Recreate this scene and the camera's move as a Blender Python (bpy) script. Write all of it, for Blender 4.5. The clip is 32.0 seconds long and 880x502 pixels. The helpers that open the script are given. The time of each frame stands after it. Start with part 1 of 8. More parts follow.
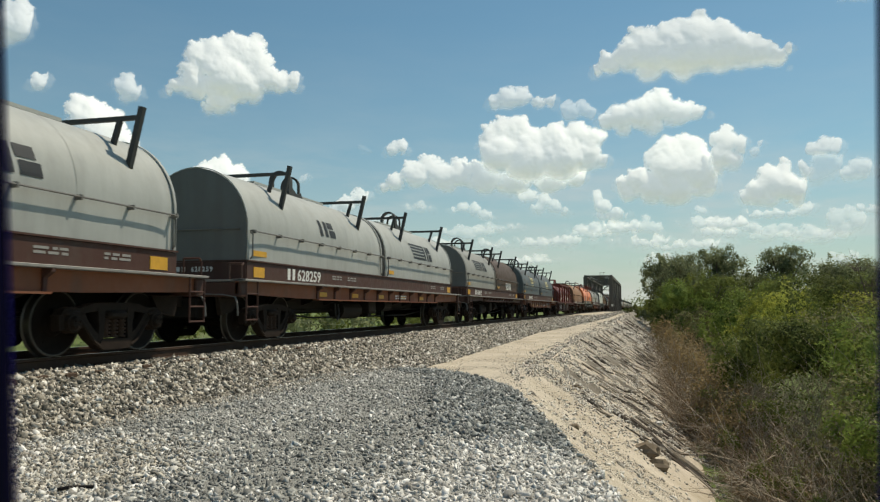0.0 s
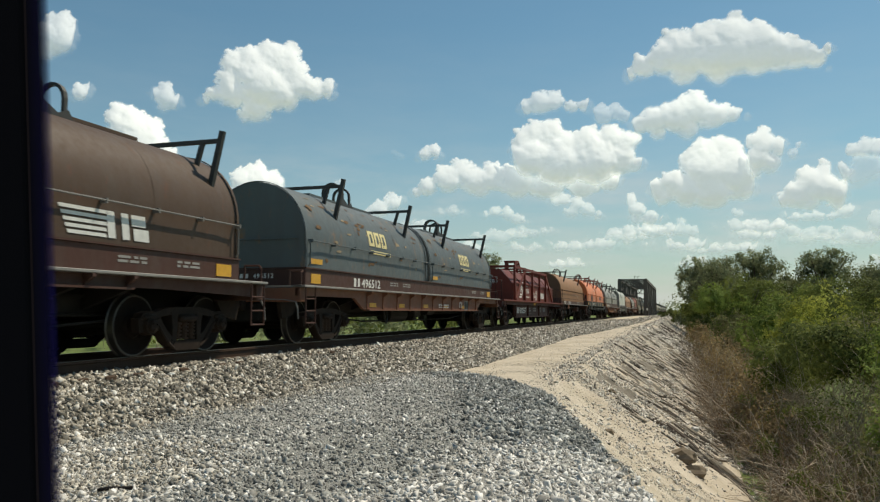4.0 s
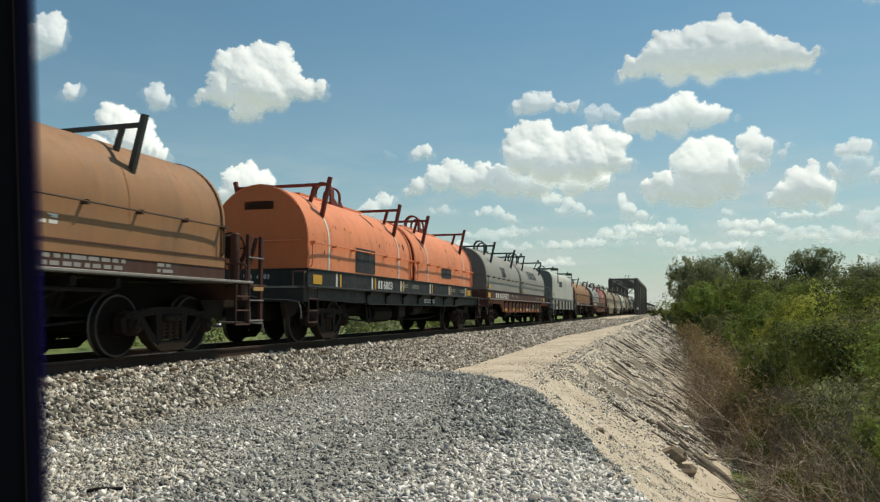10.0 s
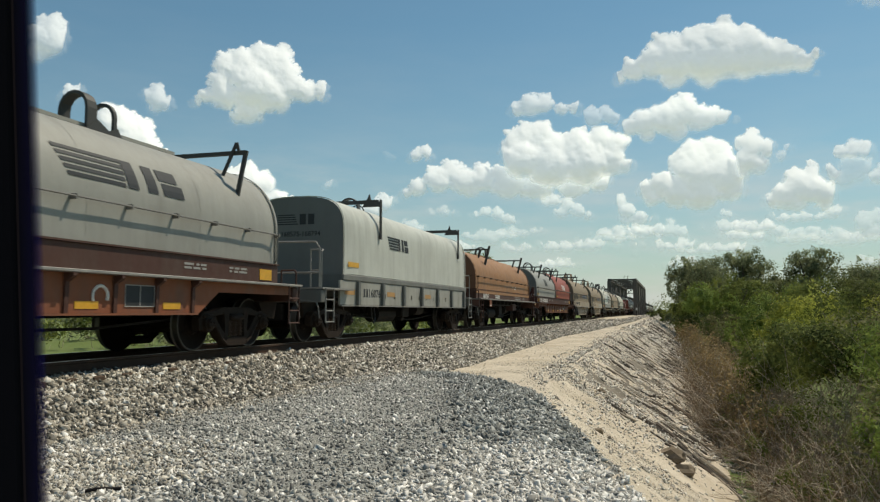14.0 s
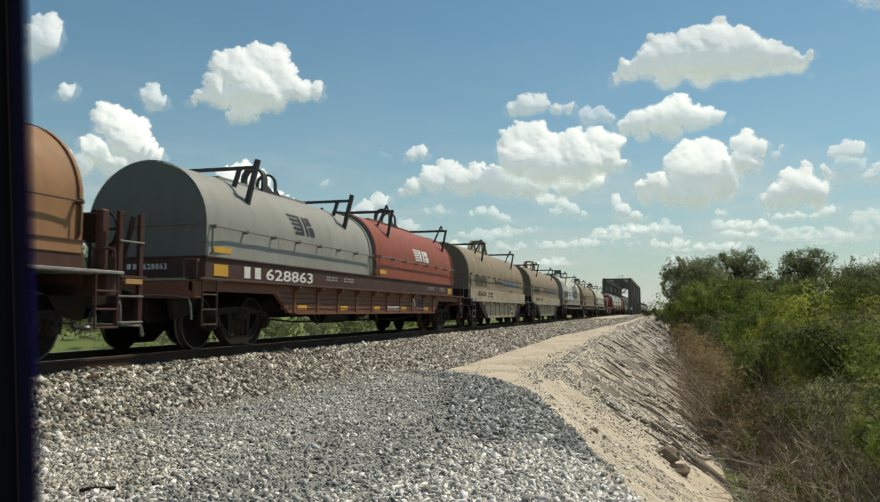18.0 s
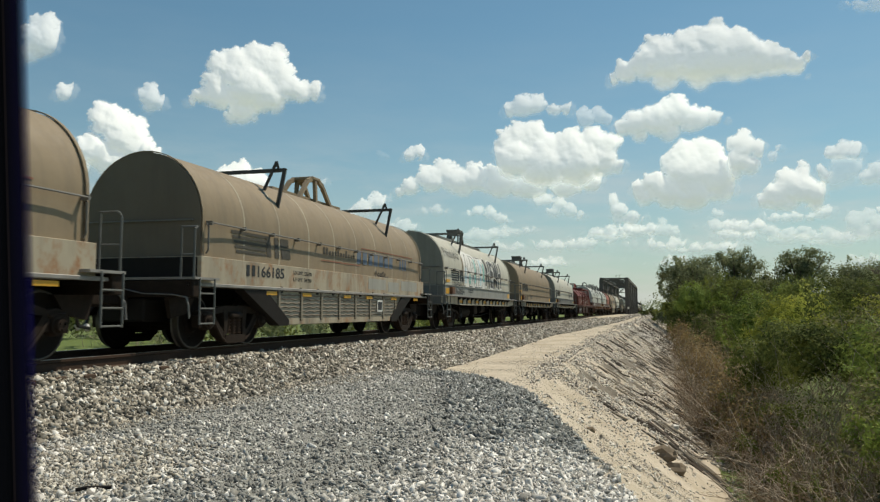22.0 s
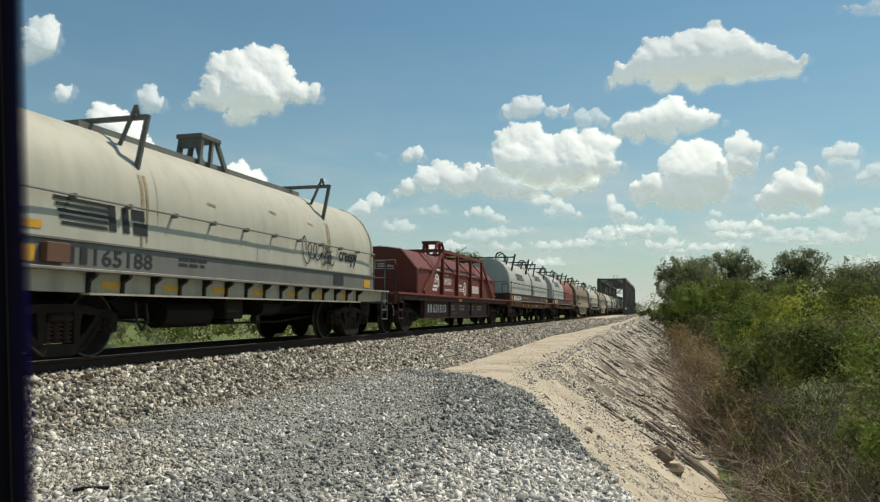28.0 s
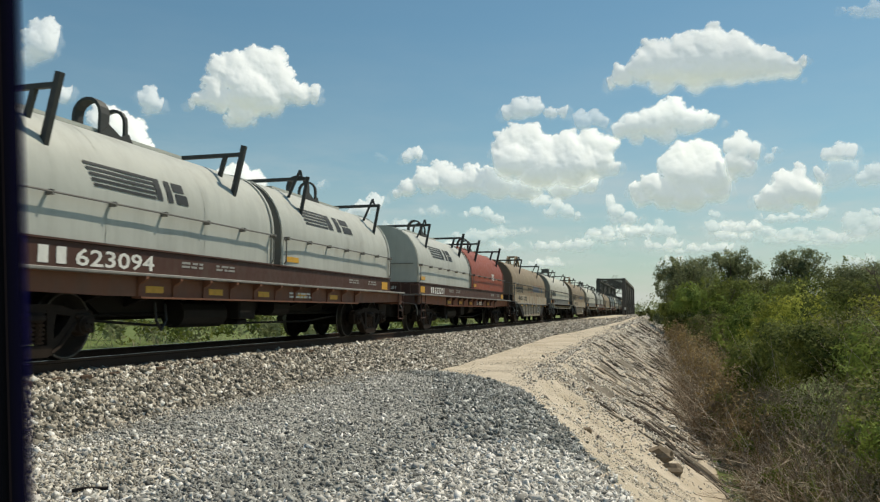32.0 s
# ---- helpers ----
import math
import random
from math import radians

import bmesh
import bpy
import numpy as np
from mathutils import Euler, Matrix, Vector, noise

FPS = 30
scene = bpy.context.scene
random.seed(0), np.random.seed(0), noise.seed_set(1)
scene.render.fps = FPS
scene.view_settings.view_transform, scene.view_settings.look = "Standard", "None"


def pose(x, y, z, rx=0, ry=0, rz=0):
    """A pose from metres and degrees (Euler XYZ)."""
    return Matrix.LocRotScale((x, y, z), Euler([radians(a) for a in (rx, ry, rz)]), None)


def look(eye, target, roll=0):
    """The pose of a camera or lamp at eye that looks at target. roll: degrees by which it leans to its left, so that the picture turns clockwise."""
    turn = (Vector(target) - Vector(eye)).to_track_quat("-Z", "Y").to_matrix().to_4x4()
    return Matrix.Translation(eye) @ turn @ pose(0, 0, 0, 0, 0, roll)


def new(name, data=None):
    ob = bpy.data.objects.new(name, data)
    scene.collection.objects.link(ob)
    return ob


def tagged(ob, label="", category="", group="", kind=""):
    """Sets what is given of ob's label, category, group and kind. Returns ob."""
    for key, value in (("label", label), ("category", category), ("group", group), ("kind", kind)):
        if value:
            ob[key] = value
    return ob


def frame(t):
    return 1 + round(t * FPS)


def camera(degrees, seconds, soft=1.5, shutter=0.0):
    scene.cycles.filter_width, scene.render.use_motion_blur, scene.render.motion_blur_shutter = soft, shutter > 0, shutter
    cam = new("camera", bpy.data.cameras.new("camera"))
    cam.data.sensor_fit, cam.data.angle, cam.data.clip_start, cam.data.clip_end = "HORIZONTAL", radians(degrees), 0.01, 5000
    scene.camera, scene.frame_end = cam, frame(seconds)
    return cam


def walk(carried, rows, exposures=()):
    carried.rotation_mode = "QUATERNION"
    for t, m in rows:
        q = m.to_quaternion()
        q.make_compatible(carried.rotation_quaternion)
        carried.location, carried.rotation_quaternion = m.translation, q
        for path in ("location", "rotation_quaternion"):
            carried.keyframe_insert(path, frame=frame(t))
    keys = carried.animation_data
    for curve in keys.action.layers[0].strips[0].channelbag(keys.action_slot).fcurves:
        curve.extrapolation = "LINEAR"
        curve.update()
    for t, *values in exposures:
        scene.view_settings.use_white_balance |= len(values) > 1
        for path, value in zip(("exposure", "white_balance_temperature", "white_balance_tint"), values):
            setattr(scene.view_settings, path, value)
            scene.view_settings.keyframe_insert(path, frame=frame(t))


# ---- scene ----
CLIP = 32.0
EYE_Z = 0.66          # above the rail heads, which lie at z = 0
TRACK_X = -8.45       # centre line of the track, which runs along y
cam = camera(59.55, CLIP, soft=1.25, shutter=0.12)

# seconds, turn to the left, tilt up, lean
PAN = [
    (0, -14.756, 4.226, 0.0), (0.5, -15.446, 4.314, 0.0), (1, -16.334, 4.382, 0.02), (1.5, -17.276, 4.437, 0.05),
    (2, -17.617, 4.494, 0.04), (2.5, -17.369, 4.497, 0.04), (3, -17.270, 4.514, 0.01), (3.5, -17.239, 4.524, 0.0),
    (5.5, -16.981, 4.505, -0.03), (6.5, -16.811, 4.513, -0.04), (7.5, -16.649, 4.522, -0.09), (8.5, -16.481, 4.496, -0.09),
    (9, -16.454, 4.468, -0.06), (9.5, -16.532, 4.466, 0.02), (10, -16.530, 4.487, 0.07), (11, -16.472, 4.487, 0.07),
    (12, -16.459, 4.507, 0.0), (14.5, -16.459, 4.507, 0.0), (16.5, -16.285, 4.443, 0.0), (17.5, -16.140, 4.450, -0.04),
    (18.5, -16.085, 4.462, -0.05), (20, -15.994, 4.453, -0.07), (21, -15.924, 4.415, -0.08), (22.5, -15.882, 4.400, -0.1),
    (24, -15.811, 4.395, -0.11), (25.5, -15.756, 4.420, -0.17), (27.5, -15.737, 4.436, -0.14), (29, -15.726, 4.448, -0.1),
    (30.5, -15.690, 4.435, -0.12), (32, -15.674, 4.450, -0.09),
]


def aim(turn, tilt, lean):
    a, b = radians(turn), radians(tilt)
    way = Vector((math.sin(a) * math.cos(b), math.cos(a) * math.cos(b), math.sin(b)))
    eye = Vector((0, 0, EYE_Z))
    return look(eye, eye + way, -lean)


walk(cam, [(t, aim(a, b, c)) for t, a, b, c in PAN], [(0, 0.0, 6900, 4), (CLIP, 0.0, 6900, 4)])

# ---- light ----
SUN = Vector((0.38, 0.50, 1.0)).normalized()
sun = new("sun", bpy.data.lights.new("sun", "SUN"))
sun.data.energy, sun.data.angle, sun.data.color = 4.1, radians(0.53), (1.0, 0.90, 0.785)
sun.matrix_world = look(SUN * 100, (0, 0, 0))
world = bpy.data.worlds.new("sky")
scene.world = world
world.use_nodes = True
wn, wl = world.node_tree.nodes, world.node_tree.links
wn.clear()
sky = wn.new("ShaderNodeTexSky")
sky.sky_type, sky.sun_disc = "NISHITA", False
sky.sun_elevation, sky.sun_rotation = math.asin(SUN.z), math.atan2(SUN.x, SUN.y)
sky.air_density, sky.dust_density, sky.ozone_density, sky.altitude = 1.15, 0.35, 1.3, 200
back = wn.new("ShaderNodeBackground")
back.inputs["Strength"].default_value = 0.085
wout = wn.new("ShaderNodeOutputWorld")
# summer haze: paler towards the horizon, with thin veils of cloud
wtc, wsep, wmap = wn.new("ShaderNodeTexCoord"), wn.new("ShaderNodeSeparateXYZ"), wn.new("ShaderNodeMapping")
wl.new(wtc.outputs["Generated"], wsep.inputs[0])
wl.new(wtc.outputs["Generated"], wmap.inputs[0])
wmap.inputs["Scale"].default_value = (5, 5, 22)
wnoise = wn.new("ShaderNodeTexNoise")
wnoise.inputs["Scale"].default_value, wnoise.inputs["Detail"].default_value, wnoise.inputs["Roughness"].default_value = 1.0, 8, 0.62
wl.new(wmap.outputs[0], wnoise.inputs["Vector"])


def world_ramp(source, stops):
    n = wn.new("ShaderNodeValToRGB")
    while len(n.color_ramp.elements) < len(stops):
        n.color_ramp.elements.new(0.5)
    for e, (p, v) in zip(n.color_ramp.elements, stops):
        e.position, e.color = p, (v, v, v, 1)
    wl.new(source, n.inputs[0])
    return n.outputs[0]


def world_mix(mode, fac, a, b):
    n = wn.new("ShaderNodeMix")
    n.data_type, n.blend_type = "RGBA", mode
    for sock, v in ((n.inputs[0], fac), (n.inputs[6], a), (n.inputs[7], b)):
        if isinstance(v, float):
            sock.default_value = v
        elif isinstance(v, tuple):
            sock.default_value = (*v, 1)
        else:
            wl.new(v, sock)
    return n.outputs[2]


tinted = world_mix("MULTIPLY", 1.0, sky.outputs[0], (0.755, 1.0, 1.02))
haze = world_ramp(wsep.outputs["Z"], [(0.0, 0.60), (0.10, 0.36), (0.20, 0.10), (0.36, 0.0)])
veil = world_ramp(wnoise.outputs["Fac"], [(0.43, 0.0), (0.70, 1.0)])
low = world_ramp(wsep.outputs["Z"], [(0.0, 0.58), (0.13, 0.50), (0.22, 0.07), (0.40, 0.0)])
hazy = world_mix("MIX", haze, tinted, (5.75, 5.95, 6.35))
both = world_mix("MULTIPLY", 1.0, veil, low)
hazy = world_mix("MIX", both, hazy, (7.3, 7.5, 7.75))
wl.new(hazy, back.inputs[0])
wl.new(back.outputs[0], wout.inputs[0])


# ---- materials ----
def material(name):
    m = bpy.data.materials.new(name)
    m.use_nodes = True
    nt = m.node_tree
    return m, nt, nt.nodes["Principled BSDF"]


def node(nt, kind, **values):
    n = nt.nodes.new(kind)
    for key, v in values.items():
        n.inputs[key.replace("_", " ")].default_value = v
    return n


def ramp(nt, fac, stops):
    n = nt.nodes.new("ShaderNodeValToRGB")
    el = n.color_ramp.elements
    while len(el) < len(stops):
        el.new(0.5)
    for e, (p, c) in zip(el, stops):
        e.position, e.color = p, (*c, 1) if len(c) == 3 else c
    nt.links.new(fac, n.inputs[0])
    return n.outputs[0]


def mix(nt, fac, a, b, mode="MIX"):
    n = nt.nodes.new("ShaderNodeMix")
    n.data_type, n.blend_type = "RGBA", mode
    for sock, v in ((n.inputs[0], fac), (n.inputs[6], a), (n.inputs[7], b)):
        if isinstance(v, (int, float)):
            sock.default_value = v
        elif isinstance(v, tuple):
            sock.default_value = (*v, 1)
        else:
            nt.links.new(v, sock)
    return n.outputs[2]


def coords(nt, scale=(1, 1, 1), kind="Object"):
    tc, mp = nt.nodes.new("ShaderNodeTexCoord"), nt.nodes.new("ShaderNodeMapping")
    mp.inputs["Scale"].default_value = scale
    nt.links.new(tc.outputs[kind], mp.inputs["Vector"])
    return mp.outputs[0]


def noise_of(nt, vec, scale, detail=6, rough=0.6):
    n = node(nt, "ShaderNodeTexNoise", Scale=scale, Detail=detail, Roughness=rough)
    nt.links.new(vec, n.inputs["Vector"])
    return n.outputs["Fac"]


def bump(nt, bsdf, height, strength, distance=0.01):
    b = node(nt, "ShaderNodeBump", Strength=strength, Distance=distance)
    nt.links.new(height, b.inputs["Height"])
    nt.links.new(b.outputs[0], bsdf.inputs["Normal"])


def paint(name, colour, dirt=0.3, rust=0.0, rough=0.55, dark_tone=(0.10, 0.085, 0.07), rust_colour=(0.13, 0.05, 0.025)):
    """Weathered railway paint: patchy fading, downward streaks, rust spots, dented sheet."""
    m, nt, p = material(name)
    v = coords(nt)
    fade = noise_of(nt, v, 1.3, 5)
    col = mix(nt, fade, tuple(c * 0.86 for c in colour), tuple(min(1, c * 1.12) for c in colour))
    streak = noise_of(nt, coords(nt, (1.3, 1.3, 0.2)), 2.2, 5, 0.6)
    s = ramp(nt, streak, [(0.45, (0, 0, 0)), (0.78, (dirt, dirt, dirt))])
    col = mix(nt, s, col, dark_tone)
    if rust:
        spots = noise_of(nt, coords(nt, (1, 1, 0.6)), 2.6, 9, 0.72)
        r = ramp(nt, spots, [(0.70 - 0.22 * rust, (0, 0, 0)), (0.80 - 0.16 * rust, (1, 1, 1))])
        col = mix(nt, r, col, rust_colour)
    nt.links.new(col, p.inputs["Base Color"])
    rr = ramp(nt, noise_of(nt, v, 7, 4), [(0.3, (rough - 0.08,) * 3), (0.8, (rough + 0.2,) * 3)])
    nt.links.new(rr, p.inputs["Roughness"])
    p.inputs["Specular IOR Level"].default_value = 0.25
    bump(nt, p, noise_of(nt, v, 2.2, 3), 0.35, 0.02)
    return m


def plain(name, colour, rough=0.7, metal=0.0, vary=0.25, scale=9.0, bumpy=0.25):
    m, nt, p = material(name)
    v = coords(nt)
    n = noise_of(nt, v, scale, 7)
    col = mix(nt, n, tuple(c * (1 - vary) for c in colour), tuple(min(1, c * (1 + vary)) for c in colour))
    nt.links.new(col, p.inputs["Base Color"])
    p.inputs["Roughness"].default_value, p.inputs["Metallic"].default_value = rough, metal
    p.inputs["Specular IOR Level"].default_value = 0.12 if rough > 0.6 else 0.4
    bump(nt, p, noise_of(nt, v, scale * 4, 4), bumpy, 0.005)
    return m


def earth(name, a, b, c, big, fine, rough=0.95, height=0.03):
    m, nt, p = material(name)
    v = coords(nt)
    col = mix(nt, ramp(nt, noise_of(nt, v, big, 6), [(0.35, (0, 0, 0)), (0.65, (1, 1, 1))]), a, b)
    col = mix(nt, ramp(nt, noise_of(nt, v, fine, 8, 0.7), [(0.5, (0, 0, 0)), (0.75, (0.8, 0.8, 0.8))]), col, c)
    nt.links.new(col, p.inputs["Base Color"])
    p.inputs["Roughness"].default_value, p.inputs["Specular IOR Level"].default_value = rough, 0.12
    bump(nt, p, noise_of(nt, v, fine, 8, 0.75), 0.8, height)
    return m


def stone_mat(name, stops, rough=0.9):
    """Loose stones, each of its own shade."""
    m, nt, p = material(name)
    g = nt.nodes.new("ShaderNodeNewGeometry")
    col = ramp(nt, g.outputs["Random Per Island"], stops)
    v = coords(nt)
    col = mix(nt, 0.15, col, ramp(nt, noise_of(nt, v, 60, 5), [(0.3, (0.12, 0.11, 0.1)), (0.75, (0.75, 0.73, 0.7))]))
    nt.links.new(col, p.inputs["Base Color"])
    p.inputs["Roughness"].default_value, p.inputs["Specular IOR Level"].default_value = rough, 0.12
    return m


def leaf_mat(name, stops, clump=0.35, thin=0.32):
    m, nt, p = material(name)
    g = nt.nodes.new("ShaderNodeNewGeometry")
    col = ramp(nt, g.outputs["Random Per Island"], stops)
    col = mix(nt, ramp(nt, noise_of(nt, coords(nt), clump, 4), [(0.38, (0, 0, 0)), (0.62, (0.75, 0.75, 0.75))]), col,
              tuple(min(1, c * 1.5) for c in stops[-1][1]))
    nt.links.new(col, p.inputs["Base Color"])
    p.inputs["Roughness"].default_value, p.inputs["Specular IOR Level"].default_value = 0.85, 0.15
    t = nt.nodes.new("ShaderNodeBsdfTranslucent")
    nt.links.new(col, t.inputs[0])
    mx = nt.nodes.new("ShaderNodeMixShader")
    mx.inputs[0].default_value = thin
    nt.links.new(p.outputs[0], mx.inputs[1])
    nt.links.new(t.outputs[0], mx.inputs[2])
    nt.links.new(mx.outputs[0], nt.nodes["Material Output"].inputs[0])
    return m


def blur_fringe(name, way):
    """Violet lens blur added as a strip that thins out from opaque to clear across 11 mm."""
    m, nt, p = material(name)
    sep = nt.nodes.new("ShaderNodeSeparateXYZ")
    nt.links.new(coords(nt, (way * 90.9, 1, 1)), sep.inputs[0])
    add = nt.nodes.new("ShaderNodeMath")
    add.inputs[1].default_value = 0.545
    nt.links.new(sep.outputs[0], add.inputs[0])
    nt.links.new(ramp(nt, add.outputs[0], [(0.0, (0.012, 0.010, 0.017)), (0.55, (0.016, 0.012, 0.042)), (0.85, (0.032, 0.022, 0.135))]), p.inputs["Base Color"])
    nt.links.new(ramp(nt, add.outputs[0], [(0.0, (1, 1, 1)), (0.45, (0.96, 0.96, 0.96)), (0.75, (0.55, 0.55, 0.55)), (1.0, (0, 0, 0))]), p.inputs["Alpha"])
    p.inputs["Roughness"].default_value, p.inputs["Specular IOR Level"].default_value = 0.95, 0.0
    return m


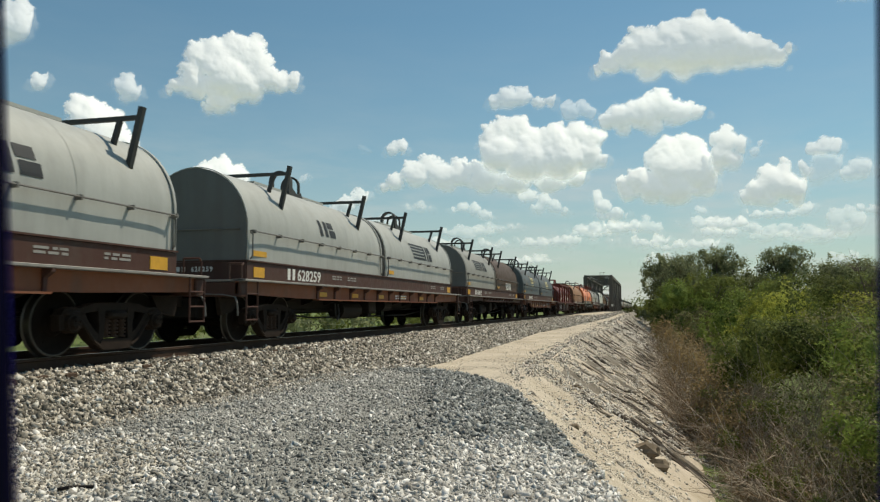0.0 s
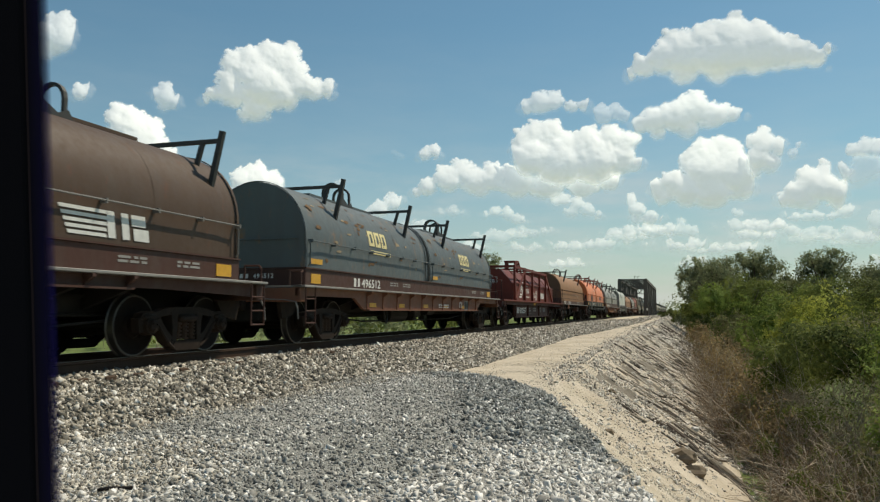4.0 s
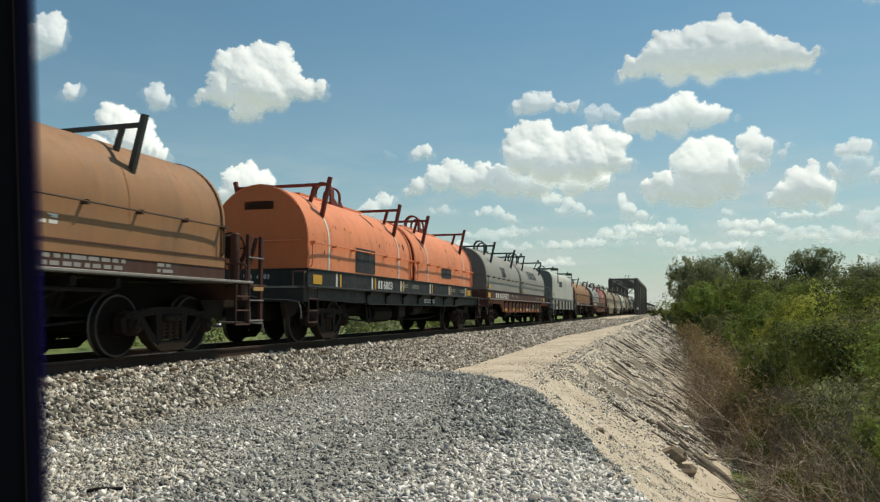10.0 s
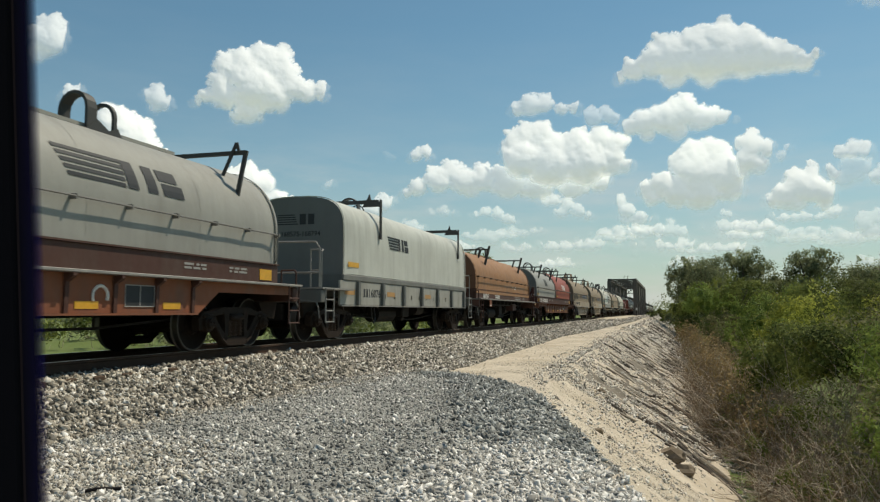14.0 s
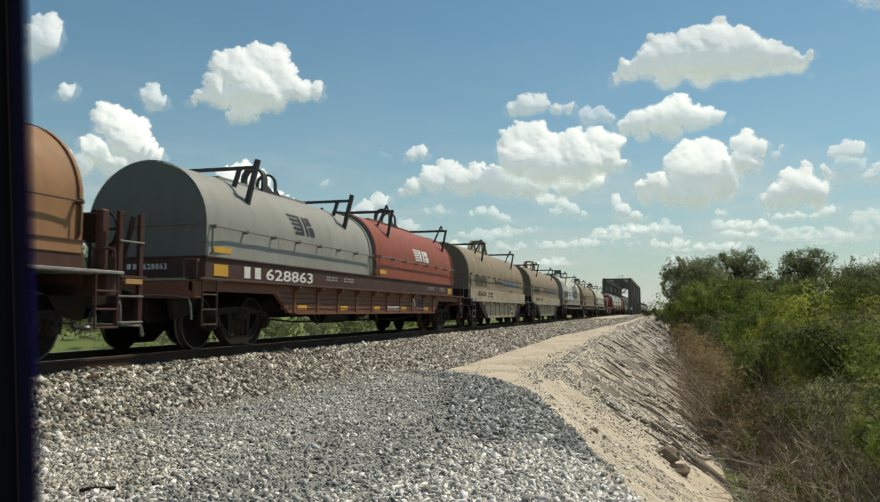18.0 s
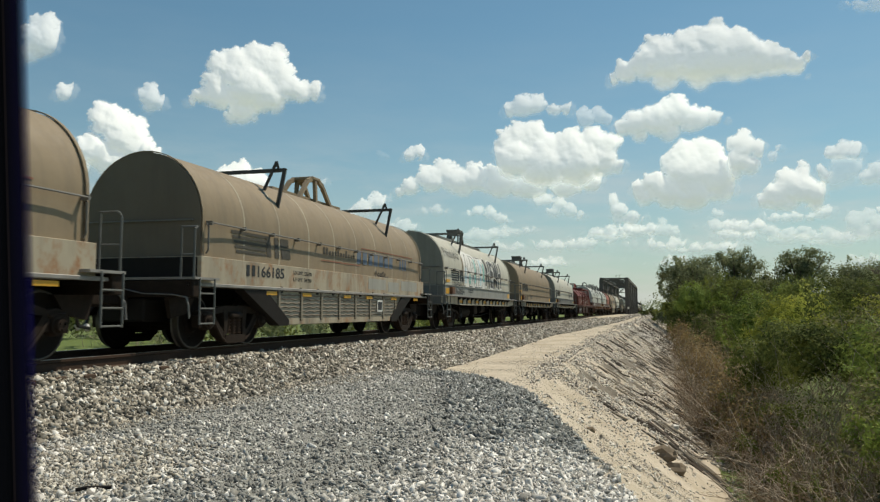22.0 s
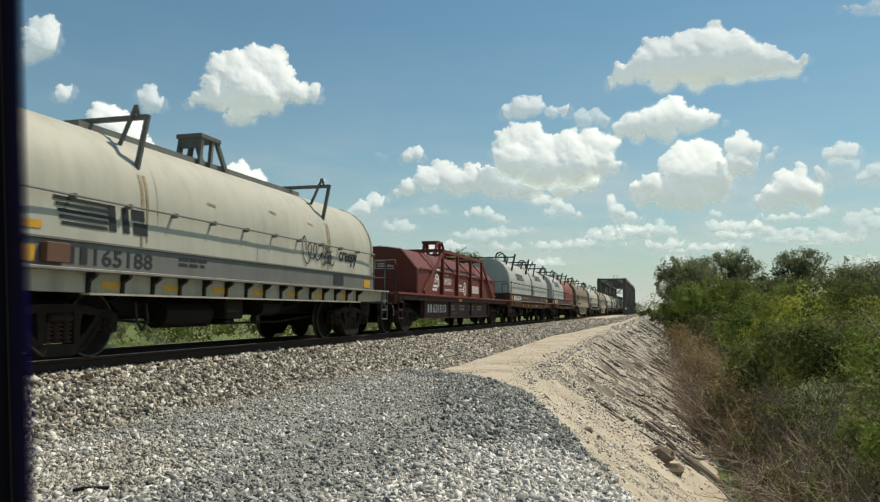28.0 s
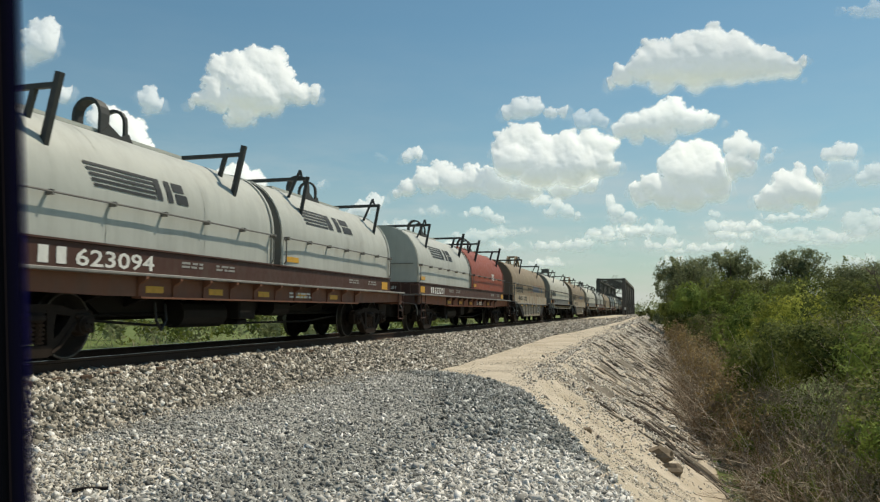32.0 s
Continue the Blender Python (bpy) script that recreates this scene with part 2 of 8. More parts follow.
M = {
    "grey": paint("grey_paint", (0.30, 0.295, 0.265), 0.25, 0.0, 0.5),
    "light_grey": paint("light_grey_paint", (0.40, 0.41, 0.385), 0.25, 0.0, 0.5),
    # Grey, beige, white and slab end colours hold the end faces' shade.
    "shaded_beige": paint("shaded_beige_paint", (0.165, 0.135, 0.10), 0.4, 0.15, 0.6),
    "shaded_end_grey": paint("shaded_grey_end_paint", (0.15, 0.155, 0.15), 0.4, 0.1, 0.6),
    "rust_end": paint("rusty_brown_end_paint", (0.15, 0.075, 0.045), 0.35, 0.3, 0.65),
    "shaded_white_end": paint("shaded_grey_white_end_paint", (0.255, 0.25, 0.215), 0.45, 0.15, 0.6),
    "band_pale": paint("pale_blue_grey_band_paint", (0.27, 0.275, 0.255), 0.35, 0.1, 0.6),
    "slab_pale": paint("pale_grey_side_paint", (0.33, 0.325, 0.29), 0.4, 0.1, 0.6),
    "shaded_slab_end": paint("shaded_grey_slab_end_paint", (0.15, 0.155, 0.15), 0.2, 0.0, 0.6),
    "flute_grey": paint("chalky_grey_sheet_paint", (0.36, 0.335, 0.275), 0.5, 0.35, 0.6, rust_colour=(0.25, 0.15, 0.08)),
    "panel_grey": paint("weathered_grey_panel_paint", (0.235, 0.205, 0.155), 0.6, 0.5, 0.6, rust_colour=(0.22, 0.12, 0.06)),
    "white": paint("off_white_paint", (0.50, 0.482, 0.405), 0.2, 0.0, 0.5),
    "cool_white": paint("cool_white_paint", (0.475, 0.485, 0.445), 0.25, 0.0, 0.5),
    "green_grey": paint("green_grey_paint", (0.52, 0.53, 0.48), 0.3, 0.0, 0.5),
    "slate": paint("slate_blue_paint", (0.112, 0.133, 0.138), 0.35, 0.62, 0.5, rust_colour=(0.24, 0.15, 0.09)),
    "brown": paint("faded_brown_paint", (0.084, 0.052, 0.034), 0.4, 0.5),
    "tan": paint("tan_primer_paint", (0.315, 0.167, 0.082), 0.4, 0.5, 0.6, rust_colour=(0.26, 0.11, 0.06)),
    "orange": paint("orange_paint", (0.76, 0.265, 0.125), 0.25, 0.38, 0.5, rust_colour=(0.10, 0.05, 0.03)),
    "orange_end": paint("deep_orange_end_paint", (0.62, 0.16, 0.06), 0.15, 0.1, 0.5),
    "rust_bloom": plain("orange_rust_bloom", (0.17, 0.105, 0.06), 0.8, 0.0, 0.6, 10),
    "bare_rust": plain("bare_rusted_steel", (0.12, 0.06, 0.034), 0.8, 0.0, 0.5, 12),
    "red": paint("oxide_red_paint", (0.285, 0.072, 0.042), 0.25, 0.0, 0.5),
    "maroon": paint("maroon_paint", (0.16, 0.035, 0.024), 0.3, 0.1, 0.5),
    "beige": paint("dusty_beige_paint", (0.265, 0.207, 0.138), 0.35, 0.15, 0.6, rust_colour=(0.24, 0.13, 0.06)),
    "beige_pale": paint("pale_beige_paint", (0.39, 0.34, 0.255), 0.7, 0.85, 0.6, rust_colour=(0.30, 0.15, 0.07)),
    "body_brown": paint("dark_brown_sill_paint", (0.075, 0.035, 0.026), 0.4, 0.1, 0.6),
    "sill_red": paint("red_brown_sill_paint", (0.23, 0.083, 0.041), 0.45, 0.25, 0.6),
    "sill_mid": paint("faded_brown_sill_paint", (0.185, 0.08, 0.047), 0.4, 0.2, 0.6),
    "body_black": paint("black_sill_paint", (0.022, 0.024, 0.024), 0.35, 0.05, 0.5),
    "body_grey": paint("grey_sill_paint", (0.13, 0.135, 0.128), 0.45, 0.1, 0.6),
    "sill_pale": paint("pale_sill_paint", (0.46, 0.41, 0.315), 0.5, 0.4, 0.6),
    "walk_grey": plain("worn_galvanised_walkway", (0.27, 0.255, 0.235), 0.6, 0.3, 0.5, 3),
    "steel_dark": plain("dirty_black_steel", (0.022, 0.019, 0.017), 0.65, 0.2),
    # The recessed maroon sill's shade is put into this darker maroon.
    "maroon_dark": paint("shaded_dark_maroon_paint", (0.058, 0.019, 0.015), 0.4, 0.1, 0.6),
    "band_grey": paint("dusty_grey_band_paint", (0.165, 0.17, 0.158), 0.45, 0.12, 0.6),
    "grey_mark": plain("dusty_grey_lettering_paint", (0.30, 0.29, 0.27), 0.7),
    "truck": plain("greasy_dark_cast_steel", (0.025, 0.0175, 0.013), 0.75, 0.0, 0.6, 6),
    "spring": plain("rust_stained_spring_steel", (0.05, 0.03, 0.02), 0.7, 0.0, 0.5, 8),
    "wheel": plain("greasy_wheel_steel", (0.013, 0.0095, 0.0075), 0.75, 0.0, 0.4, 12),
    "tread": plain("polished_wheel_tread", (0.09, 0.08, 0.07), 0.45, 0.7),
    "bracket_grey": plain("weathered_grey_tube", (0.13, 0.128, 0.118), 0.6, 0.1, 0.5),
    "rust_streak": plain("rust_run_stain", (0.34, 0.265, 0.175), 0.7, 0.0, 0.6, 5),
    "bracket": plain("dark_grey_tube", (0.055, 0.055, 0.052), 0.6, 0.2),
    "rod": plain("weathered_rod", (0.19, 0.18, 0.165), 0.6, 0.3),
    "yellow": plain("yellow_reflective_tape", (0.62, 0.33, 0.03), 0.4),
    "yellow_faded": plain("faded_orange_tape", (0.42, 0.24, 0.09), 0.6),
    "white_mark": plain("white_lettering_paint", (0.70, 0.69, 0.65), 0.6),
    "dark_mark": plain("dark_grey_lettering_paint", (0.022, 0.024, 0.026), 0.6),
    "faint_mark": plain("worn_dark_lettering_paint", (0.085, 0.08, 0.07), 0.7, 0.0, 0.5, 14),
    "yellow_mark": plain("pale_yellow_lettering_paint", (0.72, 0.62, 0.32), 0.6),
    "blue_mark": plain("faded_blue_lettering_paint", (0.15, 0.19, 0.25), 0.7),
    "red_mark": plain("faded_red_lettering_paint", (0.27, 0.13, 0.09), 0.7),
    "charcoal_mark": plain("charcoal_spray_paint", (0.075, 0.073, 0.07), 0.6, 0.0, 0.6, 2.5),
    "teal_mark": plain("teal_spray_paint", (0.25, 0.55, 0.50), 0.5),
    "pale_blue_mark": plain("pale_blue_spray_paint", (0.45, 0.62, 0.70), 0.5),
    "hose": plain("black_rubber", (0.018, 0.018, 0.018), 0.5),
    "hook": plain("white_painted_lever", (0.62, 0.61, 0.58), 0.5),
    "rail": plain("rusty_rail_steel", (0.07, 0.045, 0.033), 0.7, 0.4, 0.3, 5),
    "railhead": plain("bright_rail_head", (0.32, 0.30, 0.28), 0.3, 0.9),
    "tie": plain("creosoted_timber", (0.085, 0.058, 0.042), 0.9, 0.0, 0.45, 6),
    "bridge": paint("sooty_bridge_steel", (0.12, 0.108, 0.098), 0.4, 0.3, 0.7),
    "tan_dirt": earth("tan_dirt", (0.455, 0.385, 0.29), (0.60, 0.525, 0.42), (0.34, 0.28, 0.21), 1.1, 9),
    "dark_soil": earth("dark_slope_soil", (0.13, 0.11, 0.085), (0.26, 0.23, 0.185), (0.07, 0.06, 0.05), 1.2, 12),
    "grass": earth("rough_grass", (0.115, 0.155, 0.045), (0.165, 0.20, 0.075), (0.07, 0.09, 0.033), 0.05, 2.2),
    "ballast_bed": earth("ballast_bed", (0.17, 0.155, 0.13), (0.27, 0.25, 0.21), (0.07, 0.065, 0.055), 1.0, 26),
    "pad_bed": earth("crushed_limestone_bed", (0.27, 0.268, 0.245), (0.38, 0.372, 0.34), (0.14, 0.138, 0.125), 0.8, 34),
    "ballast": stone_mat("ballast_stones", [(0.0, (0.03, 0.028, 0.022)), (0.28, (0.12, 0.11, 0.085)), (0.55, (0.33, 0.295, 0.235)), (0.8, (0.53, 0.48, 0.40)), (0.93, (0.70, 0.67, 0.60)), (1.0, (0.90, 0.88, 0.83))]),
    "pad_stones": stone_mat("crushed_limestone", [(0.0, (0.06, 0.062, 0.058)), (0.5, (0.24, 0.247, 0.23)), (0.86, (0.42, 0.42, 0.385)), (0.95, (0.64, 0.63, 0.58)), (1.0, (0.88, 0.86, 0.80))]),
    "dusty_stones": stone_mat("dusty_limestone", [(0.0, (0.16, 0.14, 0.11)), (0.5, (0.40, 0.365, 0.30)), (1.0, (0.68, 0.64, 0.55))]),
    "dark_stones": stone_mat("dark_limestone", [(0.0, (0.07, 0.076, 0.073)), (0.55, (0.19, 0.205, 0.195)), (0.88, (0.36, 0.375, 0.36)), (1.0, (0.68, 0.68, 0.65))]),
    "white_stones": stone_mat("pale_limestone", [(0.0, (0.26, 0.25, 0.225)), (0.45, (0.58, 0.56, 0.515)), (1.0, (0.92, 0.90, 0.855))]),
    "shale": stone_mat("weathered_slope_stones", [(0.0, (0.14, 0.125, 0.105)), (0.3, (0.45, 0.41, 0.345)), (1.0, (0.82, 0.775, 0.69))]),
    "grit": stone_mat("pale_grit", [(0.0, (0.36, 0.31, 0.24)), (0.5, (0.58, 0.52, 0.42)), (1.0, (0.82, 0.77, 0.68))]),
    "dark_wood": plain("charred_wood", (0.03, 0.026, 0.024), 0.9, 0.0, 0.4, 20),
    "log": plain("weathered_driftwood", (0.10, 0.085, 0.07), 0.9, 0.0, 0.45, 8),
    "rock": plain("brown_rock", (0.215, 0.17, 0.12), 0.9, 0.0, 0.4, 7, 0.5),
    "dead_grey": plain("grey_dead_twigs", (0.35, 0.30, 0.235), 0.9, 0.0, 0.4, 9),
    "bark": plain("grey_bark", (0.13, 0.105, 0.085), 0.9, 0.0, 0.4, 9),
    "dead": plain("dead_stems", (0.215, 0.155, 0.10), 0.9, 0.0, 0.35, 9),
    "leaf": leaf_mat("bush_leaves", [(0.0, (0.030, 0.042, 0.014)), (0.5, (0.092, 0.117, 0.030)), (1.0, (0.19, 0.212, 0.058))]),
    "leaf_yellow": leaf_mat("yellow_green_leaves", [(0.0, (0.10, 0.12, 0.02)), (0.5, (0.23, 0.25, 0.045)), (1.0, (0.38, 0.38, 0.08))]),
    "leaf_bright": leaf_mat("bright_green_leaves", [(0.0, (0.046, 0.074, 0.016)), (0.5, (0.120, 0.170, 0.036)), (1.0, (0.23, 0.282, 0.07))]),
    "leaf_dark": leaf_mat("dark_green_leaves", [(0.0, (0.018, 0.024, 0.009)), (0.5, (0.055, 0.068, 0.02)), (1.0, (0.12, 0.132, 0.042))]),
    "leaf_olive": leaf_mat("olive_leaves", [(0.0, (0.05, 0.05, 0.022)), (0.5, (0.12, 0.12, 0.05)), (1.0, (0.22, 0.21, 0.095))]),
    "leaf_dry": leaf_mat("dry_brown_leaves", [(0.0, (0.13, 0.09, 0.045)), (0.5, (0.22, 0.155, 0.075)), (1.0, (0.32, 0.24, 0.12))]),
    "leaf_tree": leaf_mat("tree_leaves", [(0.0, (0.06, 0.072, 0.036)), (0.5, (0.145, 0.165, 0.085)), (1.0, (0.25, 0.27, 0.15))], 0.35, 0.5),
    "straw": plain("dry_straw_grass", (0.46, 0.36, 0.18), 0.9, 0.0, 0.4, 20),
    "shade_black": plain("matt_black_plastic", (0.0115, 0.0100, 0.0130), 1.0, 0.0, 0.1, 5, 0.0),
    "violet_left": blur_fringe("violet_blur_left", 1),
    "violet_right": blur_fringe("violet_blur_right", -1),
}
M["shade_black"].node_tree.nodes["Principled BSDF"].inputs["Specular IOR Level"].default_value = 0.0


# ---- building helpers ----
def put(name, mesh, parent=None, label="", m=None):
    ob = new(name, mesh)
    if parent is not None:
        ob.parent = parent
    if m is not None:
        ob.matrix_basis = m
    if label:
        tagged(ob, label)
    return ob


def mesh_of(name, bm, mat, smooth=False):
    bmesh.ops.recalc_face_normals(bm, faces=bm.faces)
    me = bpy.data.meshes.new(name)
    bm.to_mesh(me)
    bm.free()
    me.materials.append(M[mat])
    if smooth:
        me.polygons.foreach_set("use_smooth", [True] * len(me.polygons))
        me.set_sharp_from_angle(angle=radians(38))
    return me


def part(name, bm, mat, parent, label="", smooth=False):
    return put(name, mesh_of(name, bm, mat, smooth), parent, label)


STORE = {}


def stored(key, build):
    """One mesh for all alike parts."""
    if key not in STORE:
        STORE[key] = build()
    return STORE[key]


def fresh():
    return bmesh.new()


def box(bm, x0, x1, y0, y1, z0, z1, bevel=0.0):
    v = [bm.verts.new((x, y, z)) for x in (x0, x1) for y in (y0, y1) for z in (z0, z1)]
    fs = [bm.faces.new([v[i] for i in f]) for f in ((0, 1, 3, 2), (4, 6, 7, 5), (0, 4, 5, 1), (2, 3, 7, 6), (0, 2, 6, 4), (1, 5, 7, 3))]
    if bevel:
        bmesh.ops.bevel(bm, geom=list({e for f in fs for e in f.edges}), offset=bevel, segments=1, affect="EDGES")
    return bm


def prism(bm, outline, axis, a, b):
    """The closed outline, given in the two other axes, pushed along one axis from a to b."""
    def at(p, s):
        u, w = p
        return {"x": (s, u, w), "y": (u, s, w), "z": (u, w, s)}[axis]
    lo = [bm.verts.new(at(p, a)) for p in outline]
    hi = [bm.verts.new(at(p, b)) for p in outline]
    n = len(outline)
    for i in range(n):
        bm.faces.new((lo[i], lo[(i + 1) % n], hi[(i + 1) % n], hi[i]))
    bm.faces.new(lo[::-1])
    bm.faces.new(hi)
    return bm


def bar(bm, p, q, r, n=6, r2=None):
    """A round bar from p to q."""
    p, q = Vector(p), Vector(q)
    d = (q - p).normalized()
    a = d.orthogonal().normalized()
    b = d.cross(a)
    rings = []
    for c, rr in ((p, r), (q, r if r2 is None else r2)):
        rings.append([bm.verts.new(c + (a * math.cos(k * math.tau / n) + b * math.sin(k * math.tau / n)) * rr) for k in range(n)])
    for k in range(n):
        bm.faces.new((rings[0][k], rings[0][(k + 1) % n], rings[1][(k + 1) % n], rings[1][k]))
    bm.faces.new(rings[0][::-1])
    bm.faces.new(rings[1])
    return bm


def tube(bm, pts, r, n=6):
    for p, q in zip(pts, pts[1:]):
        bar(bm, p, q, r, n)
    return bm


def beam(bm, p, q, w, h):
    """A square beam from p to q."""
    p, q = Vector(p), Vector(q)
    d = (q - p).normalized()
    a = d.cross(Vector((0, 0, 1)))
    a = Vector((1, 0, 0)) if a.length < 1e-3 else a.normalized()
    b = d.cross(a)
    ring = [[bm.verts.new(c + a * (s * w / 2) + b * (t * h / 2)) for s, t in ((-1, -1), (1, -1), (1, 1), (-1, 1))] for c in (p, q)]
    for k in range(4):
        bm.faces.new((ring[0][k], ring[0][(k + 1) % 4], ring[1][(k + 1) % 4], ring[1][k]))
    bm.faces.new(ring[0][::-1])
    bm.faces.new(ring[1])
    return bm


def lathe(bm, rings, axis_y=0.0, n=28):
    """Rings (x, radius) turned about the x axis."""
    rows = [[bm.verts.new((x, axis_y + r * math.cos(k * math.tau / n), r * math.sin(k * math.tau / n))) for k in range(n)] for x, r in rings]
    for a, b in zip(rows, rows[1:]):
        for k in range(n):
            bm.faces.new((a[k], a[(k + 1) % n], b[(k + 1) % n], b[k]))
    bm.faces.new(rows[0][::-1])
    bm.faces.new(rows[-1])
    return bm


def raw_mesh(name, verts, faces, mat, smooth=False):
    me = bpy.data.meshes.new(name)
    verts, faces = np.asarray(verts, float), np.asarray(faces, int)
    me.vertices.add(len(verts))
    me.vertices.foreach_set("co", verts.ravel())
    k = faces.shape[1]
    me.loops.add(faces.size)
    me.loops.foreach_set("vertex_index", faces.ravel())
    me.polygons.add(len(faces))
    me.polygons.foreach_set("loop_start", np.arange(0, faces.size, k))
    me.polygons.foreach_set("loop_total", np.full(len(faces), k))
    me.materials.append(M[mat])
    if smooth:
        me.polygons.foreach_set("use_smooth", np.ones(len(faces), bool))
    me.update(calc_edges=True)
    return me


def sheet(xs, ys, height):
    """A grid of quads over the plan, at height(x, y)."""
    gx, gy = np.meshgrid(xs, ys)
    v = np.stack([gx, gy, height(gx, gy)], -1).reshape(-1, 3)
    n, m = len(xs), len(ys)
    i = (np.arange(m - 1)[:, None] * n + np.arange(n - 1)[None]).ravel()
    return v, np.stack([i, i + 1, i + n + 1, i + n], 1)


def waves(x, y, scale, seed=0):
    """A cheap smooth unevenness, about -1 to 1."""
    r = np.random.RandomState(seed)
    out = 0
    for k in range(6):
        a, f, p = r.uniform(0, 6.28), scale * (1.0 + 0.75 * k), r.uniform(0, 6.28)
        out = out + np.sin((x * math.cos(a) + y * math.sin(a)) * f + p) / (1 + 0.6 * k)
    return out / 2.4


def words(text, size, mat, fat=0.0, space=1.0):
    """Lettering as a flat mesh in the yz plane, reading towards +y, seen from +x."""
    cu = bpy.data.curves.new("lettering", "FONT")
    cu.body, cu.size, cu.resolution_u, cu.offset, cu.extrude = text, size, 2, fat, 0.002
    cu.space_character = space
    ob = bpy.data.objects.new("lettering", cu)
    me = bpy.data.meshes.new_from_object(ob)
    bpy.data.objects.remove(ob)
    me.transform(Matrix(((0, 0, 1, 0), (1, 0, 0, 0), (0, 1, 0, 0), (0, 0, 0, 1))))
    me.materials.clear()
    me.materials.append(M[mat])
    return me


# ---- ground ----
def edge_x(y):
    """Where the top of the embankment ends."""
    return np.interp(y, [2, 6.2, 8.3, 14.7, 25, 38, 64, 100, 150], [1.6, -0.25, -0.8, -2.3, -2.6, -2.4, -1.8, -1.4, -1.4])


def top_z(y):
    return np.interp(y, [-60, 20, 38, 90], [-0.78, -0.78, -0.52, -0.06])


def land(x, y):
    """Height of the bare ground."""
    zt, e = top_z(y), edge_x(y)
    foot = -3.3
    z = np.where(x > e, np.maximum(zt - 0.65 * (x - e), foot + 0 * x), zt)
    z = np.where(x < -10.2, np.maximum(-0.35 + 0.55 * (x + 10.2), -1.5), z)
    gorge = np.clip((y - 150) / 8, 0, 1) * np.clip((214 - y) / 8, 0, 1)
    z = z - gorge * np.where((x > -60) & (x < 60), 3.5, 0)
    near = np.clip(1 - np.hypot(x, y) / 400, 0, 1)
    return z + waves(x, y, 0.9, 1) * 0.05 * near * (x > e) + waves(x, y, 0.25, 2) * 0.12 * (x < -13)


def pad(x, y):
    """The dumped crushed stone: 0 outside, 1 inside."""
    right = np.interp(y, [0, 4, 6.2, 8.3, 11, 14.2, 15.4], [0.9, 0.3, -0.14, -0.68, -1.48, -2.4, -3.6])
    far = 16.4 + 0.35 * (x + 4.0) - 0.09 * np.maximum(0, x + 3.2) ** 2 * 2 + 0.25 * waves(x, y, 1.1, 5)
    left = -6.3 + 0.12 * waves(x, y, 0.8, 6)
    d = np.minimum(np.minimum((right - x) * 0.85, far - y), (x - left) * 1.2) + 0.1 * waves(x, y, 2.2, 7)
    return np.clip(d / 0.7, 0, 1)


def ballast(x, y):
    """Height of the stone bed of the track."""
    n = waves(x, y, 2.0, 9) * 0.035
    out = np.maximum(np.abs(x - TRACK_X) - 1.22, 0)
    steep = -0.19 - 0.56 * out
    spread = np.clip((y - 11.5) / 4, 0, 1) * (x > TRACK_X)
    toe = np.where(out > 0.7, -0.582 - 0.19 * (out - 0.7), steep)
    z = steep + (toe - steep) * spread
    # further on the stones run out flat over the rising path
    xt = np.interp(y, [14, 20, 37, 45, 57, 73, 100], [-5.4, -5.2, -4.9, -4.3, -3.55, -3.0, -2.6])
    u = (x + 7.23) / (xt + 7.23)
    flat = np.where(u < 1, -0.19 + (top_z(y) + 0.19 + 0.01) * np.clip(u, 0, 1), top_z(y) + 0.01 - 0.5 * (x - xt))
    z = np.where((x > -7.23) & (y > 14), z + (np.maximum(z, flat) - z) * np.clip((y - 14) / 5, 0, 1), z)
    return z + n * np.clip(out * 3, 0.15, 1)


def surface(x, y):
    p = pad(x, y)
    base = land(x, y) + 0.16 * p * p * (3 - 2 * p) + 0.02 * waves(x, y, 3.0, 8) * p
    return np.maximum(base, ballast(x, y))


xs = np.unique(np.concatenate([-np.geomspace(14, 2600, 40), np.linspace(-14, -10, 14), np.linspace(-10, 4, 100), np.linspace(4, 14, 20), np.geomspace(14, 2600, 40)]))
ys = np.unique(np.concatenate([-np.geomspace(3, 1500, 22), np.linspace(-3, 30, 160), np.linspace(30, 90, 90), np.linspace(90, 230, 90), np.geomspace(230, 4200, 30)]))
v, f = sheet(xs, ys, lambda x, y: land(x, y) - 0.05)
tagged(new("ground", raw_mesh("ground", v, f, "grass", True)), "rough green grassland with low weeds", "ground", kind="structure")

v, f = sheet(np.linspace(-7.5, 1.9, 110), np.unique(np.concatenate([np.linspace(-4, 40, 230), np.linspace(40, 151, 150)])),
             lambda x, y: land(x, y) + 0.010 * waves(x, y, 1.4, 3) - 0.4 * np.clip((x - 1.3) / 0.5, 0, 1))
tagged(new("pavement", raw_mesh("pavement", v, f, "tan_dirt", True)), "dry tan dirt service path and slope beside the track", "dirt path", kind="structure")

def gully(x, y):
    """Where the slope is eroded down to dark soil: above 0."""
    bare = -0.38 - waves(x * 1.5 + y * 0.6, y * 0.3 - x, 1.5, 17) + 0.18 * waves(x, y, 5.0, 31)
    return np.minimum(bare, np.minimum((y - 20.0 - 0.8 * np.clip(x + 1.0, -1, 3)) / 4, (x - edge_x(y) - 0.35) * 0.8))


v, f = sheet(np.linspace(-3.4, 1.85, 120), np.unique(np.concatenate([np.linspace(13, 40, 260), np.linspace(40, 110, 140)])),
             lambda x, y: land(x, y) + 0.012 * waves(x, y, 4.0, 3) - 0.4 * np.clip((x - 1.3) / 0.5, 0, 1) + np.where(gully(x, y) > 0.0, 0.008, -0.06))
tagged(new("slope_soil", raw_mesh("slope_soil", v, f, "dark_soil", True)), "bare dark soil of the eroded slope", "soil", kind="structure")

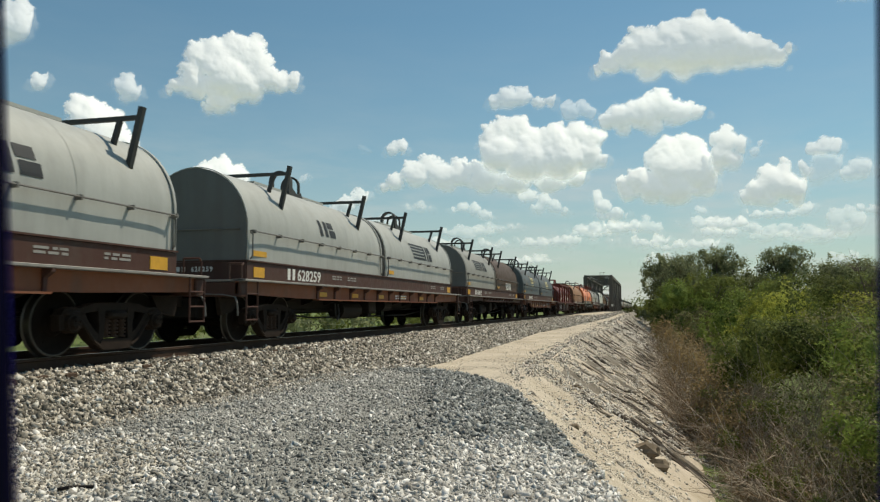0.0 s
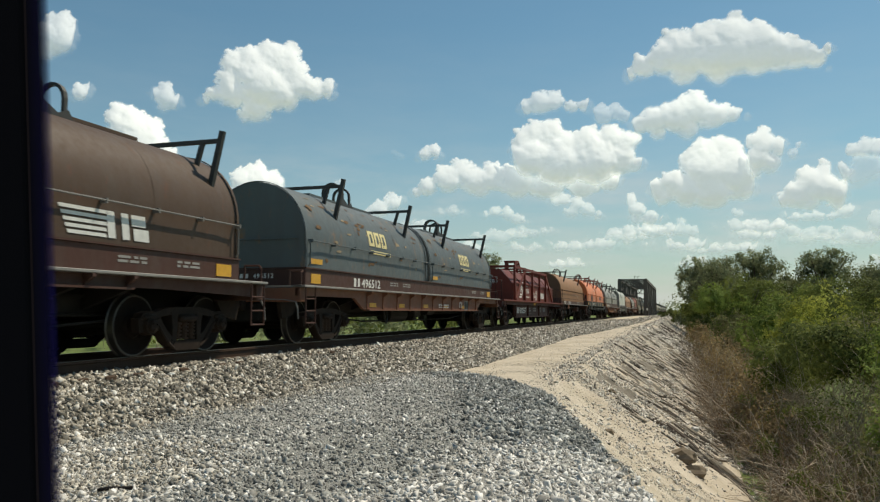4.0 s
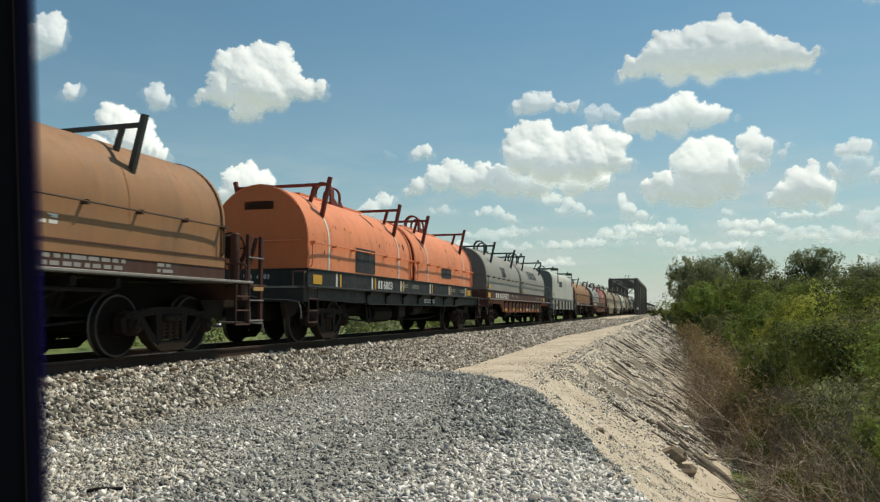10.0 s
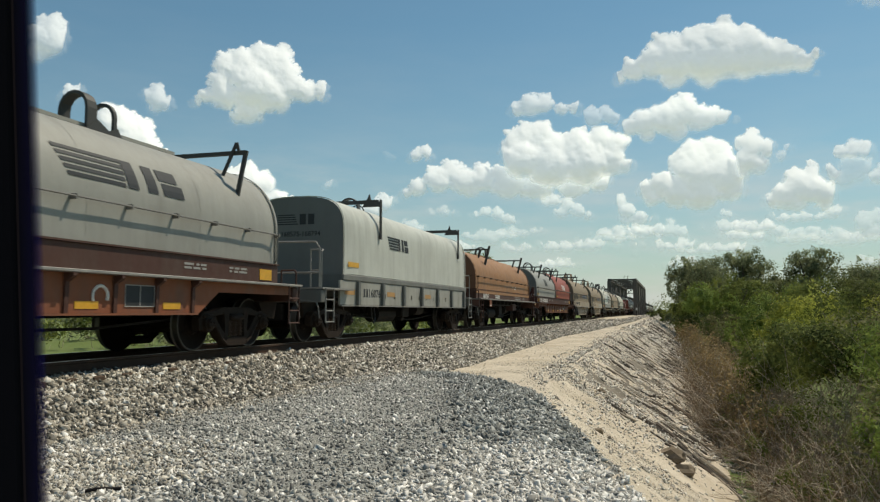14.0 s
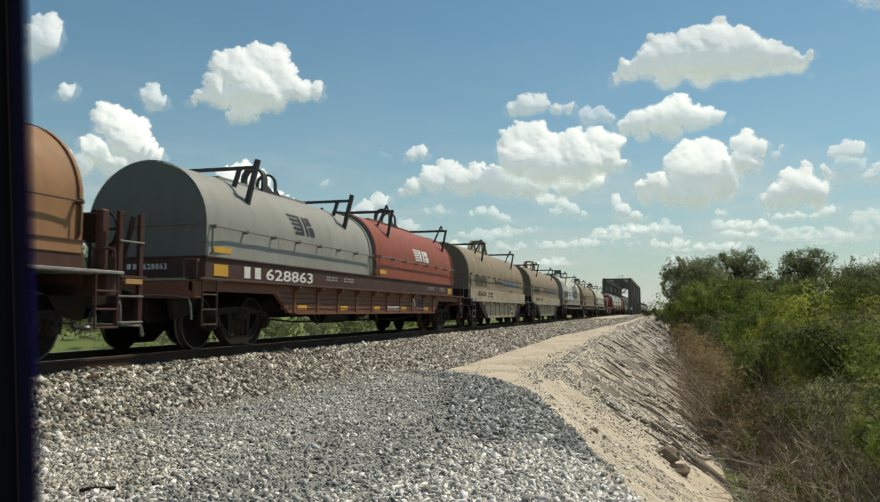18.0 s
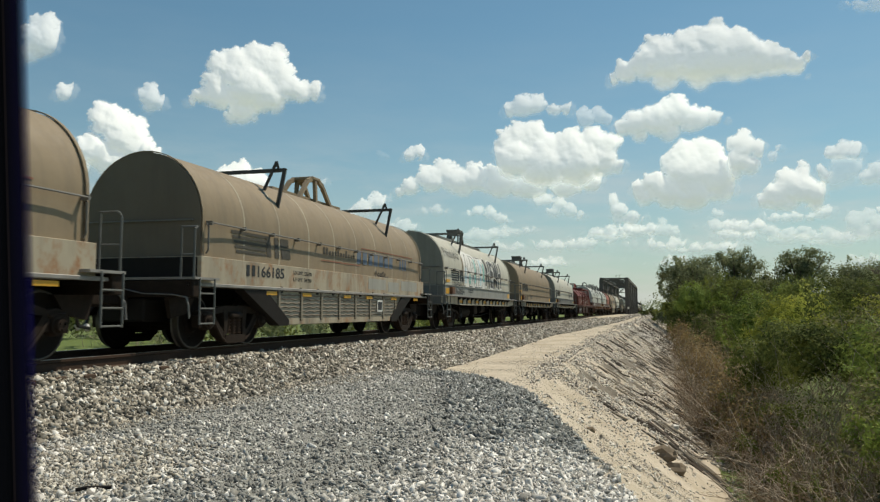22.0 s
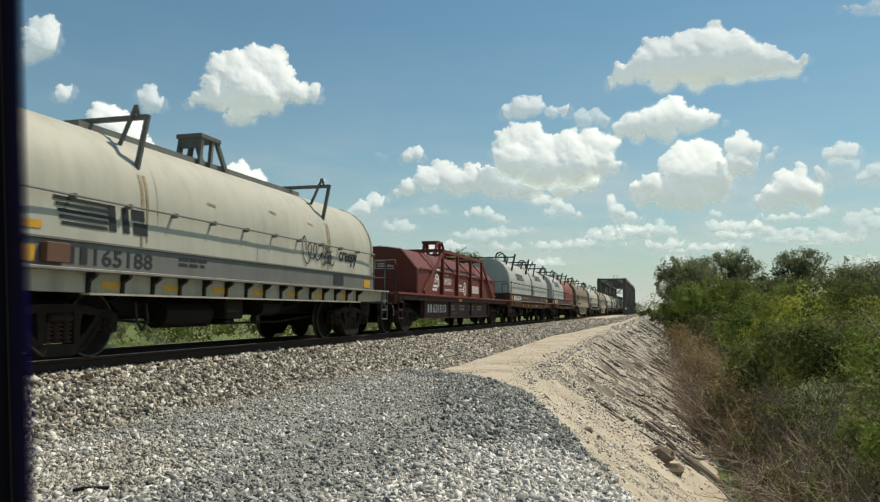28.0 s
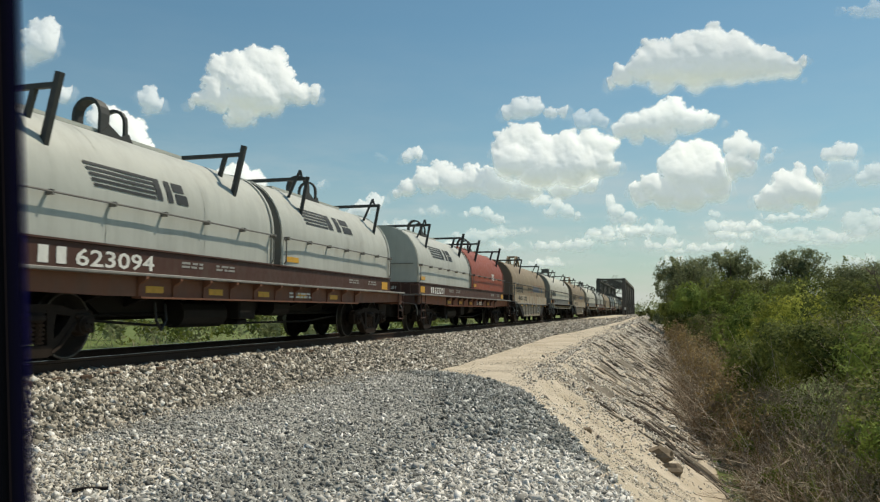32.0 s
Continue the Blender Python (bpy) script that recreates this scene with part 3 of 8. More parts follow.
v, f = sheet(np.linspace(-6.9, 0.9, 150), np.linspace(-3, 17.5, 260), lambda x, y: land(x, y) + 0.16 * pad(x, y) ** 2 * (3 - 2 * pad(x, y)) + 0.02 * waves(x, y, 3.0, 8) * pad(x, y) - 0.03 + 0.034 * (pad(x, y) > 0.02))
tagged(new("gravel_pad", raw_mesh("gravel_pad", v, f, "pad_bed", True)), "flat pile of blue-grey crushed limestone", "gravel", kind="structure")

v, f = sheet(np.linspace(-11.6, -2.2, 84), np.unique(np.concatenate([np.linspace(-25, 40, 230), np.linspace(40, 151, 160), np.linspace(151, 420, 60)])), ballast)
tagged(new("ballast_bed", raw_mesh("ballast_bed", v, f, "ballast_bed", True)), "grey crushed stone bed under the track", "ballast", kind="structure")


# ---- track ----
track = tagged(new("track"), "single straight railway track with rusty rails on timber ties", "railway track", kind="structure")
RAIL = [(-0.07, -0.175), (0.07, -0.175), (0.07, -0.165), (0.012, -0.145), (0.010, -0.045), (0.036, -0.036), (0.036, -0.004), (0.03, 0.0),
        (-0.03, 0.0), (-0.036, -0.004), (-0.036, -0.036), (-0.010, -0.045), (-0.012, -0.145), (-0.07, -0.165)]
for side in (-1, 1):
    bm = prism(fresh(), [(TRACK_X + side * 0.753 + a, b) for a, b in RAIL], "y", -40, 700)
    r = part("rail", bm, "rail", track, "rusty steel rail")
    part("rail_head", box(fresh(), TRACK_X + side * 0.753 - 0.024, TRACK_X + side * 0.753 + 0.024, -40, 700, 0.0, 0.003), "railhead", r, "bright worn rail head")
tie_mesh = mesh_of("tie", box(fresh(), -1.3, 1.3, -0.11, 0.11, -0.355, -0.178, 0.012), "tie")
plate_mesh = mesh_of("tie_plate", box(fresh(), -0.18, 0.18, -0.09, 0.09, -0.181, -0.172), "rail")
for k in range(240):
    y = -4 + k * 0.52
    tie = put("tie", tie_mesh, track, m=pose(TRACK_X + random.uniform(-0.04, 0.04), y + random.uniform(-0.02, 0.02), random.uniform(-0.006, 0.004), 0, 0, random.uniform(-1, 1)))
    if k < 60:
        put("tie_plate", plate_mesh, tie, m=pose(0.753, 0, 0))


# ---- train ----
def outline(kind):
    """Half of a hood's cross-section, from its lower edge up to the ridge: (x, z)."""
    if kind == "coil":
        return [(1.27, 1.20), (1.27, 1.60), (1.27, 1.98), (0.98, 2.32), (0.70, 2.62), (0.35, 2.67), (0.0, 2.71)]
    w, zb, zs, zt, e = {"round": (1.17, 1.55, 2.18, 3.40, 2.0), "slab": (1.22, 1.55, 2.45, 3.40, 3.2)}[kind]
    pts = [(w, zb), (w, (zb + zs) / 2), (w, zs)]
    for k in range(1, 13):
        a = k / 12 * math.pi / 2
        pts.append((w * math.cos(a) ** (2 / e), zs + (zt - zs) * math.sin(a) ** (2 / e)))
    return pts


def on_hood(kind, s, off=0.0):
    """The place s metres up along the skin from the hood's lower edge, off metres outside it: (x, z)."""
    pts = outline(kind)
    for p, q in zip(pts, pts[1:]):
        d = math.dist(p, q)
        if s <= d or q == pts[-1]:
            t = s / d
            nx, nz = (q[1] - p[1]) / d, -(q[0] - p[0]) / d
            return p[0] + (q[0] - p[0]) * t + nx * off, p[1] + (q[1] - p[1]) * t + nz * off
        s -= d


def decal(bm, kind, quad, steps=8, off=0.014):
    """A patch of paint on a hood's skin, bounded by four corners (y, s)."""
    (a, b, c, d) = quad
    rows = []
    for i in range(steps + 1):
        t = i / steps
        row = []
        for p, q in ((a, d), (b, c)):
            y, s = p[0] + (q[0] - p[0]) * t, p[1] + (q[1] - p[1]) * t
            x, z = on_hood(kind, s, off)
            row.append(bm.verts.new((x, y, z)))
        rows.append(row)
    for r, t in zip(rows, rows[1:]):
        bm.faces.new((r[0], r[1], t[1], t[0]))
    return bm


def chip(bm, y, s, w, tall, tilt, seed):
    """A ragged patch where the paint has flaked off a round hood."""
    r = random.Random(seed)
    pts = []
    for j in range(9):
        a, k = j / 9 * math.tau, r.uniform(0.55, 1.1)
        v = tall / 2 * math.sin(a) * k
        x, z = on_hood("round", s + v, 0.014)
        pts.append(bm.verts.new((x, y + w / 2 * math.cos(a) * k - tilt * v, z)))
    x, z = on_hood("round", s, 0.016)
    c = bm.verts.new((x, y, z))
    for p, q in zip(pts, pts[1:] + pts[:1]):
        bm.faces.new((c, p, q))
    return bm


def hood_mesh(kind, length, mat):
    def build():
        half = outline(kind)
        ring = half + [(-x, z) for x, z in half[-2::-1]]
        bm = fresh()
        n = max(2, round(length / 0.6))
        rows = []
        for i in range(n + 1):
            y = -length / 2 + length * i / n
            inset = 0.02 if i in (0, n) else 0.0
            row = []
            for j, (x, z) in enumerate(ring):
                dent = 0.007 * math.sin(y * 2.3 + z * 1.7) if 0 < i < n else 0
                row.append(bm.verts.new((x * (1 - inset) + math.copysign(dent, x) * (abs(x) > 0.4), y, z - inset * 0.5)))
            rows.append(row)
        for a, b in zip(rows, rows[1:]):
            for j in range(len(ring) - 1):
                bm.faces.new((a[j], a[j + 1], b[j + 1], b[j]))
            bm.faces.new((a[-1], a[0], b[0], b[-1]))
        bm.faces.new(rows[0])
        bm.faces.new(rows[-1][::-1])
        return mesh_of("hood", bm, mat, True)
    return stored(("hood", kind, round(length, 2), mat), build)


def rim_mesh(kind):
    """The raised steel hoop round the end of a hood."""
    def build():
        half = [p for p in outline(kind)]
        bm = fresh()
        ring = half + [(-x, z) for x, z in half[-2::-1]]
        zc = 2.0
        a, b, c, d = [], [], [], []
        for x, z in ring:
            s = 1.012
            for lst, k, y in ((a, 1.0, -0.03), (b, s, -0.03), (c, s, 0.03), (d, 1.0, 0.03)):
                lst.append(bm.verts.new((x * k, y, (z - zc) * k + zc)))
        for p, q in ((a, b), (b, c), (c, d)):
            for j in range(len(ring) - 1):
                bm.faces.new((p[j], p[j + 1], q[j + 1], q[j]))
        return bm
    return build


def bracket_mesh(style, mat):
    def build():
        bm = fresh()
        if style == "post":
            beam(bm, (-1.17, 0, 3.52), (1.17, 0, 3.52), 0.065, 0.07)
            for s in (-1, 1):
                beam(bm, (s * 0.99, 0, 2.72), (s * 1.21, 0, 3.68), 0.085, 0.085)
                beam(bm, (s * 0.70, 0, 3.08), (s * 0.83, 0, 3.52), 0.07, 0.07)
        elif style == "vee":
            beam(bm, (-1.17, 0, 3.54), (1.17, 0, 3.54), 0.06, 0.075)
            for s in (-1, 1):
                beam(bm, (s * 1.0, 0, 2.72), (s * 1.16, 0.02, 3.58), 0.06, 0.07)
                beam(bm, (s * 0.70, -0.04, 3.08), (s * 1.0, -0.04, 3.72), 0.045, 0.05)
                beam(bm, (s * 1.0, -0.04, 3.72), (s * 1.04, -0.03, 3.56), 0.045, 0.05)
                for p, q in (((1.045, 2.66), (0.93, 2.88)), ((0.93, 2.88), (0.68, 3.12))):
                    beam(bm, (s * p[0], 0, p[1]), (s * q[0], 0, q[1]), 0.08, 0.04)
        else:
            beam(bm, (-1.2, 0, 3.55), (1.2, 0, 3.55), 0.05, 0.10)
            for s in (-1, 1):
                beam(bm, (s * 1.26, 0, 2.55), (s * 1.26, 0, 3.6), 0.04, 0.10)
                prism(bm, [(s * 0.75, 3.42), (s * 1.24, 3.42), (s * 1.24, 3.55), (s * 0.98, 3.58), (s * 0.94, 3.75), (s * 0.86, 3.58)], "y", -0.04, 0.04)
        return mesh_of("stacking_bracket", bm, mat)
    return stored(("bracket", style, mat), build)


def arch(bm, y, half, base, top, r, depth):
    """An upside-down U across the ridge, of flat bar."""
    for way in (0, 1):
        pts = [(half - r * way, base), (half - r * way, top - half)]
        pts += [((half - r * way) * math.cos(a), top - half + (half - r * way) * math.sin(a)) for a in (0.4, 0.8, 1.2, math.pi / 2, 1.94, 2.34, 2.74)]
        pts += [(-half + r * way, top - half), (-half + r * way, base)]
        if way == 0:
            outer = pts
    for k in range(len(pts) - 1):
        prism(bm, [outer[k], outer[k + 1], pts[k + 1], pts[k]], "y", y - depth / 2, y + depth / 2)
    return bm


def loop_mesh(style, mat):
    def build():
        bm = fresh()
        if style == "hoops":
            arch(bm, -0.26, 0.27, 3.36, 3.97, 0.05, 0.20)
            arch(bm, 0.27, 0.25, 3.36, 3.92, 0.05, 0.07)
            for s in (-1, 1):
                prism(bm, [(-0.40, 3.36), (0.40, 3.36), (0.30, 3.50), (0.10, 3.42), (-0.16, 3.55)], "x", s * 0.26 - 0.02, s * 0.26 + 0.02)
        elif style == "ark":
            for s in (-1, 1):
                for w in (-1, 1):
                    beam(bm, (s * 0.24, w * 0.16, 3.95), (s * 0.24, w * 0.42, 3.84), 0.09, 0.10)
                    beam(bm, (s * 0.24, w * 0.42, 3.84), (s * 0.26, w * 0.92, 3.34), 0.09, 0.09)
                beam(bm, (s * 0.24, 0.0, 3.94), (s * 0.27, 0.0, 3.34), 0.10, 0.08)
            box(bm, -0.30, 0.30, -0.22, 0.22, 3.92, 4.0, 0.015)
        elif style == "small_ark":
            for s in (-1, 1):
                beam(bm, (s * 0.22, -0.24, 3.94), (s * 0.24, -0.34, 3.34), 0.05, 0.11)
                beam(bm, (s * 0.22, 0.10, 3.94), (s * 0.24, 0.0, 3.34), 0.06, 0.10)
                beam(bm, (s * 0.22, 0.26, 3.92), (s * 0.24, 0.62, 3.34), 0.06, 0.09)
            box(bm, -0.28, 0.28, -0.34, 0.34, 3.90, 3.99, 0.012)
            box(bm, -0.26, 0.26, -0.30, -0.25, 3.72, 3.90)
        elif style == "flat_hoop":
            arch(bm, -0.22, 0.28, 3.36, 3.82, 0.04, 0.2)
            arch(bm, 0.32, 0.22, 3.36, 3.7, 0.03, 0.03)
        else:
            for s in (-1, 1):
                beam(bm, (s * 0.25, -0.35, 2.68), (s * 0.25, -0.18, 3.3), 0.1, 0.1)
                beam(bm, (s * 0.25, 0.35, 2.68), (s * 0.25, 0.18, 3.3), 0.1, 0.1)
            box(bm, -0.33, 0.33, -0.26, 0.26, 3.26, 3.36)
            beam(bm, (-0.33, 0.24, 3.32), (-0.33, 0.95, 2.7), 0.08, 0.08)
            beam(bm, (0.33, 0.24, 3.32), (0.33, 0.95, 2.7), 0.08, 0.08)
            beam(bm, (0.33, -0.24, 3.32), (0.33, -0.95, 2.7), 0.08, 0.08)
        return mesh_of("lifting_loop", bm, mat)
    return stored(("loop", style, mat), build)


def wheelset_mesh():
    def build():
        bm = fresh()
        bar(bm, (-0.98, 0, 0), (0.98, 0, 0), 0.075, 10)
        for s in (-1, 1):
            lathe(bm, [(s * 0.665, 0.10), (s * 0.665, 0.16), (s * 0.69, 0.20), (s * 0.695, 0.36), (s * 0.672, 0.385), (s * 0.672, 0.475), (s * 0.69, 0.487),
                       (s * 0.705, 0.46), (s * 0.80, 0.455), (s * 0.803, 0.45), (s * 0.803, 0.425), (s * 0.765, 0.365), (s * 0.755, 0.20), (s * 0.80, 0.16), (s * 0.80, 0.10)])
            for k in range(3):
                a = k * math.tau / 3
                bar(bm, (s * 0.745, 0.28 * math.cos(a), 0.28 * math.sin(a)), (s * 0.77, 0.28 * math.cos(a), 0.28 * math.sin(a)), 0.03, 6)
        me = mesh_of("wheelset", bm, "wheel", True)
        me.materials.append(M["tread"])
        for p in me.polygons:
            c = p.center
            if 0.43 < math.hypot(c.y, c.z) and 0.69 < abs(c.x):
                p.material_index = 1
        return me
    return stored("wheelset", build)


def sideframe_mesh():
    """A cast truck side: arched top member, two open windows, spring seat and round pedestals over the bearings."""
    def build():
        bm = fresh()
        arc = [(-1.10, 0.56), (-1.04, 0.64), (-0.90, 0.675), (-0.74, 0.655), (-0.52, 0.715), (-0.30, 0.735), (0.30, 0.735), (0.52, 0.715), (0.74, 0.655), (0.90, 0.675), (1.04, 0.64), (1.10, 0.56),
               (1.00, 0.54), (0.80, 0.555), (0.58, 0.595), (0.36, 0.62), (-0.36, 0.62), (-0.58, 0.595), (-0.80, 0.555), (-1.00, 0.54)]
        prism(bm, arc, "x", -0.07, 0.08)
        for s in (-1, 1):
            # pedestal jaws round the bearing
            beam(bm, (0.0, s * 1.075, 0.57), (0.0, s * 1.05, 0.36), 0.14, 0.10)
            beam(bm, (0.0, s * 0.72, 0.60), (0.0, s * 0.72, 0.38), 0.15, 0.13)
            # curved lower arm with a raised lip
            arm = [(s * 0.78, 0.50), (s * 0.66, 0.38), (s * 0.52, 0.22), (s * 0.36, 0.12), (s * 0.30, 0.20), (s * 0.34, 0.27), (s * 0.46, 0.36), (s * 0.58, 0.48), (s * 0.66, 0.60)]
            prism(bm, arm, "x", -0.07, 0.085)
            tube(bm, [(0.085, s * 0.74, 0.50), (0.09, s * 0.60, 0.34), (0.09, s * 0.46, 0.19), (0.085, s * 0.34, 0.12)], 0.028, 6)
            # spring column
            prism(bm, [(s * 0.37, 0.14), (s * 0.27, 0.14), (s * 0.25, 0.40), (s * 0.24, 0.66), (s * 0.40, 0.66), (s * 0.36, 0.40)], "x", -0.07, 0.09)
            # bearing adapter and end cap
            box(bm, -0.06, 0.11, s * 0.889 - 0.15, s * 0.889 + 0.15, 0.545, 0.62, 0.02)
            bar(bm, (-0.02, s * 0.889, 0.457), (0.13, s * 0.889, 0.457), 0.145, 16, 0.13)
            bar(bm, (0.13, s * 0.889, 0.457), (0.18, s * 0.889, 0.457), 0.10, 14, 0.085)
            for k in range(3):
                t = k * math.tau / 3 + 0.4
                bar(bm, (0.17, s * 0.889 + 0.05 * math.cos(t), 0.457 + 0.05 * math.sin(t)), (0.20, s * 0.889 + 0.05 * math.cos(t), 0.457 + 0.05 * math.sin(t)), 0.02, 6)
        prism(bm, [(-0.36, 0.11), (-0.31, 0.22), (0.31, 0.22), (0.36, 0.11), (0.26, 0.07), (-0.26, 0.07)], "x", -0.08, 0.10)
        # the bolster's end between the columns
        box(bm, -0.1, 0.15, -0.20, 0.20, 0.50, 0.62, 0.04)
        return mesh_of("side_frame", bm, "truck", True)
    return stored("sideframe", build)


def spring_mesh():
    def build():
        bm = fresh()
        for k in range(5):
            z = 0.235 + k * 0.055
            bar(bm, (0.0, 0, z), (0.0, 0, z + 0.03), 0.085, 9)
            bar(bm, (0.0, 0, z + 0.03), (0.0, 0, z + 0.055), 0.062, 7)
        return mesh_of("spring", bm, "spring")
    return stored("springs", build)


WHEELS = []


def truck(car, y):
    tr = put("truck", stored("bolster", lambda: mesh_of("truck", box(box(box(fresh(), -1.0, 1.0, -0.2, 0.2, 0.46, 0.70, 0.03), -0.85, 0.85, -0.62, -0.5, 0.30, 0.42), -0.85, 0.85, 0.5, 0.62, 0.30, 0.42), "truck")), car, "rusty dark cast steel freight truck", pose(0, y, 0))
    for s in (-1, 1):
        put("side_frame", sideframe_mesh(), tr, m=pose(s * 0.99, 0, 0, 0, 0, 0 if s > 0 else 180))
        for dy in (-0.17, 0.0, 0.17):
            put("spring", spring_mesh(), tr, m=pose(s * 1.0, dy, 0))
        w = put("wheelset", wheelset_mesh(), tr, m=pose(0, s * 0.889, 0.457))
        WHEELS.append((w, s))
    return tr


def over(spec, way):
    """How far the frame reaches past the hoods."""
    return spec["over"][0 if way < 0 else 1]


def end_gear(car, y, way, spec, brake):
    """What sits at one end of a car: way is -1 at the leading end, 1 at the other."""
    body = spec["body"]
    yo = y + way * over(spec, way)
    # Darker end sill materials put the ends' shade into the colour.
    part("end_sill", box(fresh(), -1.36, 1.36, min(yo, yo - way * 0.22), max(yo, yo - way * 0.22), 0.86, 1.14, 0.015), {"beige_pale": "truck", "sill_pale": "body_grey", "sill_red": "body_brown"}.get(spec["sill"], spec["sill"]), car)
    part("end_platform", box(fresh(), -1.40, 1.40, min(y - way * 0.2, yo), max(y - way * 0.2, yo), 1.145, 1.185), "walk_grey", car)
    band = spec.get("plate", 0.03)
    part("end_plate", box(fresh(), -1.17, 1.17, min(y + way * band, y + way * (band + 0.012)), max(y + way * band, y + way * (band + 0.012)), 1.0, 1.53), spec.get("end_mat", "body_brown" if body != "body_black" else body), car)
    gap = max(0.25, spec["gap"][0 if way < 0 else 1] / 2 - over(spec, way))
    cp = fresh()
    box(cp, -0.14, 0.14, min(yo - way * 0.3, yo + way * 0.12), max(yo - way * 0.3, yo + way * 0.12), 0.68, 1.0, 0.02)
    box(cp, -0.09, 0.09, min(yo, yo + way * (gap - 0.1)), max(yo, yo + way * (gap - 0.1)), 0.74, 0.93, 0.02)
    box(cp, -0.16, 0.13, min(yo + way * (gap - 0.28), yo + way * gap), max(yo + way * (gap - 0.28), yo + way * gap), 0.70, 0.97, 0.05)
    part("coupler", cp, "truck", car, "rusty knuckle coupler")
    hx = 0.42 * way
    part("air_hose", tube(fresh(), [(hx, yo, 0.82), (hx, yo + way * 0.2, 0.62), (hx * 0.7, yo + way * 0.4, 0.42), (hx * 0.3, yo + way * gap, 0.38)], 0.026), "hose", car)
    part("glad_hand", tube(fresh(), [(hx * 0.3, yo + way * (gap - 0.05), 0.36), (hx * 0.25, yo + way * gap, 0.42), (hx * 0.1, yo + way * (gap + 0.02), 0.4)], 0.032), "hook", car)
    part("uncoupling_lever", tube(fresh(), [(1.28, yo + way * 0.05, 0.86), (1.05, yo + way * 0.08, 0.90), (0.5, yo + way * 0.08, 0.92), (0.12, yo + way * 0.1, 1.0)], 0.011), "rod", car)
    part("lever_handle", tube(fresh(), [(1.28, yo + way * 0.05, 0.86), (1.34, yo + way * 0.08, 0.74), (1.36, yo + way * 0.08, 0.52)], 0.016), "rod", car)
    for s in (-1, 1):
        lad = fresh()
        yl = yo - way * 0.30
        for dy in (-0.21, 0.21):
            bar(lad, (s * 1.43, yl + dy, 0.42), (s * 1.43, yl + dy, 1.16), 0.017)
        for z in (0.44, 0.68, 0.92):
            bar(lad, (s * 1.43, yl - 0.21, z), (s * 1.43, yl + 0.21, z), 0.015)
        part("sill_step", lad, spec.get("steps", body), car)
        gr = fresh()
        top = spec.get("rail", 2.0)
        tube(gr, [(s * 1.34, yo - way * 0.05, 1.16), (s * 1.34, yo - way * 0.05, top - 0.05), (s * 1.34, yo - way * 0.12, top), (s * 1.05, yo - way * 0.12, top), (s * 1.05, yo - way * 0.12, 1.16)], 0.019)
        if top > 1.6:
            bar(gr, (s * 1.34, yo - way * 0.05, 1.55), (s * 1.05, yo - way * 0.12, 1.55), 0.015)
        part("grab_rail", gr, spec.get("steps", body), car)
    if spec.get("ladder") and way > 0:
        for y in (yo + 0.08, yo + 0.52):
            part("ladder_post", box(fresh(), 1.27, 1.33, y - 0.045, y + 0.045, 0.46, 2.03, 0.006), "maroon_dark", car)
        for z in (0.50, 0.86, 1.62):
            part("ladder_rung", bar(fresh(), (1.335, yo + 0.04, z), (1.335, yo + 0.56, z), 0.016), "rod", car)
        part("ladder_brace", beam(beam(fresh(), (1.27, yo + 0.2, 2.0), (1.0, yo + 0.14, 1.16), 0.05, 0.05), (1.27, yo + 0.4, 2.0), (1.0, yo + 0.46, 1.16), 0.05, 0.05), "maroon_dark", car)
        part("step_board", box(fresh(), 0.5, 1.40, yo + 0.005, yo + 0.56, 1.11, 1.145), "body_brown", car)
        part("step_tape", box(fresh(), 1.402, 1.407, yo + 0.1, yo + 0.45, 1.03, 1.10), "yellow_faded", car)
        part("stirrup", tube(fresh(), [(0.6, yo + 0.3, 0.47), (1.30, yo + 0.3, 0.46), (1.36, yo + 0.5, 0.45), (1.36, yo + 0.55, 0.30)], 0.02), "rod", car)
    part("draft_pocket", box(fresh(), -0.45, 0.45, min(yo - way * 0.9, yo - way * 0.02), max(yo - way * 0.9, yo - way * 0.02), 0.46, 0.855, 0.03), "steel_dark", car)
    for s in (-1, 1):
        part("end_bracket", prism(fresh(), [(yo - way * 0.02, 0.855), (yo - way * 0.75, 0.855), (yo - way * 0.55, 0.6), (yo - way * 0.12, 0.52)], "x", s * 0.86 - 0.04, s * 0.86 + 0.04), "truck", car)
    if brake:
        gx = 0.99 if spec.get("ladder") else 0.0
        part("gear_housing", box(fresh(), gx - 0.32, gx + 0.04, min(yo - way * 0.02, yo + way * 0.1), max(yo - way * 0.02, yo + way * 0.1), 1.60, 2.02, 0.03), "steel_dark", car)
        part("brake_chain", tube(fresh(), [(gx - 0.14, yo + way * 0.04, 1.6), (gx - 0.14, yo + way * 0.05, 0.9), (gx - 0.2, yo + way * 0.02, 0.6)], 0.02, 5), "steel_dark", car)
        bs = fresh()
        box(bs, gx + 0.05, gx + 0.17, min(yo - way * 0.1, yo + way * 0.05), max(yo - way * 0.1, yo + way * 0.05), 1.18, 2.05, 0.02)
        part("brake_stand", bs, spec.get("steps", body), car)
        bw = fresh()
        c = Vector((0.85, yo + 0.22, 1.80)) if spec.get("ladder") else Vector((-0.14, yo + way * 0.12, 1.85))
        n = 16
        ring = [c + Vector((0.29 * math.cos(k * math.tau / n), 0, 0.29 * math.sin(k * math.tau / n))) for k in range(n + 1)]
        tube(bw, ring, 0.018, 5)
        for k in range(5):
            bar(bw, c, ring[(k * 3) % n], 0.014, 5)
        bar(bw, c - Vector((0, way * 0.2, 0)), c + Vector((0, way * 0.02, 0)), 0.05, 8)
        part("brake_wheel", bw, "steel_dark", car)


